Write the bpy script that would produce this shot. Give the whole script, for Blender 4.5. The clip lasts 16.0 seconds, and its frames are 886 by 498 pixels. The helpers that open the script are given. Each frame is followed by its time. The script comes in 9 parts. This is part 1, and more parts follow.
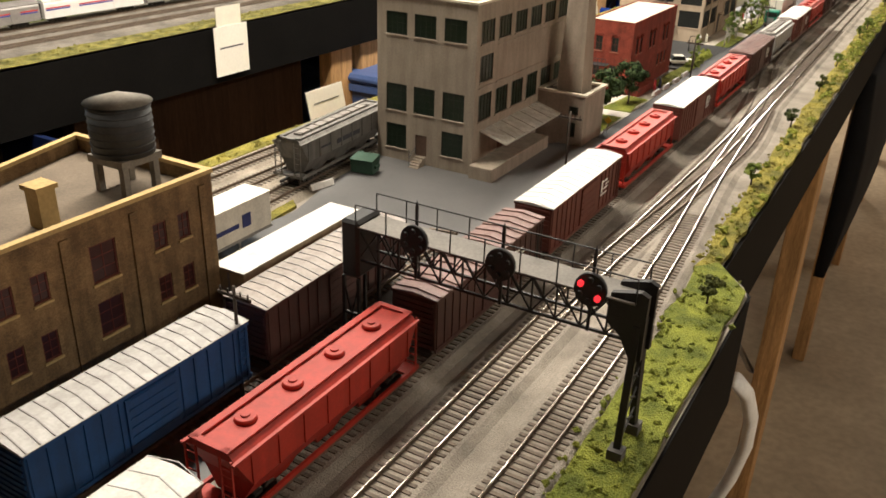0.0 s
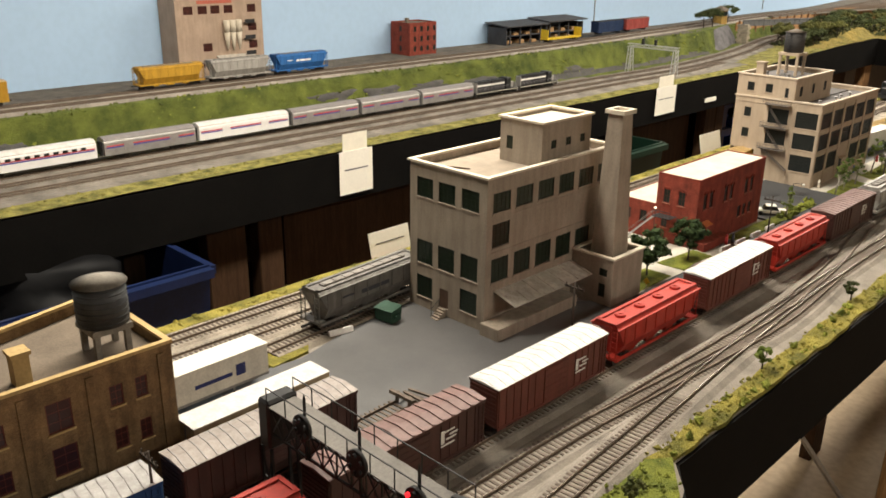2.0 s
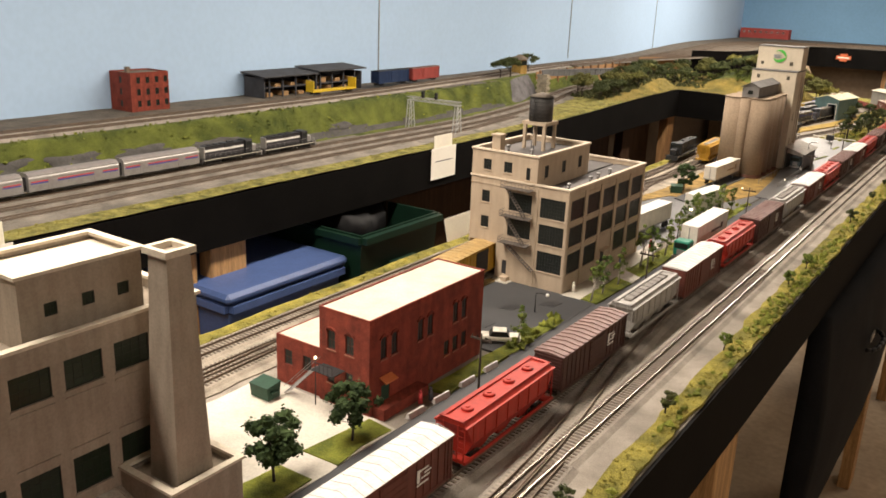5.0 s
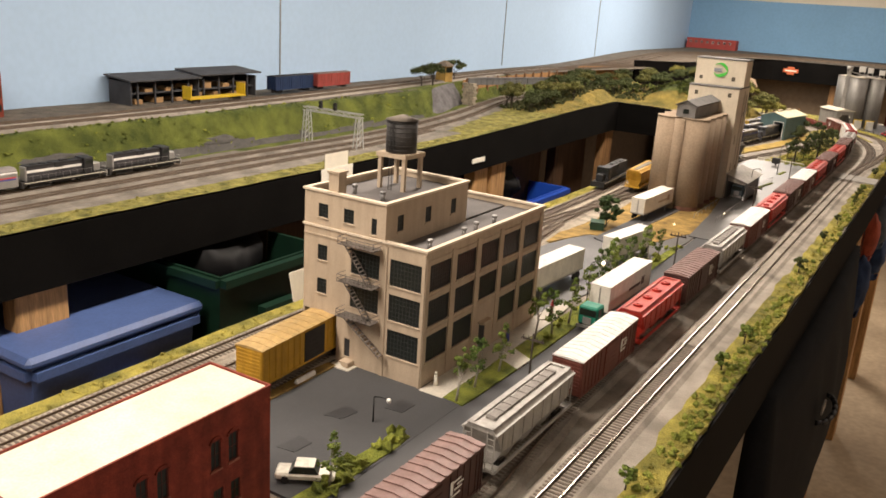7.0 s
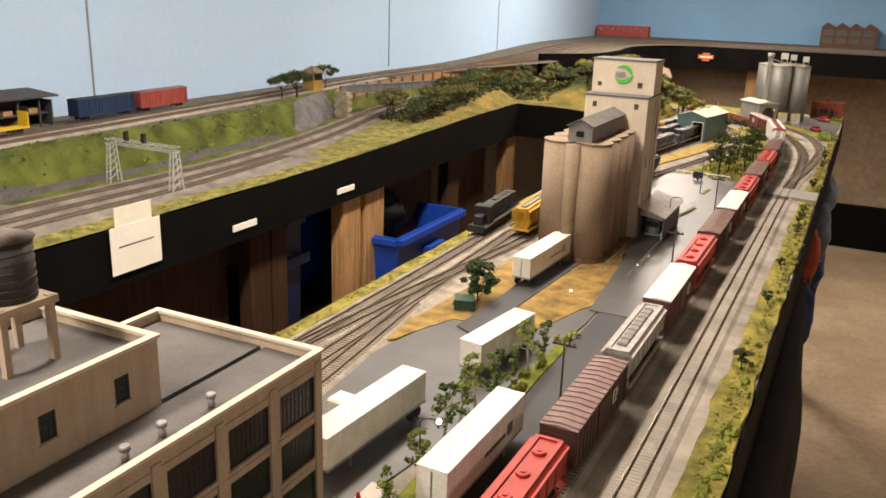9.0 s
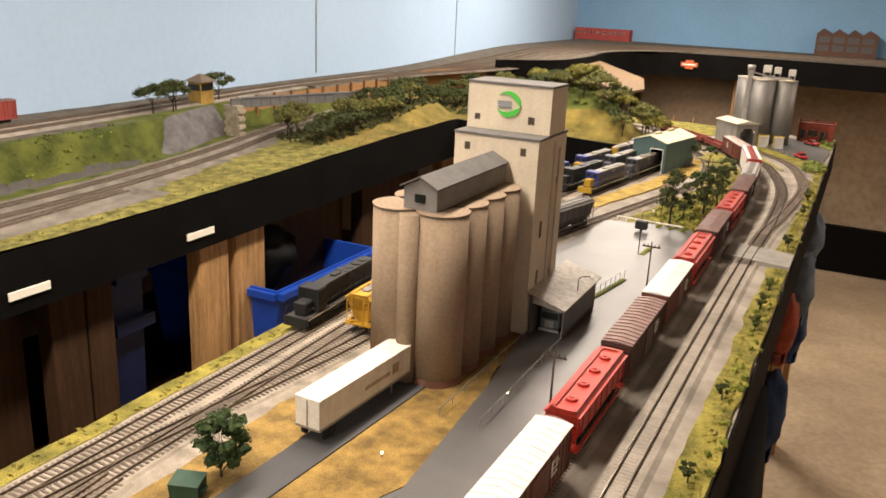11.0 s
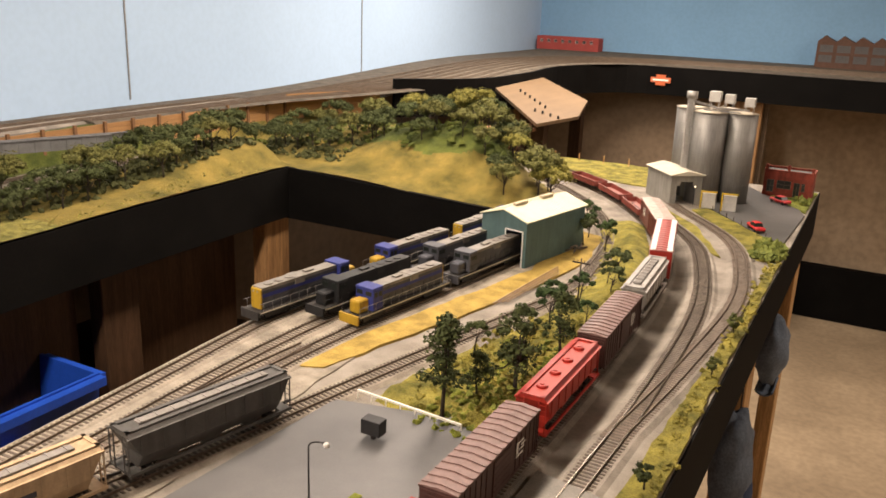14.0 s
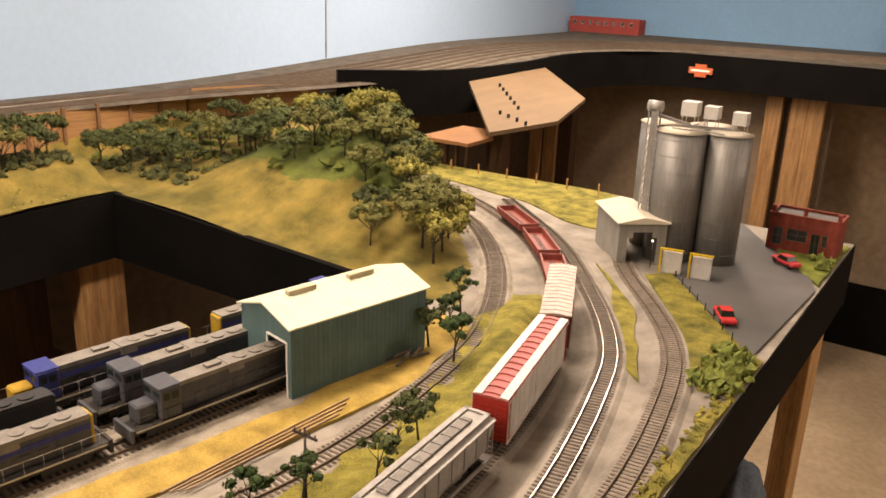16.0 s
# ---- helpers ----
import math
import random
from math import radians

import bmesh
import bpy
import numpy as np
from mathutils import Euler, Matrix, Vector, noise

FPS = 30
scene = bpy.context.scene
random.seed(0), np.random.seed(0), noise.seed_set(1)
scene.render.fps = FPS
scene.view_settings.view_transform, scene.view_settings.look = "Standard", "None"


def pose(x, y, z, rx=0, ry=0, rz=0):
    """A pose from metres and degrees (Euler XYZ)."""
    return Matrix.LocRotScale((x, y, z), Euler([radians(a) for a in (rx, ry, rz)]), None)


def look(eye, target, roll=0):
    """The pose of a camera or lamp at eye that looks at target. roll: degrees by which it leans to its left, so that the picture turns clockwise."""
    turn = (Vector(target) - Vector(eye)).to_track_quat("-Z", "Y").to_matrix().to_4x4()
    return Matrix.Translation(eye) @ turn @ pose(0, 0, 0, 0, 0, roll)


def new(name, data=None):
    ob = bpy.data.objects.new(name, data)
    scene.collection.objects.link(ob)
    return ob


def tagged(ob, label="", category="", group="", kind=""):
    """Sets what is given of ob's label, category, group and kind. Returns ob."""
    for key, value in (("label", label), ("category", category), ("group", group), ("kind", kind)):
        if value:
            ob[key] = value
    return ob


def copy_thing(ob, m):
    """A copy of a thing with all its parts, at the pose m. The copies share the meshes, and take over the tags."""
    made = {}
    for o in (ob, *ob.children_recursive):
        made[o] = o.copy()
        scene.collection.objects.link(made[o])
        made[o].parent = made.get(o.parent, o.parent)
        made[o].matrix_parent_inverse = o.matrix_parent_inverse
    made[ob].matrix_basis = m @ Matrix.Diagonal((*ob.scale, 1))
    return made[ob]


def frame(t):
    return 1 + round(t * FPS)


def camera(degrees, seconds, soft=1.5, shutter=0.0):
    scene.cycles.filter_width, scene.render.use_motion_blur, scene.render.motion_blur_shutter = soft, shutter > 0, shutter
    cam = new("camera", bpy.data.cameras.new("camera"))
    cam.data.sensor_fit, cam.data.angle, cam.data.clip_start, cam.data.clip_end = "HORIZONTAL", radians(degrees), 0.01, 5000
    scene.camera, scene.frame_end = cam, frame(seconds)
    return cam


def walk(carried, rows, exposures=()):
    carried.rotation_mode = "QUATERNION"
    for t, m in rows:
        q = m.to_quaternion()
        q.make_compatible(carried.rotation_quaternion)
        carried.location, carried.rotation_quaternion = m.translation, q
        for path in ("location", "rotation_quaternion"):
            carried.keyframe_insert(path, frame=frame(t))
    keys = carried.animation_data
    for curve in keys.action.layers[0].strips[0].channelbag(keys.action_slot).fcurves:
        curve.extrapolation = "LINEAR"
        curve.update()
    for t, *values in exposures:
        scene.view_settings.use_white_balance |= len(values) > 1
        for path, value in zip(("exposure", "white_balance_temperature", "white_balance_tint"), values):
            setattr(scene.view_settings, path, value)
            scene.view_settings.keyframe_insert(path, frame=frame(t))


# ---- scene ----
# A model railway in a basement, 1:87. The main table top lies at z = 0, the room floor at z = -1.15.
cam = camera(55.7, 16.0, 1.7)
METRES, EYE, TILT, LEAN, TURN = 3.8, 0.323, 0.0, 0.0, 29.7
ROWS = [
    (0.0, 0.0, 0.0, 0.0, 0.8, -25.3, -1.69),
    (0.5, 0.0178, -0.0009, 0.0064, 8.84, -24.89, -1.74),
    (1.0, 0.0321, -0.0025, 0.0149, 13.15, -23.96, -1.78),
    (1.5, 0.0435, -0.0031, 0.0237, 15.18, -22.02, -1.32),
    (2.0, 0.0543, 0.0008, 0.0273, 15.01, -20.02, -0.74),
    (2.5, 0.0606, 0.012, 0.0265, 12.33, -19.31, -0.6),
    (3.0, 0.0647, 0.0375, 0.0274, 8.72, -18.91, -0.46),
    (3.5, 0.0675, 0.0638, 0.0272, 7.46, -18.86, -0.4),
    (4.0, 0.0809, 0.0852, 0.0286, 8.22, -18.93, -1.45),
    (4.5, 0.0958, 0.1023, 0.0281, 8.41, -18.22, -2.45),
    (5.0, 0.1042, 0.1237, 0.027, 5.13, -17.14, -2.21),
    (7.5, 0.1446, 0.2462, 0.0242, 1.54, -16.7, -3.15),
    (8.0, 0.1529, 0.2829, 0.0263, -0.63, -17.1, -1.4),
    (8.5, 0.162, 0.3143, 0.0267, -2.83, -16.99, -1.44),
    (11.0, 0.2488, 0.4621, 0.0273, -2.91, -17.1, -2.59),
    (11.5, 0.2769, 0.4873, 0.0291, -2.04, -17.22, -3.33),
    (12.0, 0.2932, 0.5235, 0.0277, -2.13, -17.19, -2.49),
    (12.5, 0.3068, 0.5595, 0.031, -3.64, -16.57, -1.66),
    (13.0, 0.3297, 0.5937, 0.0304, -3.47, -16.21, -2.64),
    (13.5, 0.3596, 0.6257, 0.0304, -1.48, -16.48, -3.16),
    (14.0, 0.3833, 0.6654, 0.0279, -1.4, -16.76, -2.19),
    (14.5, 0.405, 0.7049, 0.0313, -1.41, -16.31, -2.06),
    (15.0, 0.437, 0.7401, 0.0297, 2.11, -16.39, -2.78),
    (15.5, 0.4639, 0.7741, 0.0261, 4.8, -17.72, -2.75),
    (16.0, 0.4846, 0.8147, 0.0264, 4.7, -18.31, -2.1),
]
walk(cam, [(t, pose(0, 0, EYE, TILT, LEAN, TURN) @ pose(METRES * x, METRES * y, METRES * z, 90 + pitch, roll, yaw)) for t, x, y, z, yaw, pitch, roll in ROWS], exposures=((0.0, 0.2, 6350, 8), (1.5, 0.08, 6300, 7), (3.0, -0.05, 6400, 9), (7.5, -0.06, 6550, 14), (9.5, 0.0, 6600, 14), (12.0, 0.05, 6700, 15), (14.0, 0.05, 6850, 17), (16.0, -0.02, 7350, 20)))

# ---- light ----
FLOOR_Z = -1.15
world = bpy.data.worlds.new("room_ambient")
scene.world = world
world.use_nodes = True
world.node_tree.nodes["Background"].inputs[0].default_value = (1.0, 0.86, 0.70, 1)
world.node_tree.nodes["Background"].inputs[1].default_value = 0.003


def tube_lamp(x, y, z, sx, sy, watts, color=(1.0, 0.89, 0.75), target=None):
    d = bpy.data.lights.new("lamp_and_fill_light", "AREA")
    d.shape, d.size, d.size_y, d.energy, d.color = "RECTANGLE", sx, sy, watts, color
    ob = new("lamp_and_fill_light", d)
    ob.matrix_world = look((x, y, z), target or (x + 0.0001, y, z - 1))
    return ob


# The last two, over the aisle, are added fill; no source known there.
LAMPS = ((-0.72, 0.9, 1.2, 36), (-0.74, 2.7, 1.2, 34), (-0.78, 4.4, 1.2, 28), (-0.95, 5.95, 0.9, 44), (1.3, 5.5, 1.2, 29), (1.3, 0.8, 1.2, 20))
for lamp_x, lamp_y, lamp_len, lamp_watts in LAMPS:
    tube_lamp(lamp_x, lamp_y, 1.05, 0.13, lamp_len, lamp_watts)

# ---- materials ----
MATS = {}


def mat(name, col, rough=0.7, var=0.18, scale=45.0, fine=500.0, bump=0.15, metal=0.0, col2=None, stain=0.0, emit=0.0, spec=0.4, rnd=0.0, stretch=None, height=0.0006):
    """A painted, scenic or raw surface with grain at two scales; col2 comes in patches, stain darkens in streaks."""
    if name in MATS:
        return MATS[name]
    m = bpy.data.materials.new(name)
    m.use_nodes = True
    nt = m.node_tree
    N, L = nt.nodes, nt.links
    bsdf = N["Principled BSDF"]
    co = N.new("ShaderNodeTexCoord")
    src = co.outputs["Object"]
    if stretch:
        mp = N.new("ShaderNodeMapping")
        mp.inputs["Scale"].default_value = stretch
        L.new(src, mp.inputs[0])
        src = mp.outputs[0]
    n1 = N.new("ShaderNodeTexNoise")
    n1.inputs["Scale"].default_value, n1.inputs["Detail"].default_value, n1.inputs["Roughness"].default_value = scale, 5, 0.6
    n2 = N.new("ShaderNodeTexNoise")
    n2.inputs["Scale"].default_value, n2.inputs["Detail"].default_value = fine, 3
    L.new(src, n1.inputs["Vector"])
    L.new(src, n2.inputs["Vector"])
    r1 = N.new("ShaderNodeValToRGB")
    a = [max(0, c * (1 - var)) for c in col]
    b = [min(1, c * (1 + var)) for c in (col2 or col)]
    r1.color_ramp.elements[0].color, r1.color_ramp.elements[1].color = (*a, 1), (*b, 1)
    r1.color_ramp.elements[0].position, r1.color_ramp.elements[1].position = 0.34, 0.66
    L.new(n1.outputs["Fac"], r1.inputs[0])
    mix = N.new("ShaderNodeMix")
    mix.data_type, mix.blend_type = "RGBA", "MULTIPLY"
    mix.inputs[0].default_value = 1.0
    r2 = N.new("ShaderNodeValToRGB")
    lo = 1 - 1.2 * var
    r2.color_ramp.elements[0].color, r2.color_ramp.elements[1].color = (lo, lo, lo, 1), (1, 1, 1, 1)
    r2.color_ramp.elements[0].position, r2.color_ramp.elements[1].position = 0.35, 0.62
    L.new(n2.outputs["Fac"], r2.inputs[0])
    L.new(r1.outputs[0], mix.inputs[6])
    L.new(r2.outputs[0], mix.inputs[7])
    out = mix.outputs[2]
    if stain:
        mp = N.new("ShaderNodeMapping")
        mp.inputs["Scale"].default_value = (1, 1, 0.12)
        L.new(co.outputs["Object"], mp.inputs[0])
        n3 = N.new("ShaderNodeTexNoise")
        n3.inputs["Scale"].default_value, n3.inputs["Detail"].default_value = 130, 4
        L.new(mp.outputs[0], n3.inputs["Vector"])
        r3 = N.new("ShaderNodeValToRGB")
        r3.color_ramp.elements[0].color, r3.color_ramp.elements[1].color = (1 - stain, 1 - stain * 1.05, 1 - stain * 1.1, 1), (1, 1, 1, 1)
        r3.color_ramp.elements[0].position, r3.color_ramp.elements[1].position = 0.38, 0.6
        L.new(n3.outputs["Fac"], r3.inputs[0])
        mx = N.new("ShaderNodeMix")
        mx.data_type, mx.blend_type = "RGBA", "MULTIPLY"
        mx.inputs[0].default_value = 1.0
        L.new(out, mx.inputs[6])
        L.new(r3.outputs[0], mx.inputs[7])
        out = mx.outputs[2]
    if rnd:
        oi = N.new("ShaderNodeObjectInfo")
        hs = N.new("ShaderNodeHueSaturation")
        mr = N.new("ShaderNodeMapRange")
        mr.inputs[3].default_value, mr.inputs[4].default_value = 1 - rnd, 1 + rnd
        L.new(oi.outputs["Random"], mr.inputs[0])
        L.new(mr.outputs[0], hs.inputs["Value"])
        L.new(out, hs.inputs["Color"])
        out = hs.outputs[0]
    L.new(out, bsdf.inputs["Base Color"])
    bsdf.inputs["Roughness"].default_value, bsdf.inputs["Metallic"].default_value = rough, metal
    bsdf.inputs["Specular IOR Level"].default_value = spec
    if emit:
        L.new(out, bsdf.inputs["Emission Color"])
        bsdf.inputs["Emission Strength"].default_value = emit
    if bump:
        bp = N.new("ShaderNodeBump")
        bp.inputs["Strength"].default_value, bp.inputs["Distance"].default_value = bump, height
        L.new(n2.outputs["Fac"], bp.inputs["Height"])
        L.new(bp.outputs[0], bsdf.inputs["Normal"])
    MATS[name] = m
    return m


def brick_mat(name, col, mortar, bw=0.0028, bh=0.0009, stain=0.25):
    m = mat(name, col, 0.85, 0.22, 70, 900, 0.2, stain=stain)
    nt = m.node_tree
    N, L = nt.nodes, nt.links
    bsdf = N["Principled BSDF"]
    co = N.new("ShaderNodeTexCoord")
    sep = N.new("ShaderNodeSeparateXYZ")
    add = N.new("ShaderNodeMath")
    com = N.new("ShaderNodeCombineXYZ")
    L.new(co.outputs["Object"], sep.inputs[0])
    L.new(sep.outputs[0], add.inputs[0])
    L.new(sep.outputs[1], add.inputs[1])
    L.new(add.outputs[0], com.inputs[0])
    L.new(sep.outputs[2], com.inputs[1])
    bt = N.new("ShaderNodeTexBrick")
    bt.inputs["Scale"].default_value = 1.0
    bt.inputs["Brick Width"].default_value, bt.inputs["Row Height"].default_value, bt.inputs["Mortar Size"].default_value = bw, bh, bh * 0.12
    bt.inputs["Color1"].default_value, bt.inputs["Color2"].default_value = (1, 1, 1, 1), (0.8, 0.8, 0.8, 1)
    bt.inputs["Mortar"].default_value = (*mortar, 1)
    L.new(com.outputs[0], bt.inputs["Vector"])
    old = bsdf.inputs["Base Color"].links[0].from_socket
    mx = N.new("ShaderNodeMix")
    mx.data_type, mx.blend_type = "RGBA", "MULTIPLY"
    mx.inputs[0].default_value = 1
    L.new(old, mx.inputs[6])
    L.new(bt.outputs["Color"], mx.inputs[7])
    L.new(mx.outputs[2], bsdf.inputs["Base Color"])
    return m


def glass_mat(name, col, rough=0.28):
    return mat(name, col, rough, 0.1, 60, 300, 0.03, spec=0.35)


BALLAST = mat("grey_ballast", (0.27, 0.236, 0.195), 0.95, 0.22, 16, 900, 0.9, col2=(0.335, 0.295, 0.247), height=0.0015)
BALLAST_LIGHT = mat("light_ballast", (0.27, 0.23, 0.182), 0.95, 0.2, 30, 900, 0.9, col2=(0.34, 0.295, 0.235), height=0.0015)
# Main ballast scaled darker to stand for weaker light on the rear table.
BALLAST_REAR = mat("dimmed_rear_ballast", (0.185, 0.162, 0.134), 0.95, 0.24, 16, 900, 0.9, col2=(0.235, 0.207, 0.172), height=0.0015)
YARD_DIRT = mat("tan_yard_dirt", (0.26, 0.222, 0.174), 0.95, 0.22, 25, 900, 0.9, col2=(0.35, 0.302, 0.24), height=0.0015)
BALLAST_DARK = mat("dark_yard_cinders", (0.14, 0.118, 0.092), 0.95, 0.3, 25, 900, 0.8, height=0.0015)
ASPHALT = mat("grey_asphalt", (0.098, 0.096, 0.094), 0.45, 0.10, 9, 800, 0.25, col2=(0.115, 0.112, 0.109))
ASPHALT_DARK = mat("dark_asphalt", (0.062, 0.062, 0.064), 0.75, 0.09, 9, 800, 0.3)
CONCRETE = mat("pale_concrete_paving", (0.56, 0.52, 0.44), 0.9, 0.12, 25, 500, 0.2)
GRASS = mat("green_turf", (0.17, 0.21, 0.028), 0.98, 0.32, 40, 700, 1.0, col2=(0.27, 0.29, 0.04), height=0.004)
GRASS_YEL = mat("yellow_green_turf", (0.21, 0.20, 0.033), 0.98, 0.32, 30, 700, 1.0, col2=(0.36, 0.30, 0.055), height=0.004)
GRASS_GOLD = mat("golden_dry_turf", (0.16, 0.140, 0.026), 0.98, 0.28, 14, 700, 0.9, col2=(0.26, 0.19, 0.042), height=0.003)
GRASS_DARK = mat("dark_green_turf", (0.085, 0.115, 0.018), 0.98, 0.28, 14, 600, 0.9, col2=(0.145, 0.165, 0.028), height=0.005)
DIRT = mat("ochre_dirt", (0.20, 0.125, 0.035), 0.95, 0.3, 35, 700, 0.6, col2=(0.29, 0.185, 0.05))
ROCK = mat("grey_rock", (0.085, 0.08, 0.074), 0.9, 0.2, 30, 300, 0.5, height=0.002)
BLACK_BOARD = mat("black_painted_board", (0.0055, 0.005, 0.0046), 0.7, 0.2, 12, 220, 0.1, spec=0.05)
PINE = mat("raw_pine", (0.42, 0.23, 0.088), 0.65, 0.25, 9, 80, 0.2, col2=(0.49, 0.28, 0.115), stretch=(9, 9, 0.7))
# Pine with under-table shade worked into the colour; raw_pine is the lit copy.
PINE_DARK = mat("shaded_dark_pine", (0.055, 0.029, 0.015), 0.7, 0.25, 9, 80, 0.2, stretch=(9, 9, 0.7), spec=0.12)
PLY = mat("tan_plywood", (0.40, 0.24, 0.11), 0.7, 0.2, 7, 90, 0.15, stretch=(1, 5, 5))
BACKDROP_BLUE = mat("pale_blue_backdrop_paint", (0.42, 0.575, 0.77), 0.75, 0.03, 2, 60, 0.05, spec=0.25)
BACKDROP_DEEP = mat("blue_backdrop_paint", (0.22, 0.41, 0.62), 0.75, 0.05, 2, 60, 0.05, spec=0.25)
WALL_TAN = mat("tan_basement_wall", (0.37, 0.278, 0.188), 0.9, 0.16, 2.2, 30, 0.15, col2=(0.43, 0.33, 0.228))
# Lower wall's tan darkened to stand for the shade below the tables.
WALL_SHADED = mat("shade_toned_wall", (0.085, 0.06, 0.04), 0.9, 0.16, 2.2, 30, 0.15)
PANEL_TAN = mat("brown_hardboard", (0.19, 0.137, 0.09), 0.85, 0.14, 3, 40, 0.12)
PINE_MID = mat("orange_brown_pine", (0.27, 0.14, 0.055), 0.65, 0.22, 9, 80, 0.2, col2=(0.32, 0.175, 0.07), stretch=(9, 9, 0.7))
FLOOR_MAT = mat("brown_concrete_floor", (0.36, 0.27, 0.175), 0.6, 0.14, 2.2, 40, 0.1, col2=(0.42, 0.32, 0.21))
CREAM = mat("cream_painted_wall", (0.75, 0.68, 0.55), 0.8, 0.04, 3, 60, 0.05)
TIE = mat("weathered_tie_brown", (0.155, 0.122, 0.095), 0.9, 0.3, 90, 900, 0.4, rnd=0.25)
TIE_DUSTY = mat("dust_covered_tie", (0.285, 0.25, 0.205), 0.95, 0.3, 60, 900, 0.5)
RAIL = mat("rail_nickel", (0.23, 0.195, 0.16), 0.22, 0.12, 40, 400, 0.05, metal=0.9)
RAIL_RUST = mat("rusty_rail", (0.18, 0.135, 0.10), 0.55, 0.2, 40, 400, 0.1, metal=0.5)
CARD = mat("cream_card", (0.82, 0.78, 0.68), 0.8, 0.04, 8, 200, 0.05)
INK = mat("dark_ink", (0.06, 0.06, 0.07), 0.8, 0.1, 60, 300, 0)
WHITE = mat("white_paint", (0.80, 0.78, 0.73), 0.6, 0.08, 40, 400, 0.1, stain=0.08)
BLACK = mat("black_paint", (0.022, 0.021, 0.022), 0.6, 0.2, 60, 500, 0.15)
DARK_GLASS = glass_mat("dark_window_glass", (0.012, 0.016, 0.013))
GREEN_GLASS = glass_mat("green_tinted_window", (0.012, 0.022, 0.012))
TRUCK_BLACK = mat("grimy_black_truck", (0.035, 0.031, 0.028), 0.8, 0.25, 90, 600, 0.2)
STEEL = mat("dull_grey_steel", (0.33, 0.32, 0.31), 0.45, 0.12, 50, 400, 0.1, metal=0.6)


# ---- mesh helpers ----
def B():
    return bmesh.new()


def box(bm, x0, x1, y0, y1, z0, z1):
    v = [bm.verts.new(p) for p in ((x0, y0, z0), (x1, y0, z0), (x1, y1, z0), (x0, y1, z0), (x0, y0, z1), (x1, y0, z1), (x1, y1, z1), (x0, y1, z1))]
    for f in ((0, 3, 2, 1), (4, 5, 6, 7), (0, 1, 5, 4), (1, 2, 6, 5), (2, 3, 7, 6), (3, 0, 4, 7)):
        bm.faces.new([v[i] for i in f])
    return v


def cbox(bm, cx, cy, cz, sx, sy, sz, m=None):
    v = box(bm, cx - sx / 2, cx + sx / 2, cy - sy / 2, cy + sy / 2, cz - sz / 2, cz + sz / 2)
    if m is not None:
        for q in v:
            q.co = m @ q.co
    return v


def beam(bm, a, b, w, h=None):
    """A square bar from a to b."""
    a, b = Vector(a), Vector(b)
    d = b - a
    n = d.length
    q = d.to_track_quat("Z", "Y").to_matrix().to_4x4()
    m = Matrix.Translation(a) @ q
    v = box(bm, -w / 2, w / 2, -(h or w) / 2, (h or w) / 2, 0, n)
    for p in v:
        p.co = m @ p.co


def cyl(bm, a, b, r0, r1=None, seg=12, cap=True):
    r1 = r0 if r1 is None else r1
    a, b = Vector(a), Vector(b)
    q = (b - a).to_track_quat("Z", "Y").to_matrix()
    lo, hi = [], []
    for i in range(seg):
        c, s = math.cos(2 * math.pi * i / seg), math.sin(2 * math.pi * i / seg)
        lo.append(bm.verts.new(a + q @ Vector((c * r0, s * r0, 0))))
        hi.append(bm.verts.new(b + q @ Vector((c * r1, s * r1, 0))))
    for i in range(seg):
        f = bm.faces.new((lo[i], lo[(i + 1) % seg], hi[(i + 1) % seg], hi[i]))
        f.smooth = True
    if cap:
        bm.faces.new(lo[::-1])
        bm.faces.new(hi)


def prism(bm, poly, z0, z1):
    """Upright prism over a polygon given counter-clockwise."""
    lo = [bm.verts.new((x, y, z0)) for x, y in poly]
    hi = [bm.verts.new((x, y, z1)) for x, y in poly]
    n = len(poly)
    bm.faces.new(hi)
    bm.faces.new(lo[::-1])
    for i in range(n):
        bm.faces.new((lo[i], lo[(i + 1) % n], hi[(i + 1) % n], hi[i]))


def extrude_profile(bm, prof, y0, y1):
    """A profile in x and z, drawn along y."""
    a = [bm.verts.new((x, y0, z)) for x, z in prof]
    b = [bm.verts.new((x, y1, z)) for x, z in prof]
    n = len(prof)
    bm.faces.new(a)
    bm.faces.new(b[::-1])
    for i in range(n):
        bm.faces.new((a[i], b[i], b[(i + 1) % n], a[(i + 1) % n]))


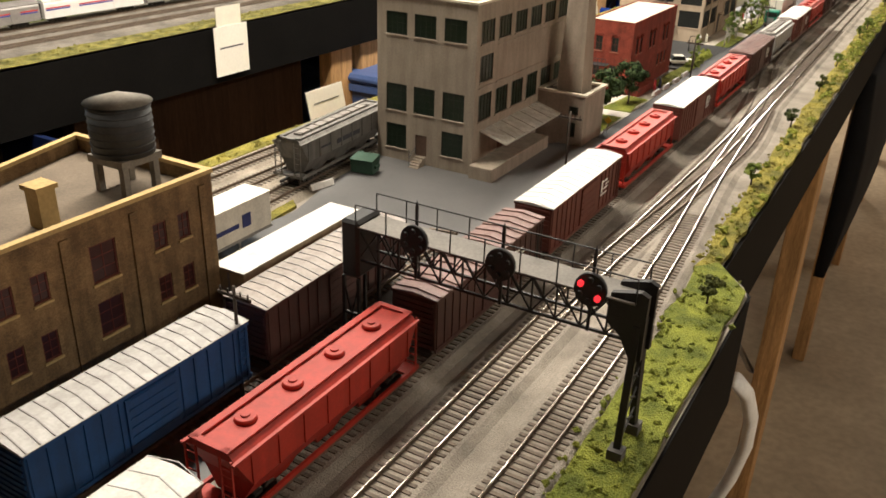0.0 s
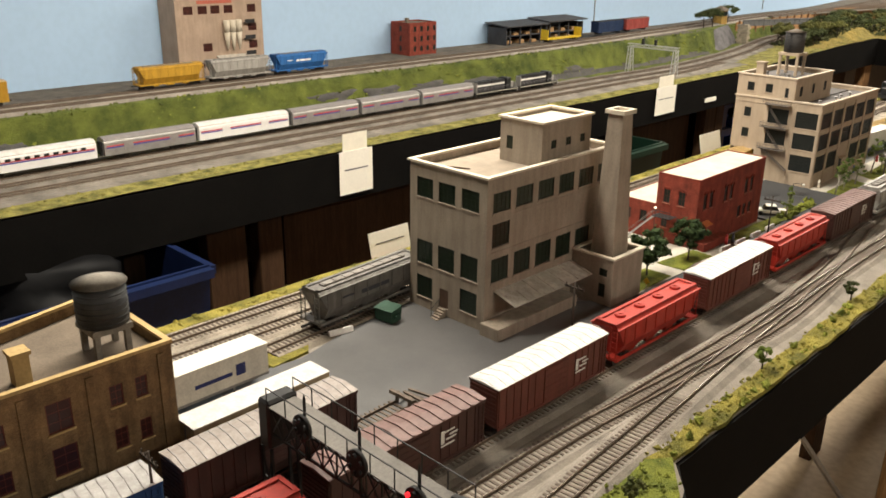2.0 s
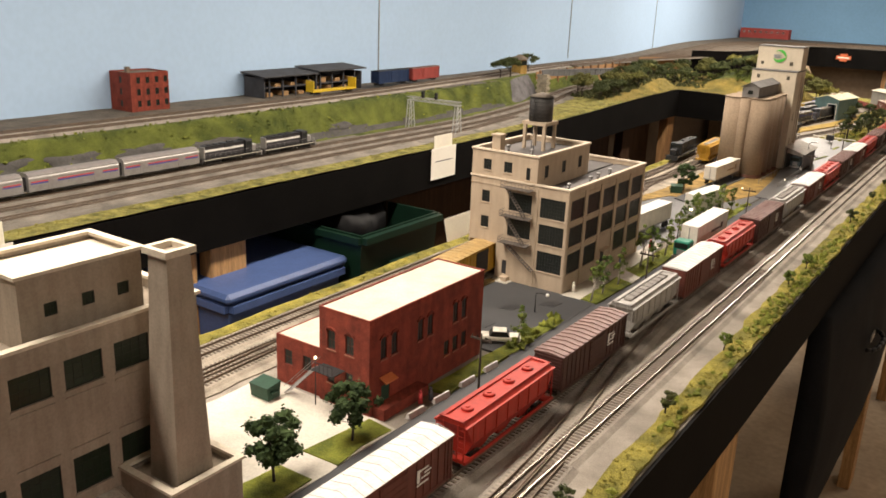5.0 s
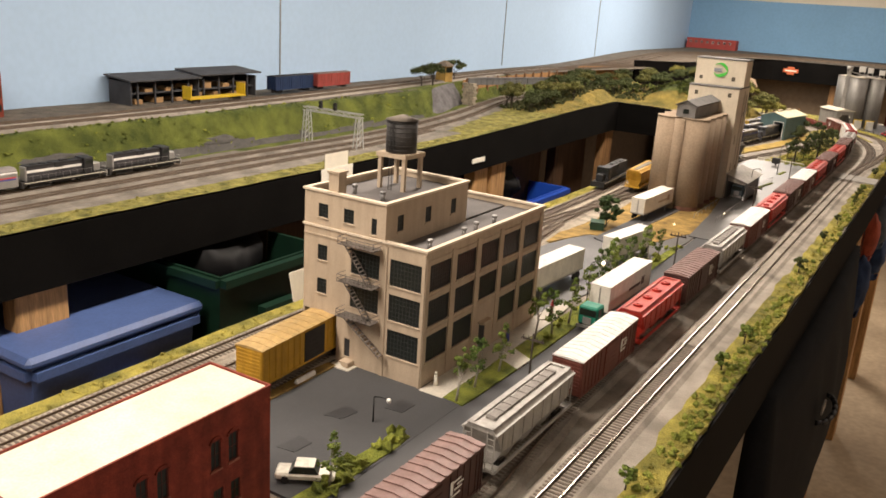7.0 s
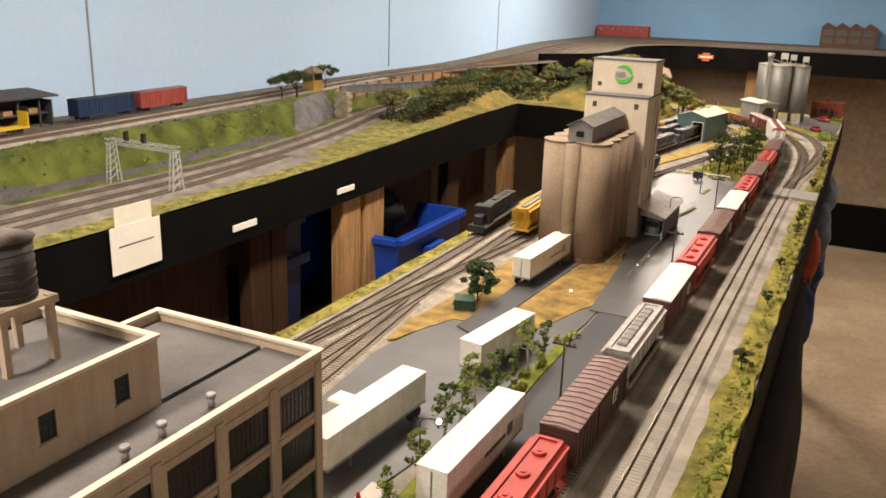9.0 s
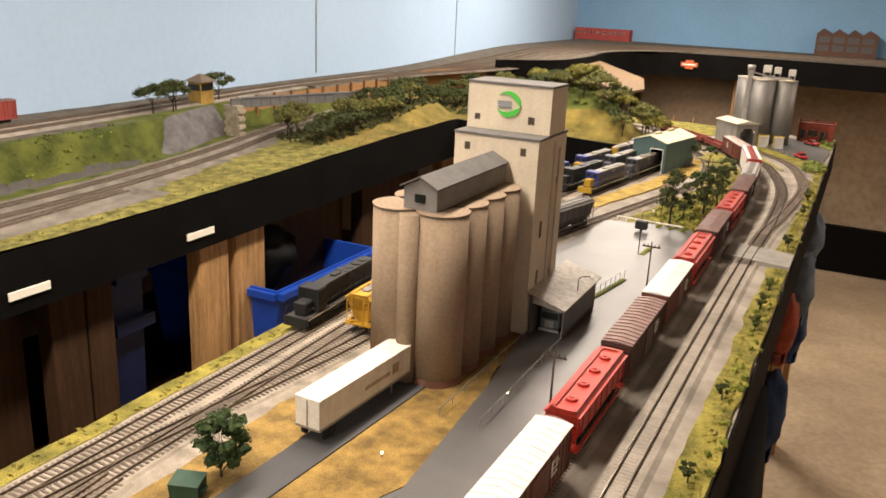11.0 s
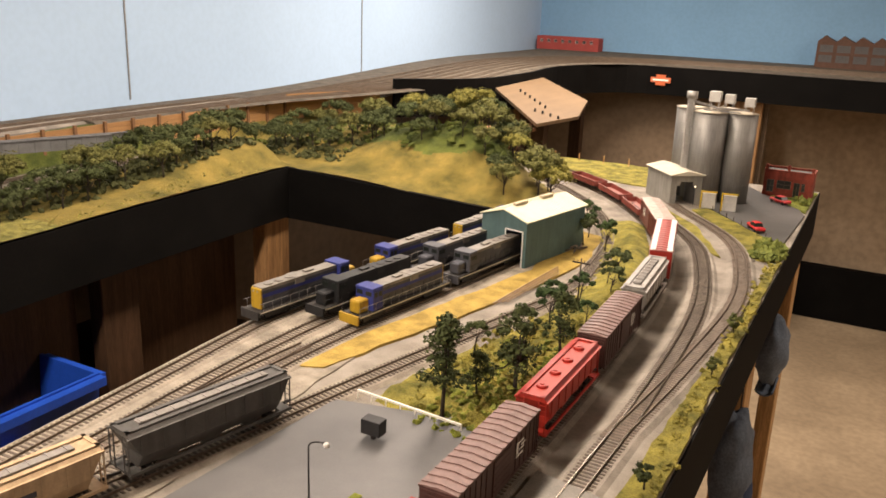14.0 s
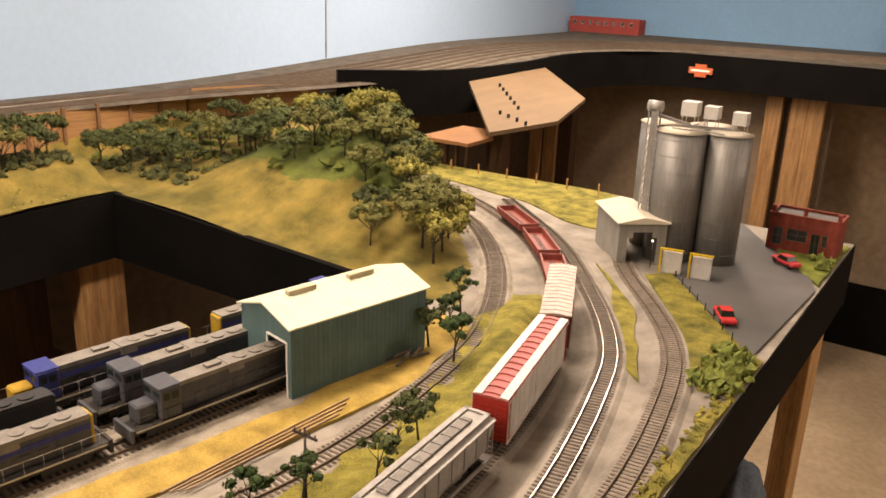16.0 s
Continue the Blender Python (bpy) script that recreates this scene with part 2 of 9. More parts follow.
def wallgrid(bm, u0, u1, z0, z1, holes, t, m):
    """A wall in its own u and z, with through holes (u0, u1, z0, z1), t thick, laid in place by m (u along x, thickness along +y)."""
    us = sorted({u0, u1, *[h[0] for h in holes], *[h[1] for h in holes]})
    zs = sorted({z0, z1, *[h[2] for h in holes], *[h[3] for h in holes]})
    nu, nz = len(us) - 1, len(zs) - 1

    def solid(i, j):
        if not (0 <= i < nu and 0 <= j < nz):
            return False
        cu, cz = (us[i] + us[i + 1]) / 2, (zs[j] + zs[j + 1]) / 2
        return not any(h[0] < cu < h[1] and h[2] < cz < h[3] for h in holes)
    cache = {}

    def V(i, j, k):
        if (i, j, k) not in cache:
            cache[i, j, k] = bm.verts.new(m @ Vector((us[i], k * t, zs[j])))
        return cache[i, j, k]
    for i in range(nu):
        for j in range(nz):
            if not solid(i, j):
                continue
            bm.faces.new((V(i, j, 0), V(i + 1, j, 0), V(i + 1, j + 1, 0), V(i, j + 1, 0)))
            bm.faces.new((V(i, j, 1), V(i, j + 1, 1), V(i + 1, j + 1, 1), V(i + 1, j, 1)))
            if not solid(i - 1, j):
                bm.faces.new((V(i, j, 0), V(i, j + 1, 0), V(i, j + 1, 1), V(i, j, 1)))
            if not solid(i + 1, j):
                bm.faces.new((V(i + 1, j, 0), V(i + 1, j, 1), V(i + 1, j + 1, 1), V(i + 1, j + 1, 0)))
            if not solid(i, j - 1):
                bm.faces.new((V(i, j, 0), V(i, j, 1), V(i + 1, j, 1), V(i + 1, j, 0)))
            if not solid(i, j + 1):
                bm.faces.new((V(i, j + 1, 0), V(i + 1, j + 1, 0), V(i + 1, j + 1, 1), V(i, j + 1, 1)))


def obj(name, bm, material, bevel=0.0, smooth=False):
    bmesh.ops.recalc_face_normals(bm, faces=bm.faces[:])
    if bevel:
        es = [e for e in bm.edges if len(e.link_faces) == 2 and e.calc_face_angle(0) > 0.5]
        bmesh.ops.bevel(bm, geom=es, offset=bevel, segments=1, affect="EDGES")
    me = bpy.data.meshes.new(name)
    bm.to_mesh(me)
    bm.free()
    if smooth:
        me.polygons.foreach_set("use_smooth", [True] * len(me.polygons))
    me.materials.append(material)
    return new(name, me)


def part(name, bm, material, parent, label="", bevel=0.0, smooth=False):
    ob = obj(name, bm, material, bevel, smooth)
    ob.parent = parent
    return tagged(ob, label)


def apart(name, bm, material, parent, label="", bevel=0.0, smooth=False):
    """A part built in the room's own coordinates."""
    ob = part(name, bm, material, parent, label, bevel, smooth)
    ob.matrix_parent_inverse = parent.matrix_basis.inverted()
    return ob


def share(name, mesh, parent, m=None, label=""):
    ob = new(name, mesh)
    ob.parent = parent
    if m is not None:
        ob.matrix_basis = m
    return tagged(ob, label)


def thing(name, label, category, m=None, group="", kind=""):
    e = new(name)
    e.empty_display_size = 0.02
    if m is not None:
        e.matrix_basis = m
    return tagged(e, label, category, group, kind)


def structure(name, bm, material, label="", category="", bevel=0.0, smooth=False):
    return tagged(obj(name, bm, material, bevel, smooth), label, category, kind="structure")


def smooth_path(pts, step=0.02):
    """Catmull-Rom through plan points, resampled evenly. Points may carry z."""
    P = [Vector((*p, 0)) if len(p) == 2 else Vector(p) for p in pts]
    P = [P[0] * 2 - P[1]] + P + [P[-1] * 2 - P[-2]]
    fine = []
    for i in range(1, len(P) - 2):
        for k in range(24):
            t = k / 24
            a, b, c, d = P[i - 1:i + 3]
            fine.append(0.5 * ((2 * b) + (c - a) * t + (2 * a - 5 * b + 4 * c - d) * t * t + (3 * b - 3 * c + d - a) * t ** 3))
    fine.append(P[-2])
    out, left = [fine[0]], step
    for a, b in zip(fine, fine[1:]):
        seg = (b - a).length
        pos = 0.0
        while seg - pos >= left:
            pos += left
            out.append(a + (b - a) * (pos / seg))
            left = step
        left -= seg - pos
    if (out[-1] - fine[-1]).length > step * 0.3:
        out.append(fine[-1])
    return out


def ribbon(bm, path, prof):
    """A profile (side, height) swept along a plan path."""
    rings = []
    n = len(path)
    for i, p in enumerate(path):
        d = (path[min(i + 1, n - 1)] - path[max(i - 1, 0)])
        d.z = 0
        d.normalize()
        s = Vector((d.y, -d.x, 0))
        rings.append([bm.verts.new(p + s * a + Vector((0, 0, h))) for a, h in prof])
    k = len(prof)
    for r, q in zip(rings, rings[1:]):
        for j in range(k):
            bm.faces.new((r[j], r[(j + 1) % k], q[(j + 1) % k], q[j]))
    bm.faces.new(rings[0])
    bm.faces.new(rings[-1][::-1])


GAUGE = 0.0165
TIE_BM = B()
box(TIE_BM, -0.0148, 0.0148, -0.0013, 0.0013, 0, 0.0012)
TIE_MESH = bpy.data.meshes.new("tie")
TIE_BM.to_mesh(TIE_MESH)
TIE_MESH.materials.append(TIE)


def track(pts, label, z=0.0, bed=BALLAST, rail=RAIL_RUST, apart=None, bed_h=0.0035, ties=True, half=0.021, dusty=None):
    """A stretch of track: bed, joined ties, two rails. apart: a (y0, y1) stretch in which the ties are single pieces."""
    path = [p + Vector((0, 0, z)) for p in smooth_path(pts, 0.02)]
    th = thing("railway_track", label, "track", kind="structure")
    bm = B()
    ribbon(bm, path, ((-half - 0.006, -0.002), (half + 0.006, -0.002), (half - 0.003, bed_h), (-half + 0.003, bed_h)))
    part("ballast_bed", bm, bed, th)
    for s in (-1, 1):
        bm = B()
        c = s * GAUGE / 2
        ribbon(bm, path, ((c - 0.0006, bed_h), (c + 0.0006, bed_h), (c + 0.0005, bed_h + 0.003), (c - 0.0005, bed_h + 0.003)))
        part("rail", bm, RAIL_RUST, th)
        if rail is RAIL:
            bm = B()
            ribbon(bm, path, ((c - 0.00055, bed_h + 0.003), (c + 0.00055, bed_h + 0.003), (c + 0.0005, bed_h + 0.0033), (c - 0.0005, bed_h + 0.0033)))
            part("railhead", bm, RAIL, th)
    if ties:
        rng = random.Random(int(abs(pts[0][0]) * 1e4))
        fine = smooth_path(pts, 0.0062)
        bm = B()
        vs, fs, buried = [], [], []
        for i in range(len(fine) - 1):
            p, q = fine[i], fine[i + 1]
            ang = math.atan2(q.y - p.y, q.x - p.x) - math.pi / 2 + rng.uniform(-0.02, 0.02)
            m = Matrix.Translation((p.x + rng.uniform(-0.0005, 0.0005), p.y, p.z + z + bed_h - 0.0004)) @ Matrix.Rotation(ang, 4, "Z")
            if apart and apart[0] < p.y < apart[1]:
                share("tie", TIE_MESH, th, m)
            else:
                k = len(vs)
                sunk = bool(dusty and dusty[0] < p.y < dusty[1])
                buried += [sunk] * len(TIE_MESH.polygons)
                vs += [m @ v.co - Vector((0, 0, 0.0007 if sunk else 0)) for v in TIE_MESH.vertices]
                fs += [[k + j for j in pl.vertices] for pl in TIE_MESH.polygons]
        bm.free()
        me = bpy.data.meshes.new("ties")
        me.from_pydata(vs, [], fs)
        me.materials.append(TIE)
        me.materials.append(TIE_DUSTY)
        me.polygons.foreach_set("material_index", [int(b) for b in buried])
        tagged(share("ties", me, th), kind="stuff")
    return th


def tufts(name, label, spots, material, size=0.004, n_per=1, seed=1, category="ground foam", flat=0.8):
    """Clumps of ground foam: many small faceted lumps in one mesh."""
    rng = random.Random(seed)
    vs, fs = [], []
    base = [(1, 0, 0), (-1, 0, 0), (0, 1, 0), (0, -1, 0), (0, 0, 1), (0, 0, -0.6)]
    tri = [(0, 2, 4), (2, 1, 4), (1, 3, 4), (3, 0, 4), (2, 0, 5), (1, 2, 5), (3, 1, 5), (0, 3, 5)]
    for x, y, z in spots:
        for _ in range(n_per):
            s = size * rng.uniform(0.4, 1.3)
            m = Matrix.Translation((x + rng.gauss(0, size * 0.7), y + rng.gauss(0, size * 0.7), z + s * rng.uniform(0, 0.5))) @ Euler((rng.uniform(0, 6), rng.uniform(0, 6), rng.uniform(0, 6))).to_matrix().to_4x4()
            k = len(vs)
            for b in base:
                w = rng.uniform(0.6, 1.3) * s
                p = m @ (Vector(b) * w)
                vs.append((p.x, p.y, z + max(-0.002, (p.z - z) * flat)))
            fs += [tuple(k + j for j in f) for f in tri]
    me = bpy.data.meshes.new(name)
    me.from_pydata(vs, [], fs)
    me.materials.append(material)
    return tagged(new(name, me), label, category, kind="stuff")


def scatter(x0, x1, y0, y1, n, seed, z=0.0):
    rng = random.Random(seed)
    return [(rng.uniform(x0, x1), rng.uniform(y0, y1), z) for _ in range(n)]

# ---- room ----
def sm(t):
    t = max(0.0, min(1.0, t))
    return t * t * (3 - 2 * t)


bm = B(); box(bm, -2.0, 2.4, -2.2, 7.9, FLOOR_Z - 0.1, FLOOR_Z)
structure("floor", bm, FLOOR_MAT, "brown stained concrete basement floor", "floor")
bm = B(); box(bm, -2.0, 2.4, -2.2, 7.9, 1.30, 1.4)
structure("ceiling", bm, WALL_TAN, "plain tan basement ceiling", "ceiling")
bm = B(); box(bm, -1.99, -1.87, -2.2, 7.74, 0.02, 1.30)
structure("wall_west", bm, BACKDROP_BLUE, "pale sky-blue painted backdrop wall", "wall")
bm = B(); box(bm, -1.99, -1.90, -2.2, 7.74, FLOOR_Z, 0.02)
structure("wall_west_lower", bm, WALL_SHADED, "basement wall below the layout, under-table shade in its colour", "wall")
bm = B(); box(bm, -1.87, 2.3, 7.62, 7.74, 0.10, 0.53)
structure("wall_north_backdrop", bm, BACKDROP_DEEP, "sky-blue painted backdrop panel on the end wall", "wall")
bm = B(); box(bm, -1.87, 2.3, 7.66, 7.78, FLOOR_Z, 0.10)
structure("wall_north_lower", bm, WALL_TAN, "bare tan basement wall with stains", "wall")
bm = B(); box(bm, -1.87, 2.3, 7.64, 7.76, 0.53, 1.30)
structure("wall_north_upper", bm, CREAM, "cream wall above the backdrop", "wall")
bm = B(); box(bm, 2.3, 2.42, -2.2, 7.74, FLOOR_Z, 1.30)
structure("wall_east", bm, WALL_TAN, "tan basement wall", "wall")
bm = B(); box(bm, -1.9, 2.3, -2.32, -2.2, FLOOR_Z, 1.30)
structure("wall_south", bm, WALL_TAN, "tan basement wall", "wall")
bm = B(); box(bm, -0.9, 2.28, 7.60, 7.655, FLOOR_Z, -0.86)
structure("baseboard", bm, BLACK_BOARD, "tall black base panel along the end wall", "baseboard")
# joints between backdrop sheets
for yj in (3.05, 4.59, 5.75):
    bm = B(); box(bm, -1.8695, -1.8672, yj, yj + 0.004, 0.12, 1.29)
    structure("trim", bm, STEEL, "thin seam between two backdrop sheets", "trim")

# unseen strip housings over the lights; the aisle pair only houses added fill
for lx, ly, ln, _ in LAMPS:
    ln += 0.05
    th = thing("ceiling_lamp", "unseen white strip housing, on ceiling lamps and added aisle fills", "lamp", pose(lx, ly, 1.08), "ceiling strip lamps")
    bm = B(); extrude_profile(bm, ((-0.11, 0), (-0.06, 0.05), (0.06, 0.05), (0.11, 0), (0.1, 0), (0.055, 0.04), (-0.055, 0.04), (-0.1, 0)), -ln / 2, ln / 2)
    part("housing", bm, WHITE, th)
    for s in (-0.45, 0.45):
        bm = B(); cyl(bm, (0, s * ln, 0.05), (0, s * ln, 0.22), 0.004)
        part("hanger", bm, STEEL, th)

# ---- tables ----
near_table = thing("layout_table", "long narrow model railway table on pine legs", "table", pose(-0.38, 2.2, FLOOR_Z))
rear_table = thing("layout_table", "rear model railway table on paired pine posts", "table", pose(-1.5, 2.2, FLOOR_Z))
far_table = thing("layout_table", "upper model railway table on pine posts at the end wall", "table", pose(-0.6, 7.2, FLOOR_Z))
# near table: front fascia, deck edge and legs
FRONT = -0.112
bm = B(); box(bm, FRONT - 0.012, FRONT, 0.685, 5.16, -0.108, -0.0015)
structure("fascia_front", bm, BLACK_BOARD, "black painted board along the table's aisle side", "fascia")
bm = B(); box(bm, FRONT - 0.012 + 0.03, FRONT + 0.03, -0.8, 0.66, -0.108, -0.0015)
structure("fascia_front_bay", bm, BLACK_BOARD, "black painted board round the table's bulging bay", "fascia")
bm = B(); prism(bm, ((FRONT + 0.018, 0.66), (FRONT + 0.03, 0.66), (FRONT, 0.70), (FRONT - 0.012, 0.695)), -0.108, -0.0015)
structure("fascia_front_corner", bm, BLACK_BOARD, "black painted corner board of the table", "fascia")
bm = B(); box(bm, -0.68, -0.664, -0.8, 4.10, -0.09, -0.003)
structure("fascia_back", bm, PINE, "raw wood edge board of the near table", "fascia")
bm = B(); prism(bm, ((-0.664, -0.8), (FRONT + 0.018, -0.8), (FRONT + 0.018, 0.66), (FRONT - 0.012, 0.70), (FRONT - 0.012, 5.16), (-0.664, 5.16)), -0.03, -0.006)
structure("table_deck", bm, PLY, "plywood deck of the model railway table", "table deck")
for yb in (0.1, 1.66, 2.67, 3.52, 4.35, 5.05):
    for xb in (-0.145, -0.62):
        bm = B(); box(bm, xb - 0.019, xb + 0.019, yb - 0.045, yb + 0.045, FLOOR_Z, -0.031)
        # Back legs take the pine toned for shade.
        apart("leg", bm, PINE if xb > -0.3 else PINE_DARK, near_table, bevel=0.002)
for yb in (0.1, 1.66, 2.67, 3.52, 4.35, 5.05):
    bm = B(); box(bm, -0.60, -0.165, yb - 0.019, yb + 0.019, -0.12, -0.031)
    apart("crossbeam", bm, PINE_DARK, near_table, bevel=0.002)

# rear table with the passenger line
REARX = -1.22


def rear_z(y):
    return 0.03 * sm((y - 2.9) / 1.5)


def strip_board(name, label, ys, x0, x1, top, bot, material=BLACK_BOARD):
    bm = B()
    rows = []
    for y in ys:
        rows.append([bm.verts.new(p) for p in ((x0, y, bot(y)), (x1, y, bot(y)), (x1, y, top(y)), (x0, y, top(y)))])
    for a, b in zip(rows, rows[1:]):
        for j in range(4):
            bm.faces.new((a[j], a[(j + 1) % 4], b[(j + 1) % 4], b[j]))
    bm.faces.new(rows[0]); bm.faces.new(rows[-1][::-1])
    return structure(name, bm, material, label, "fascia")


YS = [-0.8 + 0.4 * i for i in range(13)] + [4.47]
strip_board("fascia_rear", "black painted board along the rear table", YS, REARX - 0.012, REARX, lambda y: rear_z(y) - 0.001, lambda y: -0.108 + 0.6 * rear_z(y))
bm = B(); box(bm, REARX - 0.012, -0.63, 4.470, 4.482, -0.095, 0.0)
v = box(bm, REARX - 0.012, -0.63, 4.470, 4.482, 0.0, 0.028)
for q in v:
    if q.co.z > 0.02:
        q.co.z = 0.029 if q.co.x < -1 else 0.006
structure("fascia_inner", bm, BLACK_BOARD, "black board closing the gap between the tables", "fascia")

# rear terrain: one sheet from the fascia to the backdrop, with bank and upper shelf
UP_Z = 0.094


def upper_z(y):
    return UP_Z + 0.010 * sm((y - 3.4) / 1.2) + 0.054 * sm((y - 4.9) / 1.7)


def rear_height(x, y):
    """Ground height of the rear table."""
    z0 = rear_z(y)
    n = noise.noise((x * 9, y * 9, 0.3)) * 0.006 + noise.noise((x * 30, y * 30, 1.7)) * 0.003
    foot, top = -1.515, -1.575
    k = sm((y - 3.35) / 0.5)
    foot -= 0.11 * k
    top -= 0.09 * k
    w = sm((foot - x) / (foot - top))
    z = z0 + 0.004 + w * (upper_z(y) - z0 - 0.004)
    z += n * (1.2 if 0.02 < w < 0.97 else 0.25)
    # rise beside the fascia towards the hill
    kk = sm((y - 3.95) / 0.5) * sm((-1.225 - x) / 0.10) * sm((x + 1.50) / 0.10)
    z += kk * 0.045
    return z


def sheet(name, label, xs, ys, fn, material, category="ground", mats=()):
    vs = [(x, y, fn(x, y)) for y in ys for x in xs]
    nx = len(xs)
    fs = [(j * nx + i, j * nx + i + 1, (j + 1) * nx + i + 1, (j + 1) * nx + i) for j in range(len(ys) - 1) for i in range(nx - 1)]
    me = bpy.data.meshes.new(name)
    me.from_pydata(vs, [], fs)
    me.polygons.foreach_set("use_smooth", [True] * len(fs))
    me.materials.append(material)
    for m in mats:
        me.materials.append(m)
    return tagged(new(name, me), label, category, kind="structure")


def lin(a, b, n):
    return [a + (b - a) * i / (n - 1) for i in range(n)]


XS = lin(-1.87, -1.70, 5) + lin(-1.685, -1.49, 40) + lin(-1.47, REARX, 14)
YR = lin(-0.8, 4.48, 300)
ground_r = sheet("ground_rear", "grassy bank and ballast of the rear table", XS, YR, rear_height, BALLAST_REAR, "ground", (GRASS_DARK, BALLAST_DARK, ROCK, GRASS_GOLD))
for p in ground_r.data.polygons:
    c = p.center
    wob = noise.noise((c.y * 5, 0.0, 4.0)) * 0.012
    slope = p.normal.z
    if c.x < -1.60 - 0.09 * sm((c.y - 3.35) / 0.5) and slope > 0.85:
        p.material_index = 2
    if slope < 0.86 or (-1.585 < c.x + wob < -1.515 and c.y < 3.4) or (c.y >= 3.4 and -1.68 < c.x + wob < -1.62):
        p.material_index = 1
        if c.z < 0.022 + 0.012 * noise.noise((c.y * 5, 1.0, 2.0)) and 1.0 < c.y < 3.4 and slope < 0.9:
            p.material_index = 3
    if c.x > -1.275 + wob and c.y < 4.05:
        p.material_index = 1
    if c.y > 3.85 and c.x > -1.47 + wob:
        p.material_index = 4
def along(pts, y):
    for (x0, y0), (x1, y1) in zip(pts, pts[1:]):
        if y0 <= y <= y1:
            return x0 + (x1 - x0) * (y - y0) / (y1 - y0)
    return pts[-1][0]


for p in ground_r.data.polygons:
    c = p.center
    wob = noise.noise((c.y * 7, 2.0, 4.0)) * 0.010
    if 2.5 < c.y < 4.3 and -1.66 < c.x < along(((-1.495, 2.5), (-1.49, 3.0), (-1.52, 3.5), (-1.60, 4.0), (-1.63, 4.4)), c.y) + wob and p.material_index == 0:
        p.material_index = 1
    if c.y > 3.25 and c.x > along(((-1.33, 3.2), (-1.375, 3.5), (-1.46, 4.0), (-1.50, 4.5)), c.y) + wob and p.material_index in (0, 1):
        p.material_index = 1
GRASS_STRIP = mat("olive_edge_turf", (0.22, 0.21, 0.045), 0.98, 0.4, 40, 700, 1.0, col2=(0.32, 0.28, 0.07), height=0.004)
ground_r.data.materials.append(GRASS_STRIP)
for p in ground_r.data.polygons:
    if p.material_index == 1 and (p.center.x > -1.3 or (p.center.y > 3.25 and p.center.x > -1.48)):
        p.material_index = 5
tufts("bank_foliage", "dark green ground foam on the railway bank", [(x, y, rear_height(x, y)) for x, y, _ in scatter(-1.60, -1.525, -0.3, 3.5, 1100, 5)], GRASS_DARK, 0.0042, 1, 6)
tufts("bank_foliage", "bright green ground foam patches on the railway bank", [(x, y, rear_height(x, y)) for x, y, _ in scatter(-1.60, -1.53, -0.3, 3.4, 220, 8)], GRASS, 0.005, 1, 9)
tufts("edge_foliage", "olive ground foam along the rear table's edge", [(x, y, rear_height(x, y)) for x, y, _ in scatter(-1.275, -1.225, -0.3, 4.4, 900, 7)], GRASS_STRIP, 0.0032, 1, 3)
bm = B(); box(bm, -1.87, REARX - 0.014, -0.8, 4.46, -0.09, -0.07)
structure("table_deck_rear", bm, PLY, "plywood deck of the rear table", "table deck")

# rock face at the bridge
def rock(name, label, cx, cy, cz, sx, sy, sz, seed, material=ROCK):
    rng = random.Random(seed)
    bm = B()
    bmesh.ops.create_icosphere(bm, subdivisions=4, radius=1.0)
    for v in bm.verts:
        n = noise.noise(v.co * 1.7 + Vector((seed, 0, 0))) * 0.35 + noise.noise(v.co * 5 + Vector((0, seed, 0))) * 0.16
        v.co = Vector((cx + v.co.x * sx * (1 + n), cy + v.co.y * sy * (1 + n), cz + v.co.z * sz * (1 + n)))
    return tagged(obj(name, bm, material, smooth=True), label, "rock", "rock outcrops")


for i, (ry, sz) in enumerate(((0.62, 0.030), (1.45, 0.034), (1.62, 0.034), (1.80, 0.030), (2.0, 0.026), (2.5, 0.02))):
    rock("rock_outcrop", "dark grey rock outcrop in the grassy bank", -1.560, ry, 0.030, 0.026, 0.11, sz, 11 + i)
def rock_cut(y0, y1, nu=60, nv=16):
    """A sloping rock face against the bank, broken into flat facets."""
    vs, fs = [], []
    for i in range(nu):
        y = y0 + (y1 - y0) * i / (nu - 1)
        k = sm((y - 3.35) / 0.5)
        taper = sm((y - y0) / 0.14)
        for j in range(nv):
            u = j / (nv - 1)
            n = abs(noise.noise((y * 9, u * 1.6, 3.0))) * 0.016 + noise.noise((y * 40, u * 5, 9.0)) * 0.003
            x = -1.497 - 0.10 * k - 0.062 * u + n * math.sin(math.pi * min(1, u * 1.1 + 0.05))
            vs.append((x - 0.02 * (1 - taper), y, 0.0 + (upper_z(y) + 0.001) * (u ** 0.85) * (0.45 + 0.55 * taper)))
    for i in range(nu - 1):
        for j in range(nv - 1):
            a = i * nv + j
            fs += [(a, a + nv, a + nv + 1), (a, a + nv + 1, a + 1)]
    me = bpy.data.meshes.new("rock_cut")
    me.from_pydata(vs, [], fs)
    me.materials.append(mat("slate_grey_rock", (0.115, 0.108, 0.112), 0.9, 0.18, 30, 400, 0.5, col2=(0.15, 0.142, 0.145), height=0.002))
    tagged(new("rock_cut", me), "bare slate-grey rock cut sloping beside the bridge", "rock", kind="structure")


rock_cut(3.44, 3.80)

# hill at the end of the aisle, one sheet over the joined tables


def inner_x(y):
    """Where the inner curve runs at that y."""
    ys, xs = (4.3, 4.42, 4.625, 4.80, 4.93, 5.03, 5.5), (-0.40, -0.42, -0.52, -0.665, -0.85, -1.05, -1.6)
    return float(np.interp(y, ys, xs))


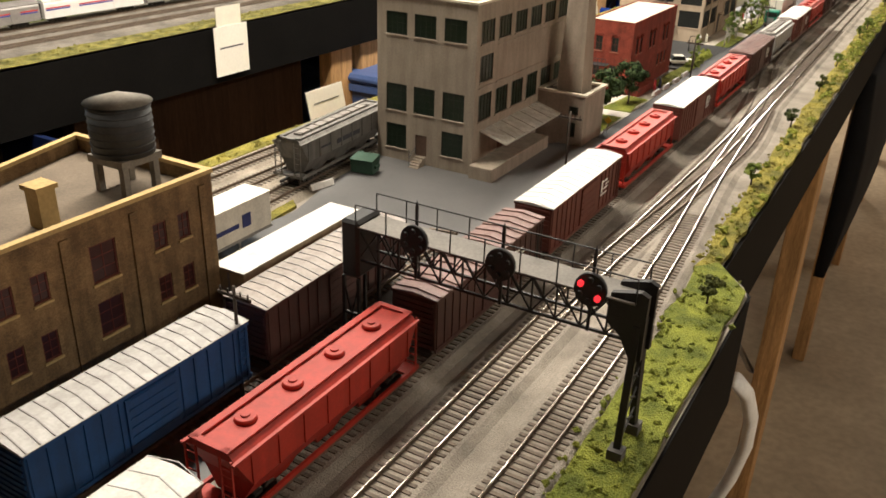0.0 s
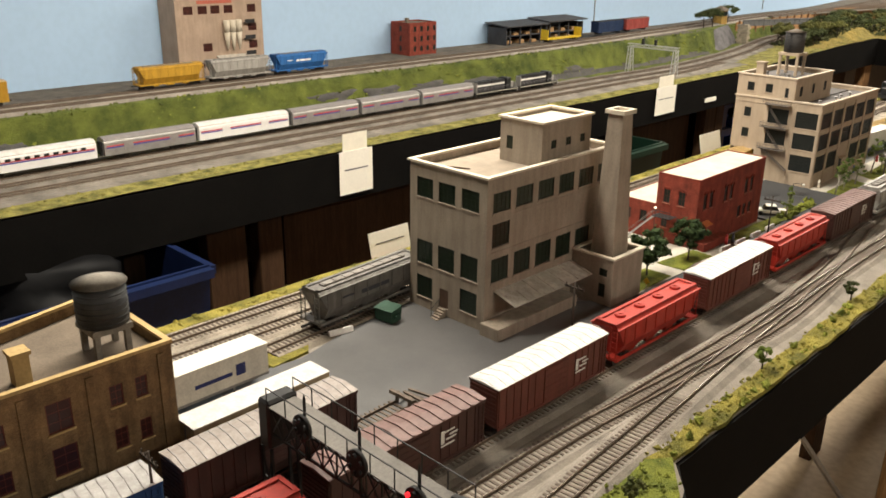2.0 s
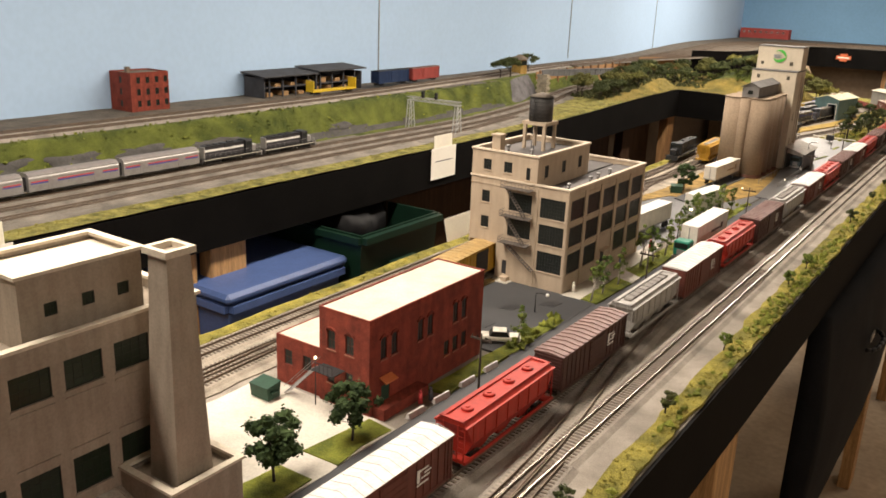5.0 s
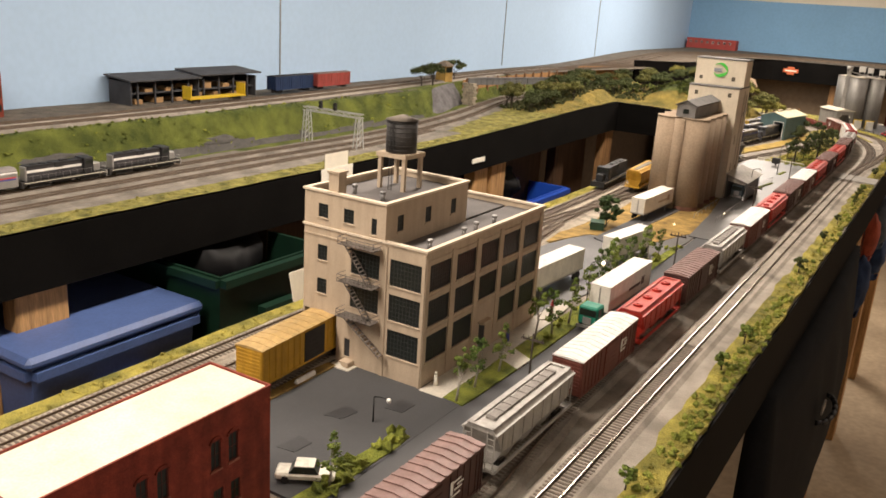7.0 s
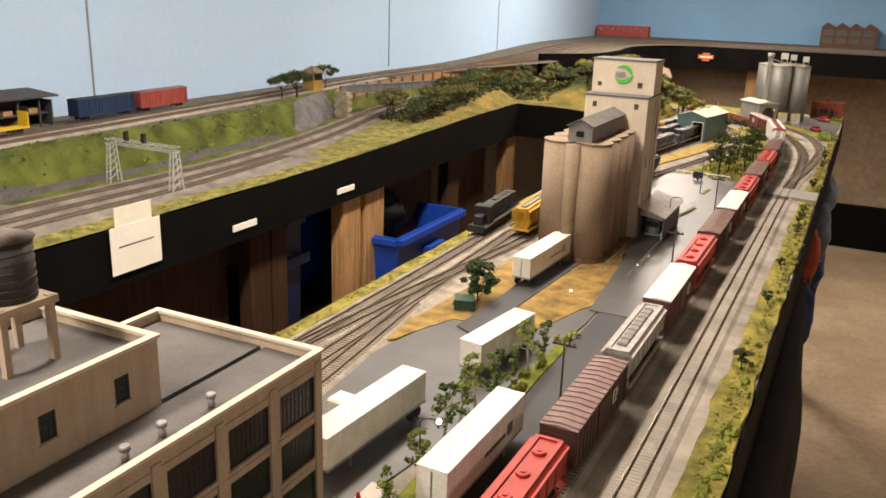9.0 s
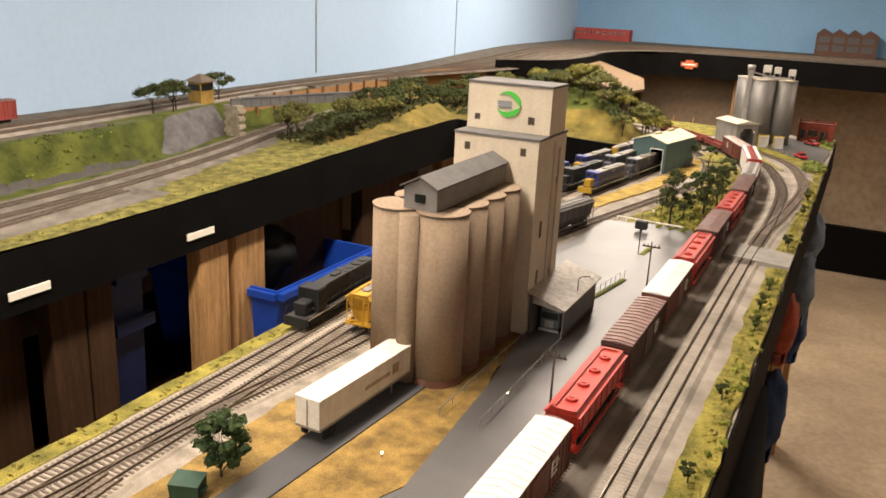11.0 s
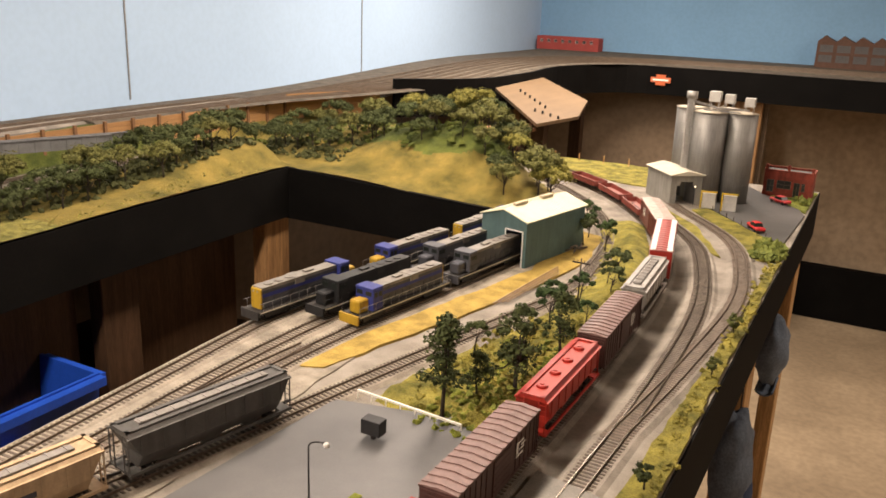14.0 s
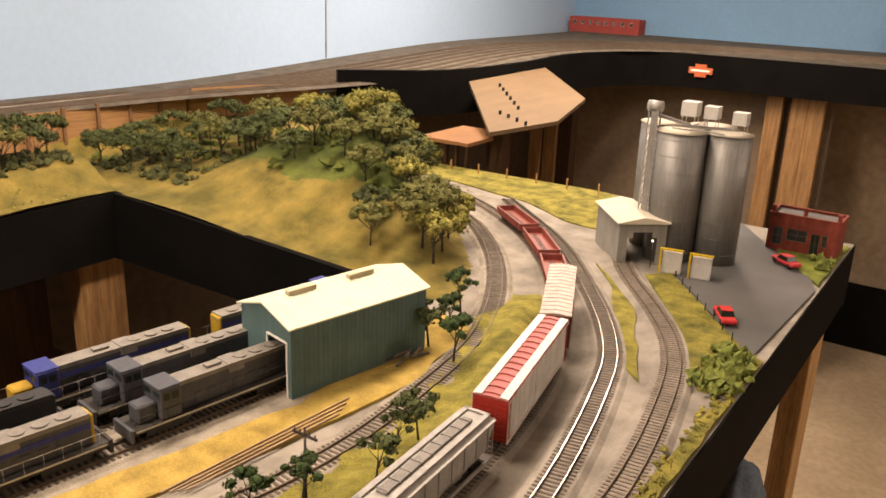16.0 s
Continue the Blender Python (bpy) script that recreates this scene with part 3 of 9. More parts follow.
def hill_height(x, y):
    d = y - 4.48
    east = sm((inner_x(y) - 0.035 - x) / 0.20)
    z = 0.028 * sm((-0.62 - x) / 0.5) + (0.036 + 0.080 * sm((x + 1.30) / 0.45)) * sm(d / 0.30) * east
    rid = noise.noise((x * 12, y * 2.0, 2.0)) * 0.014 + noise.noise((x * 30, y * 6, 7.0)) * 0.005
    z += rid * sm(d / 0.1) * east
    z -= 0.05 * sm((-1.42 - x) / 0.06) * sm((x + 1.66) / 0.05)
    if x > inner_x(y) - 0.036:
        z = -0.012
    return z


hill = sheet("ground_hill", "golden dry-grass hillside rising to wooded ridge", lin(-1.66, -0.46, 130), lin(4.476, 5.15, 80), hill_height, GRASS_GOLD, "ground", (GRASS_DARK,))
for p in hill.data.polygons:
    c = p.center
    if c.z > 0.080 + 0.02 * noise.noise((c.x * 8, c.y * 8, 0)):
        p.material_index = 1
tufts("hill_foliage", "dark brush under the trees on the hill", [(x, y, hill_height(x, y)) for x, y, _ in scatter(-1.6, -0.72, 4.66, 5.0, 420, 17) if x < inner_x(y) - 0.06], GRASS_DARK, 0.012, 1, 12)

# upper shelf and staging fan
EDGE = smooth_path(((-1.66, 4.46), (-1.655, 5.0), (-1.50, 5.35), (-1.30, 5.62), (-1.27, 6.0), (-1.30, 6.45), (-1.15, 6.82), (-0.8, 6.90), (0.4, 6.90), (2.25, 6.90)), 0.05)
bm = B()
low, high, back = [], [], []
for p in EDGE:
    zz = upper_z(p.y) if p.y < 6.9 else 0.158
    high.append(bm.verts.new((p.x, p.y, zz)))
    low.append(bm.verts.new((p.x, p.y, zz - 0.012)))
    q = Vector((-1.87, p.y, zz)) if p.x < -1.1 else Vector((p.x, 7.62, zz + 0.01))
    if p.x >= -1.1 and p.x < -0.6:
        k = (p.x + 1.1) / 0.5
        q = Vector((-1.87 + k * 1.27, 7.62, zz + 0.01))
    back.append(bm.verts.new(q))
for i in range(len(EDGE) - 1):
    bm.faces.new((high[i], high[i + 1], back[i + 1], back[i]))
    bm.faces.new((low[i], low[i + 1], high[i + 1], high[i]))
structure("ground_upper", bm, BALLAST_DARK, "dark cinder roadbed of the upper staging yard", "ground")
bm = B()
far = [p for p in EDGE if p.y > 5.33]
ribbon(bm, [Vector((p.x, p.y, 0)) for p in far], ((-0.002, 0.03), (0.014, 0.03), (0.014, 0.158), (-0.002, 0.158)))
structure("fascia_far", bm, BLACK_BOARD, "black curved board along the far upper table", "fascia")
for px in (-1.69, -1.62, -0.685, -0.595, -0.535, 0.5):
    bm = B(); box(bm, px - 0.030, px + 0.030, 6.95, 6.99, FLOOR_Z, 0.13)
    apart("leg", bm, PINE_MID, far_table, bevel=0.002)
bm = B(); box(bm, -1.85, -0.49, 7.05, 7.09, FLOOR_Z, 0.04)
structure("panel_far", bm, PANEL_TAN, "brown hardboard panel behind the far posts", "wall")

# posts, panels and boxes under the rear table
# PINE_DARK posts and boards carry the under-table shade in their colour.
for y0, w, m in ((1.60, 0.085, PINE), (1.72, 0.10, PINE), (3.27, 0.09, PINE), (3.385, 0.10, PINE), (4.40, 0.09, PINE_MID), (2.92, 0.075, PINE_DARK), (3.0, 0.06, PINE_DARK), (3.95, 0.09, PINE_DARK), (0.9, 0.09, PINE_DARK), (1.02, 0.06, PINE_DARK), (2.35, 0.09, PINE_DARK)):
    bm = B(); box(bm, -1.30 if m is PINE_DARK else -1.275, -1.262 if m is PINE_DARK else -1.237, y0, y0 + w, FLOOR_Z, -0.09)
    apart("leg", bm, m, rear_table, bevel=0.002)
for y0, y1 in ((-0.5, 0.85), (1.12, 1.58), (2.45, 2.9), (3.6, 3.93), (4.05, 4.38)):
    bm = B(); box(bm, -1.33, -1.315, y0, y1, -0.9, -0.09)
    tagged(obj("plywood_sheet", bm, PINE_DARK), "brown board standing under the rear table, shade in its colour", "plywood", "under-table boards")


def tote(x0, x1, y0, y1, z0, z1, col, lid, label, lidcol=None):
    th = thing("storage_tote", label, "storage box", pose((x0 + x1) / 2, (y0 + y1) / 2, z0), "plastic totes")
    a, b, h = (x1 - x0) / 2, (y1 - y0) / 2, z1 - z0
    bm = B()
    o = [(-a * 0.9, -b * 0.93, 0), (a * 0.9, -b * 0.93, 0), (a * 0.9, b * 0.93, 0), (-a * 0.9, b * 0.93, 0)]
    p = [(-a, -b, h), (a, -b, h), (a, b, h), (-a, b, h)]
    t = 0.006
    pi = [(-a + t, -b + t, h), (a - t, -b + t, h), (a - t, b - t, h), (-a + t, b - t, h)]
    oi = [(-a * 0.9 + t, -b * 0.93 + t, t), (a * 0.9 - t, -b * 0.93 + t, t), (a * 0.9 - t, b * 0.93 - t, t), (-a * 0.9 + t, b * 0.93 - t, t)]
    O, Pp, PI, OI = ([bm.verts.new(q) for q in s] for s in (o, p, pi, oi))
    bm.faces.new(O[::-1]); bm.faces.new(OI)
    for i in range(4):
        j = (i + 1) % 4
        bm.faces.new((O[i], O[j], Pp[j], Pp[i])); bm.faces.new((Pp[i], Pp[j], PI[j], PI[i])); bm.faces.new((PI[i], PI[j], OI[j], OI[i]))
    part("tub", bm, col, th)
    bm = B()
    for s in (-1, 1):
        box(bm, s * a - 0.004, s * a + 0.012 * s + 0.004, -b, b, h - 0.02, h - 0.004) if s > 0 else box(bm, -a - 0.014, -a + 0.004, -b, b, h - 0.02, h - 0.004)
        box(bm, -a, a, s * b - (0.012 if s < 0 else 0.004), s * b + (0.004 if s < 0 else 0.012), h - 0.02, h - 0.004)
    part("rim", bm, col, th)
    bm = B(); box(bm, a * 0.99, a + 0.02, -0.05, 0.05, h * 0.62, h * 0.70)
    part("handle", bm, col, th)
    if lid:
        bm = B(); box(bm, -a - 0.015, a + 0.015, -b - 0.015, b + 0.015, h, h + 0.022)
        part("lid", bm, lidcol or col, th, bevel=0.008)
    return th


P_BLUE = mat("blue_plastic", (0.010, 0.06, 0.38), 0.4, 0.1, 20, 200, 0.05)
P_PALE = mat("slate_blue_plastic", (0.06, 0.10, 0.24), 0.45, 0.1, 20, 200, 0.05)
P_GREEN = mat("dark_green_plastic", (0.006, 0.024, 0.014), 0.4, 0.15, 20, 200, 0.05)
P_NAVY = mat("navy_plastic", (0.008, 0.017, 0.065), 0.4, 0.15, 20, 200, 0.05)
P_BLACK = mat("black_plastic_bag", (0.004, 0.004, 0.0045), 0.5, 0.2, 20, 60, 0.2, height=0.002, spec=0.1)
tote(-1.50, -1.14, 1.68, 2.02, -0.45, -0.20, P_PALE, True, "slate blue plastic tote with a snapped-on lid")
tote(-1.50, -1.10, 2.05, 2.36, -0.42, -0.13, P_GREEN, False, "open dark green plastic tote full of black bags")
tote(-1.45, -1.08, 0.42, 0.80, -0.44, -0.11, P_NAVY, False, "open navy blue plastic tote")
tote(-1.42, -1.30, 3.09, 3.17, -0.46, -0.13, P_NAVY, False, "narrow navy blue plastic bin")
tote(-1.55, -1.16, 3.43, 3.85, -0.45, -0.24, P_BLUE, False, "open bright blue plastic bin with black contents")
for cx, cy, cz, r, s in ((-1.32, 2.2, -0.17, 0.12, 1), (-1.30, 0.6, -0.17, 0.13, 2), (-1.36, 3.55, -0.22, 0.12, 3)):
    bm = B()
    bmesh.ops.create_icosphere(bm, subdivisions=3, radius=1.0)
    for v in bm.verts:
        n = noise.noise(v.co * 2 + Vector((s, 0, 0))) * 0.4 + noise.noise(v.co * 6 + Vector((s, 2, 0))) * 0.12
        v.co = Vector((cx + v.co.x * r * (1 + n), cy + v.co.y * r * (1.1 + n), cz + v.co.z * r * 0.7 * (1 + n)))
    tagged(obj("plastic_bag", bm, P_BLACK, smooth=True), "crumpled black plastic bag under the rear table", "bag", "black bags")
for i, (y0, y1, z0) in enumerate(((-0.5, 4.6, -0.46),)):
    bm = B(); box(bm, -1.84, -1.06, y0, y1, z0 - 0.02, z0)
    structure("shelf_under", bm, PINE_DARK, "wooden storage shelf under the rear table, shade in its colour", "shelf")

# ---- near table ground ----
bm = B(); prism(bm, ((-0.664, -0.8), (FRONT + 0.028, -0.8), (FRONT + 0.028, 0.655), (FRONT + 0.022, 0.67), (FRONT - 0.004, 0.70), (FRONT - 0.002, 5.155), (-0.30, 5.155), (-0.62, 5.20), (-1.20, 5.17), (-1.20, 4.482), (-0.64, 4.482), (-0.64, 4.40), (-0.664, 4.10)), -0.006, 0.0)
structure("ground", bm, BALLAST, "grey-brown ballasted scenery base of the near table", "ground")


def slab(name, label, poly, material, z1, z0=-0.001, category="ground", seed=0, wob=0.0, step=0.03):
    """A thin scenery layer; with wob its outline wanders like spread scenery."""
    if wob:
        out = []
        n = len(poly)
        for i in range(n):
            a, b = Vector(poly[i]), Vector(poly[(i + 1) % n])
            k = max(1, int((b - a).length / step))
            for j in range(k):
                p = a + (b - a) * j / k
                out.append((p.x + wob * noise.noise((p.x * 23, p.y * 23, seed)), p.y + wob * noise.noise((p.x * 23, p.y * 23, seed + 9))))
        poly = out
    bm = B()
    prism(bm, poly, z0, z1)
    return structure(name, bm, material, label, category)


slab("paving_lot", "grey asphalt yard before the mill", ((-0.555, 0.20), (-0.292, 0.20), (-0.292, 0.99), (-0.34, 0.99), (-0.40, 0.90), (-0.53, 0.80), (-0.535, 0.72), (-0.50, 0.58)), ASPHALT, 0.0022, category="pavement")
slab("road", "dark asphalt road beside the main line", ((-0.343, 0.985), (-0.290, 0.985), (-0.288, 1.6), (-0.286, 2.2), (-0.285, 2.75), (-0.340, 2.75), (-0.345, 1.7)), ASPHALT_DARK, 0.0026, category="road")
slab("paving_pad", "pale concrete apron beside the brick station", ((-0.535, 1.00), (-0.344, 1.00), (-0.344, 1.205), (-0.53, 1.205)), CONCRETE, 0.0030, category="pavement", wob=0.004)
slab("paving_lot_two", "dark asphalt lot south of the factory", ((-0.53, 1.43), (-0.343, 1.43), (-0.343, 1.70), (-0.40, 1.70), (-0.565, 1.70)), ASPHALT_DARK, 0.0030, category="pavement")
slab("dirt_siding", "ochre dirt strip beside the factory siding", ((-0.520, 1.43), (-0.503, 1.43), (-0.503, 1.66), (-0.516, 1.66)), DIRT, 0.0044, wob=0.003)
for px, py in ((-0.430, 1.575), (-0.425, 1.50), (-0.39, 1.625)):
    slab("paving_patch", "dark oil-stained patch in the asphalt lot", ((px - 0.010, py - 0.014), (px + 0.009, py - 0.010), (px + 0.011, py + 0.012), (px - 0.007, py + 0.015)), mat("oil_dark_asphalt", (0.040, 0.040, 0.042), 0.6, 0.1), 0.0034, category="pavement", wob=0.003, step=0.006)
slab("footpath", "pale footpath along the factory", ((-0.3965, 1.668), (-0.366, 1.668), (-0.369, 1.95), (-0.376, 2.03), (-0.3965, 2.03)), CONCRETE, 0.0034, category="pavement")
slab("footpath_spur", "pale footpath crossing the lawn to the road", ((-0.368, 1.80), (-0.335, 1.785), (-0.335, 1.82), (-0.368, 1.838)), CONCRETE, 0.0048, category="pavement")
slab("lawn", "bright green lawn strip with young trees", ((-0.3655, 1.670), (-0.339, 1.667), (-0.335, 1.80), (-0.337, 2.0), (-0.341, 2.42), (-0.352, 2.46), (-0.366, 2.1)), GRASS, 0.0042, wob=0.002)
slab("lawn_station", "green verge beside the brick station", ((-0.372, 1.30), (-0.346, 1.30), (-0.346, 1.58), (-0.362, 1.58)), GRASS, 0.0040, wob=0.004)
slab("lawn_pad", "green island under a tree on the apron", ((-0.385, 1.115), (-0.346, 1.115), (-0.346, 1.20), (-0.378, 1.20)), GRASS, 0.0042, wob=0.006)
slab("lawn_pad", "green island under a tree on the apron", ((-0.392, 1.02), (-0.346, 1.0), (-0.346, 1.085), (-0.385, 1.085)), GRASS, 0.0042, wob=0.006)
slab("lawn_back", "yellow-green grass beside the freight siding", ((-0.531, 0.545), (-0.503, 0.545), (-0.507, 0.595), (-0.532, 0.612)), GRASS_YEL, 0.0034, wob=0.008)
slab("paving_lot_three", "dark asphalt lorry park north of the factory", ((-0.565, 1.96), (-0.398, 1.96), (-0.378, 2.1), (-0.345, 2.5), (-0.345, 2.72), (-0.40, 2.44), (-0.50, 2.50), (-0.54, 2.30)), ASPHALT, 0.0022, category="pavement")
slab("dirt_elevator", "ochre dirt round the grain elevator", ((-0.56, 2.30), (-0.50, 2.42), (-0.40, 2.42), (-0.352, 2.60), (-0.372, 2.78), (-0.395, 3.0), (-0.52, 3.05), (-0.54, 2.7)), DIRT, 0.0032, wob=0.012)
slab("drive", "dark asphalt trailer stand in the dirt", ((-0.49, 2.40), (-0.455, 2.38), (-0.43, 2.78), (-0.475, 2.80)), ASPHALT_DARK, 0.0046, category="pavement")
slab("paving_elevator", "grey asphalt yard beside the grain elevator", ((-0.355, 2.55), (-0.288, 2.55), (-0.286, 3.60), (-0.31, 3.64), (-0.47, 3.60), (-0.50, 3.20), (-0.41, 3.05), (-0.375, 2.80)), ASPHALT, 0.0040, category="pavement")
slab("grade_crossing", "grey concrete grade crossing over the rails", ((-0.225, 3.49), (-0.115, 3.47), (-0.115, 3.56), (-0.225, 3.58)), mat("grey_crossing_planks", (0.25, 0.232, 0.205), 0.9, 0.15, 40, 500, 0.2), 0.0058, category="road")
slab("verge_back", "yellow-green verge along the table's back edge", ((-0.678, -0.6), (-0.655, -0.6), (-0.655, 2.9), (-0.66, 3.3), (-0.678, 3.3)), GRASS_YEL, 0.0026, wob=0.004)
slab("ballast_yard", "pale ballast under the rear tracks", ((-0.660, -0.6), (-0.55, -0.6), (-0.545, 1.0), (-0.545, 2.3), (-0.52, 2.9), (-0.50, 3.3), (-0.52, 3.75), (-0.45, 4.15), (-0.55, 4.45), (-0.66, 4.40), (-0.685, 3.9), (-0.68, 3.2)), YARD_DIRT, 0.0018, wob=0.004)
slab("dirt_engine", "golden dirt strip beside the engine house", ((-0.575, 3.64), (-0.53, 3.66), (-0.44, 4.02), (-0.405, 4.25), (-0.43, 4.42), (-0.49, 4.44), (-0.47, 4.15), (-0.52, 3.90)), mat("golden_ochre_dirt", (0.31, 0.21, 0.045), 0.95, 0.2, 30, 700, 0.6, col2=(0.41, 0.28, 0.065)), 0.0036, wob=0.006)


def rise_height(x, y):
    cx = -0.315 - 0.10 * sm((y - 4.15) / 0.45)
    w = 0.040
    k = sm(1 - abs(x - cx) / w)
    ends = sm((y - 3.60) / 0.06) * sm((4.62 - y) / 0.15)
    return -0.002 + ends * (0.006 + 0.014 * k + 0.004 * noise.noise((x * 40, y * 40, 0)))


sheet("ground_rise", "grassy strip of rising ground between two lines", lin(-0.50, -0.272, 40), lin(3.58, 4.62, 80), lambda x, y: rise_height(x, y) if (x + 0.10 * sm((y - 4.15) / 0.45) < -0.278 + 0.0 and x + 0.10 * sm((y - 4.15) / 0.45) > (-0.44 + 0.065 * sm((y - 3.6) / 0.4))) else -0.004, GRASS_YEL)
tufts("brush", "yellow-green ground foam between the lines", [(x, y, max(0.002, rise_height(x, y))) for x, y, _ in scatter(-0.40, -0.285, 3.62, 3.95, 330, 51)], GRASS_YEL, 0.006, 1, 52)
tufts("brush", "green ground foam below the dark trees", [(x, y, max(0.002, rise_height(x, y))) for x, y, _ in scatter(-0.38, -0.285, 3.60, 3.85, 260, 53)], GRASS, 0.006, 1, 54)
# front verge
slab("verge_front_bay", "bright green grassy bay at the table's edge", ((-0.128, -0.5), (-0.088, -0.5), (-0.086, 0.655), (-0.118, 0.70), (-0.132, 0.68), (-0.125, 0.4)), GRASS, 0.0042, wob=0.006)
slab("verge_front", "yellow-green verge along the table's aisle edge", ((-0.134, 0.68), (-0.1165, 0.70), (-0.1165, 3.46), (-0.148, 3.46), (-0.152, 2.2), (-0.142, 1.2)), GRASS_YEL, 0.0038, wob=0.006)
slab("verge_front_far", "yellow verge along the table's aisle edge", ((-0.148, 3.57), (-0.1165, 3.57), (-0.1165, 4.45), (-0.130, 4.40), (-0.135, 4.0)), GRASS_YEL, 0.0038, wob=0.004)
tufts("verge_foliage", "green ground foam lumps along the table's edge", [(x, y, 0.004) for x, y, _ in scatter(-0.132, -0.088, 0.0, 0.67, 520, 61)], GRASS, 0.0030, 1, 62)
tufts("verge_foliage", "yellow-green ground foam lumps along the table's edge", [(x, y, 0.003) for x, y, _ in scatter(-0.140, -0.118, 0.68, 3.46, 1500, 63)], GRASS_YEL, 0.0032, 1, 64)
tufts("verge_foliage", "green foam bushes along the table's edge", [(x, y, 0.004) for x, y, _ in scatter(-0.136, -0.118, 0.68, 3.46, 200, 65)] + [(x, y, 0.004) for x, y, _ in scatter(-0.138, -0.120, 1.7, 2.3, 130, 66)], GRASS, 0.0052, 1, 67, flat=1.0)
tufts("verge_foliage", "yellow foam lumps along the table's edge", [(x, y, 0.003) for x, y, _ in scatter(-0.136, -0.118, 3.57, 4.45, 330, 68)], GRASS_YEL, 0.0045, 1, 69)
tufts("back_foliage", "yellow-green foam along the table's back edge", [(x, y, 0.002) for x, y, _ in scatter(-0.674, -0.658, 0.0, 3.3, 700, 70)], GRASS_YEL, 0.0035, 1, 71)
# silo corner
slab("paving_silo", "dark grey asphalt yard by the steel silos", ((-0.318, 4.81), (-0.13, 4.56), (-0.118, 4.85), (-0.15, 4.96), (-0.22, 5.02), (-0.30, 5.14), (-0.42, 5.10)), ASPHALT, 0.0036, category="pavement")
slab("lawn_silo", "yellow-green strip between track and silo yard", ((-0.245, 4.62), (-0.155, 4.44), (-0.1165, 4.45), (-0.1165, 4.56), (-0.135, 4.57), (-0.31, 4.79), (-0.34, 4.76)), GRASS_YEL, 0.0034, wob=0.004)
slab("lawn_silo", "green plot before the small brick office", ((-0.20, 4.99), (-0.118, 4.88), (-0.1165, 5.12), (-0.24, 5.12)), GRASS, 0.0042, wob=0.004)
slab("verge_curve", "olive grass between the curving lines", ((-0.25, 4.45), (-0.215, 4.42), (-0.30, 4.62), (-0.42, 4.762), (-0.36, 4.68)), GRASS_YEL, 0.0030, wob=0.004)
slab("verge_curve", "olive grass beyond the curving lines", ((-0.46, 4.93), (-0.30, 5.14), (-0.615, 5.19), (-1.18, 5.165), (-1.10, 5.09), (-0.85, 5.05), (-0.68, 5.01), (-0.56, 4.94)), GRASS_YEL, 0.0026, wob=0.004)

# ---- tracks ----
MAIN = ((-0.262, -0.6), (-0.259, 0.4), (-0.256, 1.5), (-0.252, 2.5), (-0.252, 3.5), (-0.254, 3.85), (-0.270, 4.18), (-0.315, 4.40), (-0.40, 4.59), (-0.52, 4.755), (-0.66, 4.88), (-0.85, 4.99), (-1.05, 5.05))
track(MAIN, "weathered main line track with brown ties")
track(((-0.205, -0.6), (-0.204, 0.5), (-0.199, 0.75), (-0.192, 1.2), (-0.190, 2.4), (-0.187, 3.4), (-0.178, 3.8), (-0.190, 4.12), (-0.240, 4.38), (-0.290, 4.51), (-0.39, 4.66), (-0.52, 4.82), (-0.72, 5.0)), "bright-railed second line of the main", rail=RAIL, apart=(0.25, 1.5), dusty=(2.0, 3.45))
track(((-0.148, -0.6), (-0.147, 0.40), (-0.157, 0.65), (-0.178, 0.92), (-0.190, 1.16), (-0.191, 1.25)), "third line merging by a switch", rail=RAIL, z=0.0002, dusty=(0.8, 1.3))
track(((-0.193, 1.10), (-0.205, 1.28), (-0.238, 1.52), (-0.254, 1.72)), "crossover track between the two main lines", z=0.0003, dusty=(1.0, 1.8))
track(((-0.200, 0.70), (-0.184, 0.90), (-0.176, 1.06), (-0.188, 1.25)), "switch track joining the second line", z=0.0004)
track(((-0.182, 3.68), (-0.160, 3.90), (-0.146, 4.18), (-0.176, 4.40), (-0.214, 4.525), (-0.27, 4.62), (-0.36, 4.74), (-0.43, 4.86)), "weathered spur track to the silo shed", z=0.0003)
track(((-0.600, 2.98), (-0.560, 3.23), (-0.512, 3.47), (-0.435, 3.82), (-0.385, 4.06), (-0.386, 4.22), (-0.42, 4.42), (-0.52, 4.625), (-0.665, 4.80), (-0.85, 4.93)), "pale-ballasted inner curve track", bed=BALLAST_LIGHT)
track(((-0.634, -0.6), (-0.634, 1.5), (-0.634, 2.7), (-0.645, 3.1), (-0.668, 3.5), (-0.680, 3.8), (-0.640, 4.10), (-0.60, 4.40)), "rear siding track on pale ballast", bed=YARD_DIRT)
track(((-0.586, -0.6), (-0.585, 1.5), (-0.588, 2.4), (-0.600, 2.9), (-0.610, 3.3), (-0.620, 3.72), (-0.580, 4.05), (-0.53, 4.40)), "rear siding track on pale ballast", bed=YARD_DIRT, z=0.0002)
track(((-0.628, 2.25), (-0.612, 2.42), (-0.59, 2.60), (-0.565, 2.80), (-0.552, 3.0), (-0.548, 3.25), (-0.575, 3.55), (-0.568, 3.75), (-0.535, 4.0), (-0.50, 4.30)), "yard ladder track with switches", bed=YARD_DIRT, z=0.0004)
track(((-0.61, 2.9), (-0.60, 3.2), (-0.60, 3.5), (-0.585, 3.7)), "yard ladder track with switches", bed=YARD_DIRT, z=0.0006)
track(((-0.536, 0.56), (-0.546, 0.70), (-0.557, 0.85), (-0.570, 1.05), (-0.582, 1.35), (-0.585, 1.5)), "mill siding track ending at a bumper", bed=YARD_DIRT, z=0.0008)
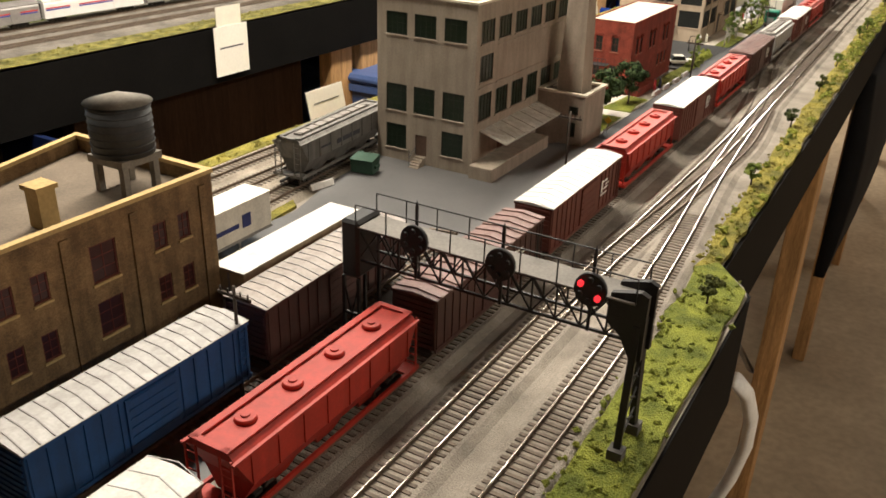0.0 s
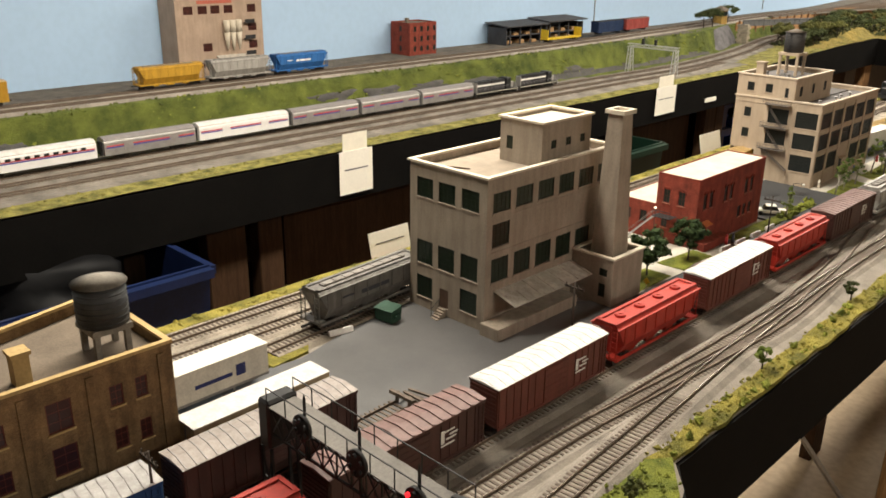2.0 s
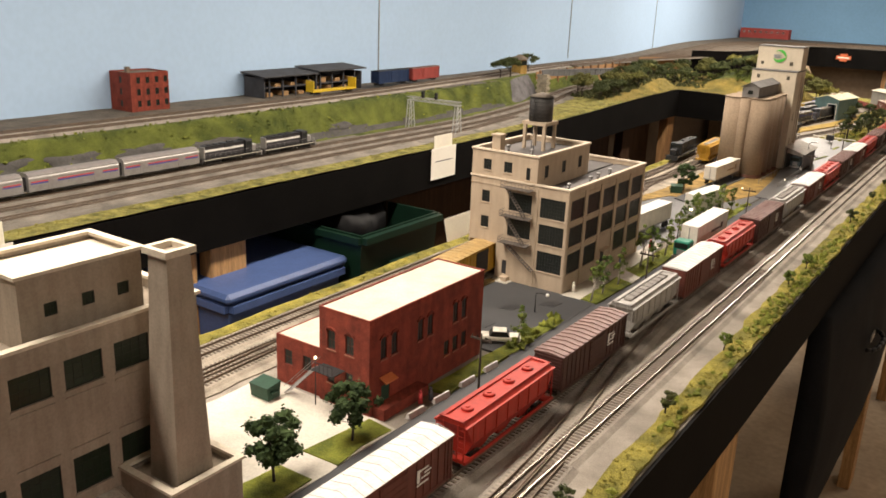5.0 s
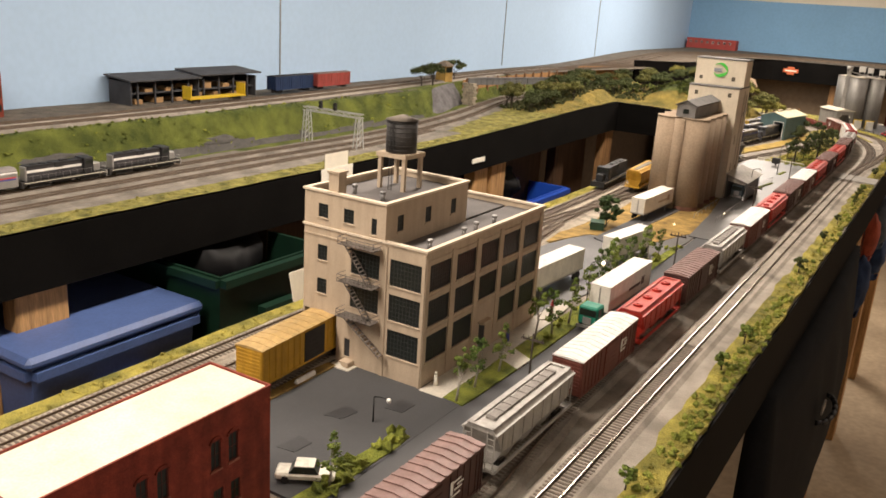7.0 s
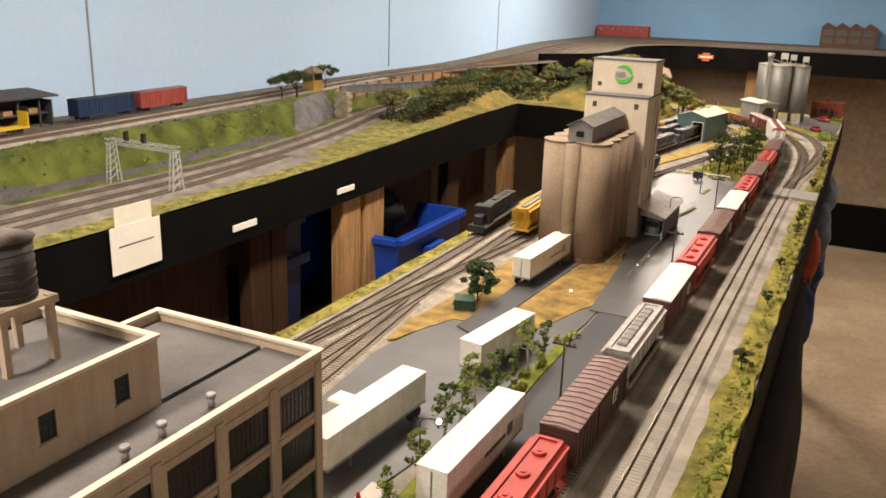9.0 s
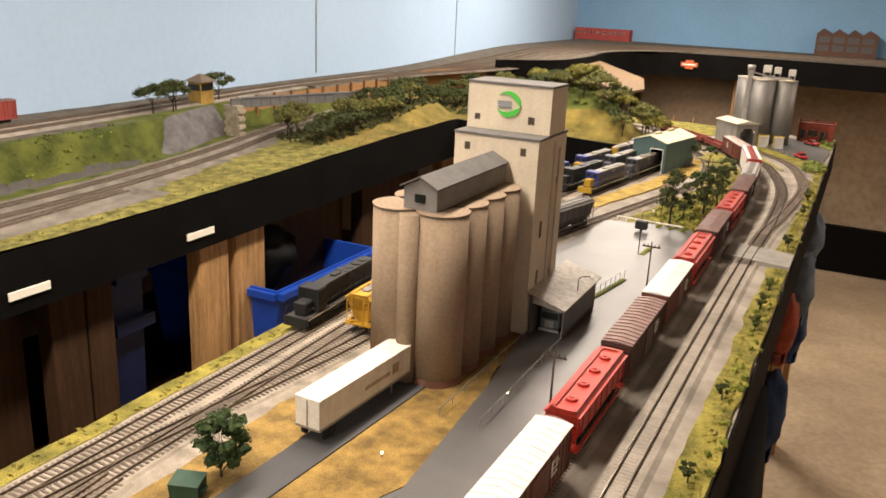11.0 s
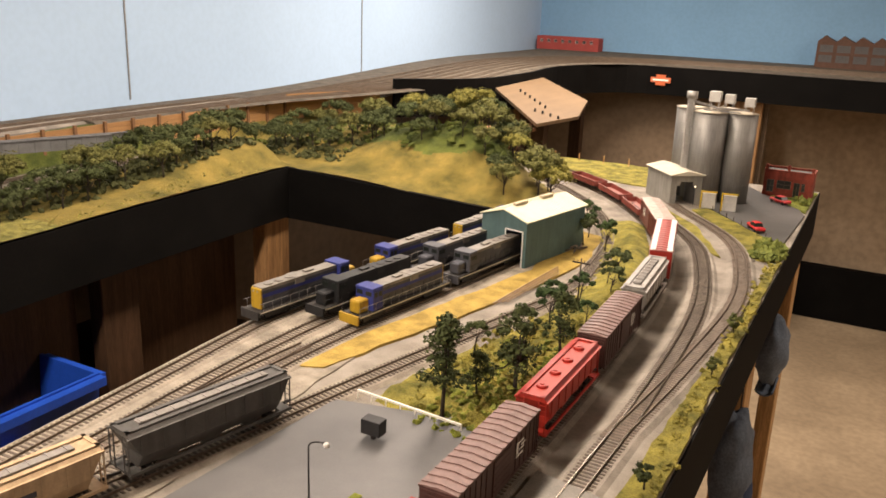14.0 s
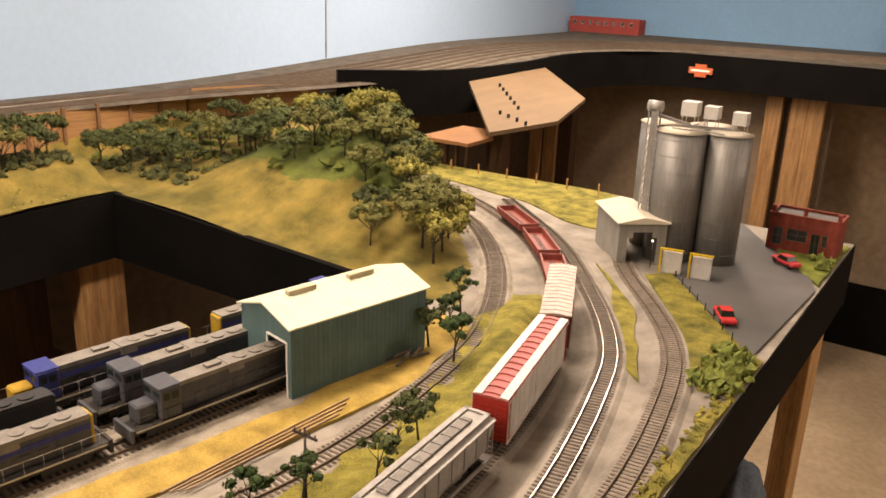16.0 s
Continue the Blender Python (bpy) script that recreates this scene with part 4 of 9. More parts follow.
track(((-0.521, 1.44), (-0.528, 1.545), (-0.5385, 1.70), (-0.540, 1.9), (-0.552, 2.15), (-0.582, 2.45)), "factory siding track", bed=YARD_DIRT, z=0.0008)
track(((-0.345, -0.5), (-0.345, 0.18), (-0.344, 0.36), (-0.347, 0.50), (-0.350, 0.59)), "team track set in the asphalt yard", bed=ASPHALT, half=0.015)
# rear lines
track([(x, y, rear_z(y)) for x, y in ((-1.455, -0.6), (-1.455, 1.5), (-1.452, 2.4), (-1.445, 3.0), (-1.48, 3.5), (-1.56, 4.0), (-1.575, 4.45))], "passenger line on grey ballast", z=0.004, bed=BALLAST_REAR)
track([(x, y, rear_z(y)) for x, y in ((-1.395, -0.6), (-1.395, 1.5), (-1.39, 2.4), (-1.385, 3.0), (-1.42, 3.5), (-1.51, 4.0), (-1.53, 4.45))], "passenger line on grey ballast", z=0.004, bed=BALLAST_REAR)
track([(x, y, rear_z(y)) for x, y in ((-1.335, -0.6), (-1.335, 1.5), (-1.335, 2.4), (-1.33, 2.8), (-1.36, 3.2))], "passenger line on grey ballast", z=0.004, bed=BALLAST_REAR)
for off, lab in ((0.0, "upper branch track on dark cinders"), (0.055, "upper passing track on dark cinders")):
    track([(x - off, y, upper_z(y)) for x, y in ((-1.61, -0.6), (-1.61, 1.5), (-1.62, 2.5), (-1.68, 3.4), (-1.72, 4.2), (-1.70, 4.9))], lab, z=0.002)
for i in range(7):
    track([(x, y, upper_z(y)) for x, y in ((-1.725 + 0.006 * i, 4.3), (-1.71 + 0.012 * i, 4.9), (-1.69 + 0.05 * i, 5.6), (-1.67 + 0.05 * i, 6.2), (-1.62 + 0.055 * i, 6.6 - 0.0 * i), (-1.35 + 0.05 * i, 7.12 - 0.035 * i), (-0.6, 7.35 - 0.05 * i), (1.2, 7.35 - 0.05 * i))], "dark staging yard track", z=0.002 + 0.0002 * i, bed=BALLAST_DARK, ties=i < 3)

# ---- buildings ----
FACES = {"S": 0, "E": 90, "N": 180, "W": -90}


def face(side, x0, x1, y0, y1):
    o = {"S": (x0, y0), "E": (x1, y0), "N": (x1, y1), "W": (x0, y1)}[side]
    return Matrix.Translation((*o, 0)) @ Matrix.Rotation(radians(FACES[side]), 4, "Z")


def shell(th, x0, x1, y0, y1, z0, z1, holes, material, t=0.0018, sides="SENW"):
    for s in sides:
        w = (x1 - x0) if s in "SN" else (y1 - y0)
        bm = B()
        inset = t if s in "EW" else 0.0
        wallgrid(bm, inset, w - inset, z0, z1, holes.get(s, ()), t, face(s, x0, x1, y0, y1))
        apart("wall", bm, material, th)


WIN = {}


def window(th, m, w, h, nx, nz, frame_mat, glass, bar=0.0005, name="window"):
    """A window with its bars, and its pane as a sub-part; m puts its lower left corner on the wall's face."""
    key = (round(w, 4), round(h, 4), nx, nz, frame_mat.name, glass.name)
    if key not in WIN:
        bm = B()
        f = 0.0009
        O, I = ([[bm.verts.new((x, y, z)) for x, z in c] for y in (0.0004, 0.0016)] for c in (((0, 0), (w, 0), (w, h), (0, h)), ((f, f), (w - f, f), (w - f, h - f), (f, h - f))))
        for i in range(4):
            j = (i + 1) % 4
            for q in ((O[0][i], O[0][j], I[0][j], I[0][i]), (O[1][i], O[1][j], I[1][j], I[1][i]), (O[0][i], O[0][j], O[1][j], O[1][i]), (I[0][i], I[0][j], I[1][j], I[1][i])):
                bm.faces.new(q)
        bars = []
        for e in [(w * i / nx - bar / 2, w * i / nx + bar / 2, 0.0006, 0.0013, f, h - f) for i in range(1, nx)] + [(f, w - f, 0.0007, 0.0012, h * i / nz - bar / 2, h * i / nz + bar / 2) for i in range(1, nz)]:
            bb = B(); box(bb, *e)
            bar_mesh = bpy.data.meshes.new("glazing_bar")
            bb.to_mesh(bar_mesh); bb.free()
            bar_mesh.materials.append(frame_mat)
            bars.append(bar_mesh)
        bmesh.ops.recalc_face_normals(bm, faces=bm.faces[:])
        me = bpy.data.meshes.new("window")
        bm.to_mesh(me); bm.free()
        me.materials.append(frame_mat)
        bm = B(); box(bm, 0.0002, w - 0.0002, 0.0010, 0.0015, 0.0002, h - 0.0002)
        bmesh.ops.recalc_face_normals(bm, faces=bm.faces[:])
        mp = bpy.data.meshes.new("pane")
        bm.to_mesh(mp); bm.free()
        mp.materials.append(glass)
        WIN[key] = (me, mp, bars)
    me, mp, bars = WIN[key]
    ob = share(name, me, th, m)
    ob.matrix_parent_inverse = th.matrix_basis.inverted()
    share("pane", mp, ob)
    for bar_mesh in bars:
        share("glazing_bar", bar_mesh, ob)
    return ob


def windows(th, side, ext, holes, nx, nz, frame_mat, glass):
    for u0, u1, z0, z1 in holes:
        m = face(side, *ext) @ Matrix.Translation((u0, 0.0003, z0))
        window(th, m, u1 - u0, z1 - z0, nx, nz, frame_mat, glass)


def sills(th, side, ext, holes, material, over=0.001):
    for u0, u1, z0, z1 in holes:
        bm = B(); box(bm, u0 - over, u1 + over, -0.0011, 0.0, z0 - 0.0016, z0 - 0.0002)
        for v in bm.verts:
            v.co = face(side, *ext) @ v.co
        apart("sill", bm, material, th)


def parapet(th, x0, x1, y0, y1, z, material, w=0.004, h=0.0025, over=0.001):
    for e in ((x0 - over, x1 + over, y0 - over, y0 + w), (x0 - over, x1 + over, y1 - w, y1 + over), (x0 - over, x0 + w, y0 + w, y1 - w), (x1 - w, x1 + over, y0 + w, y1 - w)):
        bm = B(); box(bm, *e, z, z + h)
        apart("parapet_cap", bm, material, th)


def flat_roof(th, x0, x1, y0, y1, z, material, t=0.003):
    bm = B(); box(bm, x0 + 0.0019, x1 - 0.0019, y0 + 0.0019, y1 - 0.0019, z - t, z)
    apart("roof", bm, material, th)


def water_tank(th, cx, cy, z0, legs, zt, r, h, tank_mat, roof_mat, leg_mat, ladder=True):
    """A roof tank on four legs, as parts of a building."""
    for sx in (-1, 1):
        for sy in (-1, 1):
            bm = B(); cbox(bm, cx + sx * legs, cy + sy * legs, (z0 + zt) / 2, 0.0045, 0.0045, zt - z0)
            apart("tank_leg", bm, leg_mat, th)
    bm = B(); cbox(bm, cx, cy, zt - 0.003, legs * 2 + 0.008, legs * 2 + 0.008, 0.005)
    apart("tank_platform", bm, leg_mat, th)
    bm = B()
    cyl(bm, (cx, cy, zt), (cx, cy, zt + h), r, r, 28)
    apart("water_tank", bm, tank_mat, th)
    for k in range(7):
        z = zt + h * (0.08 + 0.14 * k)
        bm = B(); cyl(bm, (cx, cy, z), (cx, cy, z + 0.0008), r + 0.0005, r + 0.0005, 28)
        apart("tank_hoop", bm, tank_mat, th)
    bm = B(); cyl(bm, (cx, cy, zt + h), (cx, cy, zt + h + r * 0.32), r + 0.0018, 0.0008, 28)
    apart("tank_roof", bm, roof_mat, th)
    if ladder:
        bm = B()
        for s in (-0.0022, 0.0022):
            box(bm, cx + s - 0.0003, cx + s + 0.0003, cy - r - 0.0022, cy - r - 0.0016, z0, zt + h)
        k = z0
        while k < zt + h:
            box(bm, cx - 0.0022, cx + 0.0022, cy - r - 0.0021, cy - r - 0.0017, k, k + 0.0004)
            k += 0.0028
        apart("tank_ladder", bm, BLACK, th)


# tan concrete mill
MILL_WALL = mat("tan_grey_mill_concrete", (0.33, 0.275, 0.215), 0.9, 0.10, 25, 500, 0.15, stain=0.16)
MILL_ROOF = mat("mill_gravel_roof", (0.29, 0.24, 0.185), 0.95, 0.12, 40, 800, 0.3)
CAP = mat("cream_coping", (0.60, 0.53, 0.42), 0.85, 0.1, 40, 400, 0.1)
FRAME_BLK = mat("black_window_bars", (0.02, 0.025, 0.018), 0.6, 0.1, 60, 300, 0)
ME = (-0.531, -0.407, 0.770, 1.017)
mill = thing("mill_building", "tan concrete mill with penthouse, chimney and loading canopy", "building", pose(-0.469, 0.89, 0))
SC = ((0.012, 0.039), (0.048, 0.075), (0.085, 0.112))
EC = [(0.010 + 0.0400 * i, 0.040 + 0.0400 * i) for i in range(6)]
hs = [(a, b, 0.144, 0.168) for a, b in SC] + [(a, b, 0.060, 0.090) for a, b in SC] + [(SC[0][0], SC[0][1], 0.016, 0.044), (SC[2][0], SC[2][1], 0.018, 0.046)]
door_s = (0.051, 0.066, 0.012, 0.036)
he = [(a, b, 0.144, 0.167) for a, b in EC] + [(EC[0][0], EC[0][1], 0.103, 0.131)] + [(a, b, 0.060, 0.089) for a, b in EC]
dock_door = (0.060, 0.085, 0.016, 0.042)
shell(mill, *ME, 0, 0.185, {"S": hs + [door_s], "E": he + [dock_door]}, MILL_WALL)
windows(mill, "S", ME, hs, 4, 4, FRAME_BLK, GREEN_GLASS)
windows(mill, "E", ME, he, 4, 4, FRAME_BLK, GREEN_GLASS)
sills(mill, "S", ME, hs, MILL_WALL)
sills(mill, "E", ME, he[:6] + he[6:], MILL_WALL)
for side, hole in (("S", door_s), ("E", dock_door)):
    bm = B(); box(bm, hole[0], hole[1], 0.0008, 0.0014, hole[2], hole[3])
    for v in bm.verts:
        v.co = face(side, *ME) @ v.co
    apart("door", bm, mat("brown_door", (0.10, 0.06, 0.04), 0.7, 0.15), mill)
flat_roof(mill, *ME, 0.176, MILL_ROOF)
parapet(mill, *ME, 0.185, CAP, over=0.0025)
bm = B()
for z in (0.0965, 0.1375):
    for a, b in EC[1 if z > 0.1 else 0:]:
        box(bm, a - 0.001, b + 0.001, -0.0008, 0.0, z, z + 0.0012)
for v in bm.verts:
    v.co = face("E", *ME) @ v.co
apart("string_course", bm, MILL_WALL, mill)
PE = (-0.486, -0.421, 0.880, 0.978)
ph = [(0.010, 0.020, 0.192, 0.208)]
pe = [(0.018 + 0.029 * i, 0.028 + 0.029 * i, 0.197, 0.207) for i in range(3)]
shell(mill, *PE, 0.176, 0.229, {"S": ph, "E": pe}, MILL_WALL)
windows(mill, "S", PE, ph, 1, 2, FRAME_BLK, GREEN_GLASS)
windows(mill, "E", PE, pe, 2, 2, FRAME_BLK, GREEN_GLASS)
flat_roof(mill, *PE, 0.225, CAP)
parapet(mill, *PE, 0.229, CAP, over=0.0025)
AE = (-0.407, -0.345, 0.937, 1.004)
ah = [(0.042, 0.052, 0.012, 0.030), (0.042, 0.054, 0.040, 0.050)]
shell(mill, *AE, 0, 0.064, {"S": ah}, MILL_WALL, sides="SEN")
windows(mill, "S", AE, ah, 2, 2, FRAME_BLK, GREEN_GLASS)
flat_roof(mill, *AE, 0.058, MILL_ROOF)
parapet(mill, -0.4065, AE[1], AE[2], AE[3], 0.064, CAP, over=0.002)
bm = B()
cyl(bm, (-0.373, 0.968, 0.058), (-0.373, 0.968, 0.239), 0.0235, 0.0145, 4)
bmesh.ops.rotate(bm, verts=bm.verts[:], cent=(-0.373, 0.968, 0), matrix=Matrix.Rotation(radians(45), 3, "Z"))
for f in bm.faces:
    f.smooth = False
apart("chimney", bm, MILL_WALL, mill)
bm = B()
for a in ((-0.0135, -0.009, -0.0135, 0.0135), (0.009, 0.0135, -0.0135, 0.0135), (-0.009, 0.009, -0.0135, -0.009), (-0.009, 0.009, 0.009, 0.0135)):
    box(bm, -0.373 + a[0], -0.373 + a[1], 0.968 + a[2], 0.968 + a[3], 0.2385, 0.2435)
apart("chimney_cap", bm, CAP, mill)
bm = B(); box(bm, -0.406, -0.378, 0.762, 0.912, 0, 0.017)
apart("loading_dock", bm, MILL_WALL, mill, bevel=0.0006)
CANOPY = mat("weathered_tin_canopy", (0.52, 0.48, 0.41), 0.7, 0.15, 60, 500, 0.15, stain=0.2)
bm = B()
v = box(bm, -0.4075, -0.374, 0.786, 0.936, 0.0, 0.0012)
for q in v:
    q.co.z += 0.0485 + (0.4075 + q.co.x) * -0.30
apart("canopy", bm, CANOPY, mill)
for i in range(7):
    yy = 0.788 + 0.024 * i
    bm = B(); beam(bm, (-0.407, yy, 0.0500), (-0.3745, yy, 0.0402), 0.0009)
    apart("canopy_rib", bm, CANOPY, mill)
for i in range(5):
    bm = B(); box(bm, -0.478 + 0.0, -0.466, 0.768 - 0.003 * (i + 1), 0.768 - 0.003 * i, 0, 0.012 - 0.0022 * i)
    apart("step", bm, MILL_WALL, mill)
bm = B()
for y in (0.7545, 0.768):
    box(bm, -0.4785, -0.4780, y, y + 0.0006, 0, 0.022)
beam(bm, (-0.478, 0.7545, 0.013), (-0.478, 0.768, 0.022), 0.0006)
apart("stair_rail", bm, BLACK, mill)
bm = B()
beam(bm, (-0.505, 0.80, 0.1768), (-0.478, 0.812, 0.1768), 0.001)
beam(bm, (-0.503, 0.803, 0.1768), (-0.476, 0.815, 0.1768), 0.001)
apart("roof_rod", bm, PINE_DARK, mill)

# yellow brick warehouse
YB = brick_mat("ochre_brick", (0.27, 0.17, 0.078), (0.72, 0.68, 0.6), stain=0.3)
YCAP = mat("yellow_stone_coping", (0.50, 0.35, 0.15), 0.85, 0.12, 40, 400, 0.1)
YROOF = mat("brown_tar_roof", (0.17, 0.135, 0.10), 0.95, 0.15, 30, 700, 0.3)
REDFRAME = mat("dull_red_window_paint", (0.13, 0.035, 0.025), 0.7, 0.15, 60, 400, 0.05)
RED_GLASS = glass_mat("dim_red_brown_pane", (0.045, 0.015, 0.012))
YE = (-0.541, -0.404, -0.05, 0.386)
yard = thing("warehouse_building", "yellow brick warehouse with a dark roof tank", "building", pose(-0.46, 0.2, 0))
ye = []
for yy, w in ((0.222, 0.011), (0.244, 0.011), (0.284, 0.019), (0.332, 0.011), (0.353, 0.010), (0.15, 0.018), (0.04, 0.012)):
    u = yy + 0.05
    big = w > 0.015
    ye += [(u, u + w, 0.084 if not big else 0.080, 0.102 if not big else 0.105), (u, u + w, 0.046 if not big else 0.043, 0.064 if not big else 0.067)]
shell(yard, *YE, 0, 0.122, {"E": ye}, YB, t=0.0022)
windows(yard, "E", YE, ye, 2, 3, REDFRAME, RED_GLASS)
sills(yard, "E", YE, ye, YCAP)
for yy in (0.19, 0.268, 0.318, 0.376):
    bm = B(); box(bm, yy + 0.05 - 0.003, yy + 0.05 + 0.003, -0.0014, 0, 0, 0.116)
    bm.transform(face("E", *YE))
    apart("pilaster", bm, YB, yard)
flat_roof(yard, *YE, 0.112, YROOF)
parapet(yard, *YE, 0.122, YCAP, w=0.004, h=0.0028)
bm = B(); box(bm, -0.444, -0.432, 0.276, 0.288, 0.112, 0.136); box(bm, -0.4455, -0.4305, 0.2745, 0.2895, 0.136, 0.139)
apart("chimney", bm, YCAP, yard)
TANK_GREY = mat("charcoal_tank_paint", (0.055, 0.058, 0.06), 0.6, 0.15, 60, 500, 0.15, stain=0.2)
TANK_ROOF = mat("dusty_tank_roof", (0.24, 0.215, 0.18), 0.9, 0.15, 60, 500, 0.2)
water_tank(yard, -0.446, 0.352, 0.112, 0.0125, 0.138, 0.0200, 0.034, TANK_GREY, TANK_ROOF, mat("grey_timber_legs", (0.26, 0.235, 0.2), 0.9, 0.15, 60, 500, 0.2), ladder=False)

# the back wall follows the siding and is not square to the front
for piece in yard.children:
    if piece.name.split(".")[0] in ("wall", "roof", "parapet_cap"):
        for v in piece.data.vertices:
            if v.co.x < -0.52:
                v.co.x += 0.25 * (0.386 - v.co.y)

# red brick station
RB = brick_mat("red_brick", (0.27, 0.052, 0.03), (0.75, 0.6, 0.5), stain=0.22)
PALE_ROOF = mat("pale_roof_felt", (0.54, 0.50, 0.40), 0.9, 0.12, 30, 500, 0.2)
RE = (-0.449, -0.381, 1.206, 1.420)
station = thing("brick_station", "two-storey red brick station with a pale roof", "building", pose(-0.43, 1.31, 0))
rs = [(0.011, 0.022, 0.064, 0.085), (0.036, 0.047, 0.064, 0.085), (0.011, 0.021, 0.026, 0.044), (0.036, 0.046, 0.026, 0.044)]
re_ = [(u, u + 0.010, 0.060, 0.084) for u in (0.018, 0.036, 0.082, 0.100, 0.150, 0.168)] + [(u, u + 0.010, 0.024, 0.042) for u in (0.134, 0.152, 0.170)]
rdoor = (0.020, 0.034, 0.002, 0.030)
shell(station, *RE, 0, 0.108, {"S": rs, "E": re_ + [rdoor]}, RB)
for sd, hh in (("S", rs), ("E", re_)):
    windows(station, sd, RE, hh, 2, 2, mat("dark_red_frame", (0.08, 0.025, 0.02), 0.6, 0.1, 60, 300, 0), DARK_GLASS)
    sills(station, sd, RE, hh, mat("dusty_red_stone", (0.30, 0.12, 0.08), 0.85, 0.12, 60, 400, 0.1))
    bm = B()
    for u0, u1, z0, z1 in hh:
        if z0 > 0.05:
            n = 7
            for k in range(n):
                a0, a1 = math.pi * k / n, math.pi * (k + 1) / n
                c, r = (u0 + u1) / 2, (u1 - u0) / 2 + 0.0012
                beam(bm, (c + r * math.cos(a0), -0.0006, z1 - 0.001 + r * 0.7 * math.sin(a0)), (c + r * math.cos(a1), -0.0006, z1 - 0.001 + r * 0.7 * math.sin(a1)), 0.0016, 0.0012)
    for v in bm.verts:
        v.co = face(sd, *RE) @ v.co
    apart("brick_arch", bm, RB, station)
bm = B(); box(bm, rdoor[0], rdoor[1], 0.0008, 0.0014, rdoor[2], rdoor[3])
for v in bm.verts:
    v.co = face("E", *RE) @ v.co
apart("door", bm, mat("dark_green_door", (0.02, 0.06, 0.035), 0.6, 0.1), station)
flat_roof(station, *RE, 0.1075, PALE_ROOF, 0.004)
parapet(station, *RE, 0.108, RB, w=0.0012, h=0.0008, over=0.0005)
RW = (-0.519, -0.449, 1.212, 1.40)
rw = [(0.012, 0.024, 0.024, 0.042), (0.040, 0.052, 0.024, 0.042)]
shell(station, *RW, 0, 0.057, {"S": rw}, RB, sides="SNW")
windows(station, "S", RW, rw, 2, 2, mat("dark_red_frame", (0, 0, 0)), DARK_GLASS)
flat_roof(station, RW[0], -0.4472, RW[2], RW[3], 0.0565, PALE_ROOF, 0.004)
bm = B(); cbox(bm, -0.4265, 1.194, 0.046, 0.030, 0.020, 0.0008)
for k in range(6):
    for sy in (1.1845,):
        cbox(bm, -0.441 + 0.0058 * k, sy, 0.051, 0.0005, 0.0005, 0.010)
cbox(bm, -0.4265, 1.1845, 0.056, 0.030, 0.0006, 0.0006)
apart("fire_escape", bm, BLACK, station)
bm = B()
for s in (1.188, 1.199):
    beam(bm, (-0.442, s, 0.046), (-0.484, s, 0.004), 0.0008)
    beam(bm, (-0.442, s, 0.055), (-0.484, s, 0.013), 0.0005)
for k in range(11):
    t = (k + 0.5) / 11
    cbox(bm, -0.442 - 0.042 * t, 1.1935, 0.046 - 0.042 * t, 0.003, 0.011, 0.0005)
apart("stair", bm, mat("grey_metal_stair", (0.25, 0.24, 0.23), 0.6, 0.1), station)
bm = B(); box(bm, -0.381, -0.366, 1.212, 1.29, 0.0, 0.012)
apart("platform", bm, RB, station)
bm = B(); v = box(bm, -0.3805, -0.371, 1.222, 1.242, 0.040, 0.0412)
for q in v:
    q.co.z -= (q.co.x + 0.3805) * 0.4
apart("awning", bm, mat("orange_awning", (0.6, 0.18, 0.06), 0.7, 0.1), station)

# tan factory with the water tank
FW = mat("warm_tan_factory_wall", (0.46, 0.365, 0.265), 0.85, 0.07, 25, 500, 0.12, stain=0.10)
FROOF = mat("dark_grey_flat_roof", (0.125, 0.115, 0.11), 0.9, 0.12, 30, 600, 0.3)
FCAP = mat("pale_tan_coping", (0.62, 0.52, 0.40), 0.8, 0.08, 40, 400, 0.1)
FBARS = mat("grey_steel_window_bars", (0.035, 0.035, 0.037), 0.5, 0.1, 60, 300, 0)
factory = thing("factory_building", "tan factory with large gridded windows and roof tank", "building", pose(-0.48, 1.81, 0))
FE = (-0.565, -0.398, 1.672, 1.956)
ZR = ((0.112, 0.142), (0.072, 0.102), (0.030, 0.061))
fs = [(0.121, 0.162, a, b) for a, b in ZR] + [(0.068, 0.107, a + 0.002, b) for a, b in ZR[:2]] + [(0.020, 0.034, a + 0.008, b - 0.004) for a, b in ZR[:2]]
fe = [(0.009 + 0.0556 * i, 0.052 + 0.0556 * i, a, b) for i in range(5) for j, (a, b) in enumerate(ZR) if not (i == 2 and j == 2)]
fdoor = (0.128, 0.144, 0.004, 0.040)
fdoor_s = (0.062, 0.070, 0.012, 0.034)
bay = (0.002, 0.050, 0.004, 0.058)
shell(factory, *FE, 0, 0.158, {"S": fs + [fdoor_s, bay], "E": fe + [fdoor]}, FW, t=0.0022)
windows(factory, "S", FE, fs[:3], 9, 6, FBARS, DARK_GLASS)
windows(factory, "S", FE, fs[3:5], 8, 6, FBARS, DARK_GLASS)
windows(factory, "S", FE, fs[5:], 3, 4, FBARS, DARK_GLASS)
windows(factory, "E", FE, fe, 9, 6, FBARS, DARK_GLASS)
sills(factory, "E", FE, fe, FW)
sills(factory, "S", FE, fs, FW)
for side, hole in (("E", fdoor), ("S", fdoor_s)):
    bm = B(); box(bm, hole[0], hole[1], 0.0010, 0.0016, hole[2], hole[3])
    for v in bm.verts:
        v.co = face(side, *FE) @ v.co
    apart("door", bm, FBARS, factory)
trims = [("E", "pilaster", (max(0.0, 0.0556 * i - 0.0035), min(0.284, 0.0556 * i + 0.0045), -0.0012, 0, 0, 0.152)) for i in range(6)]
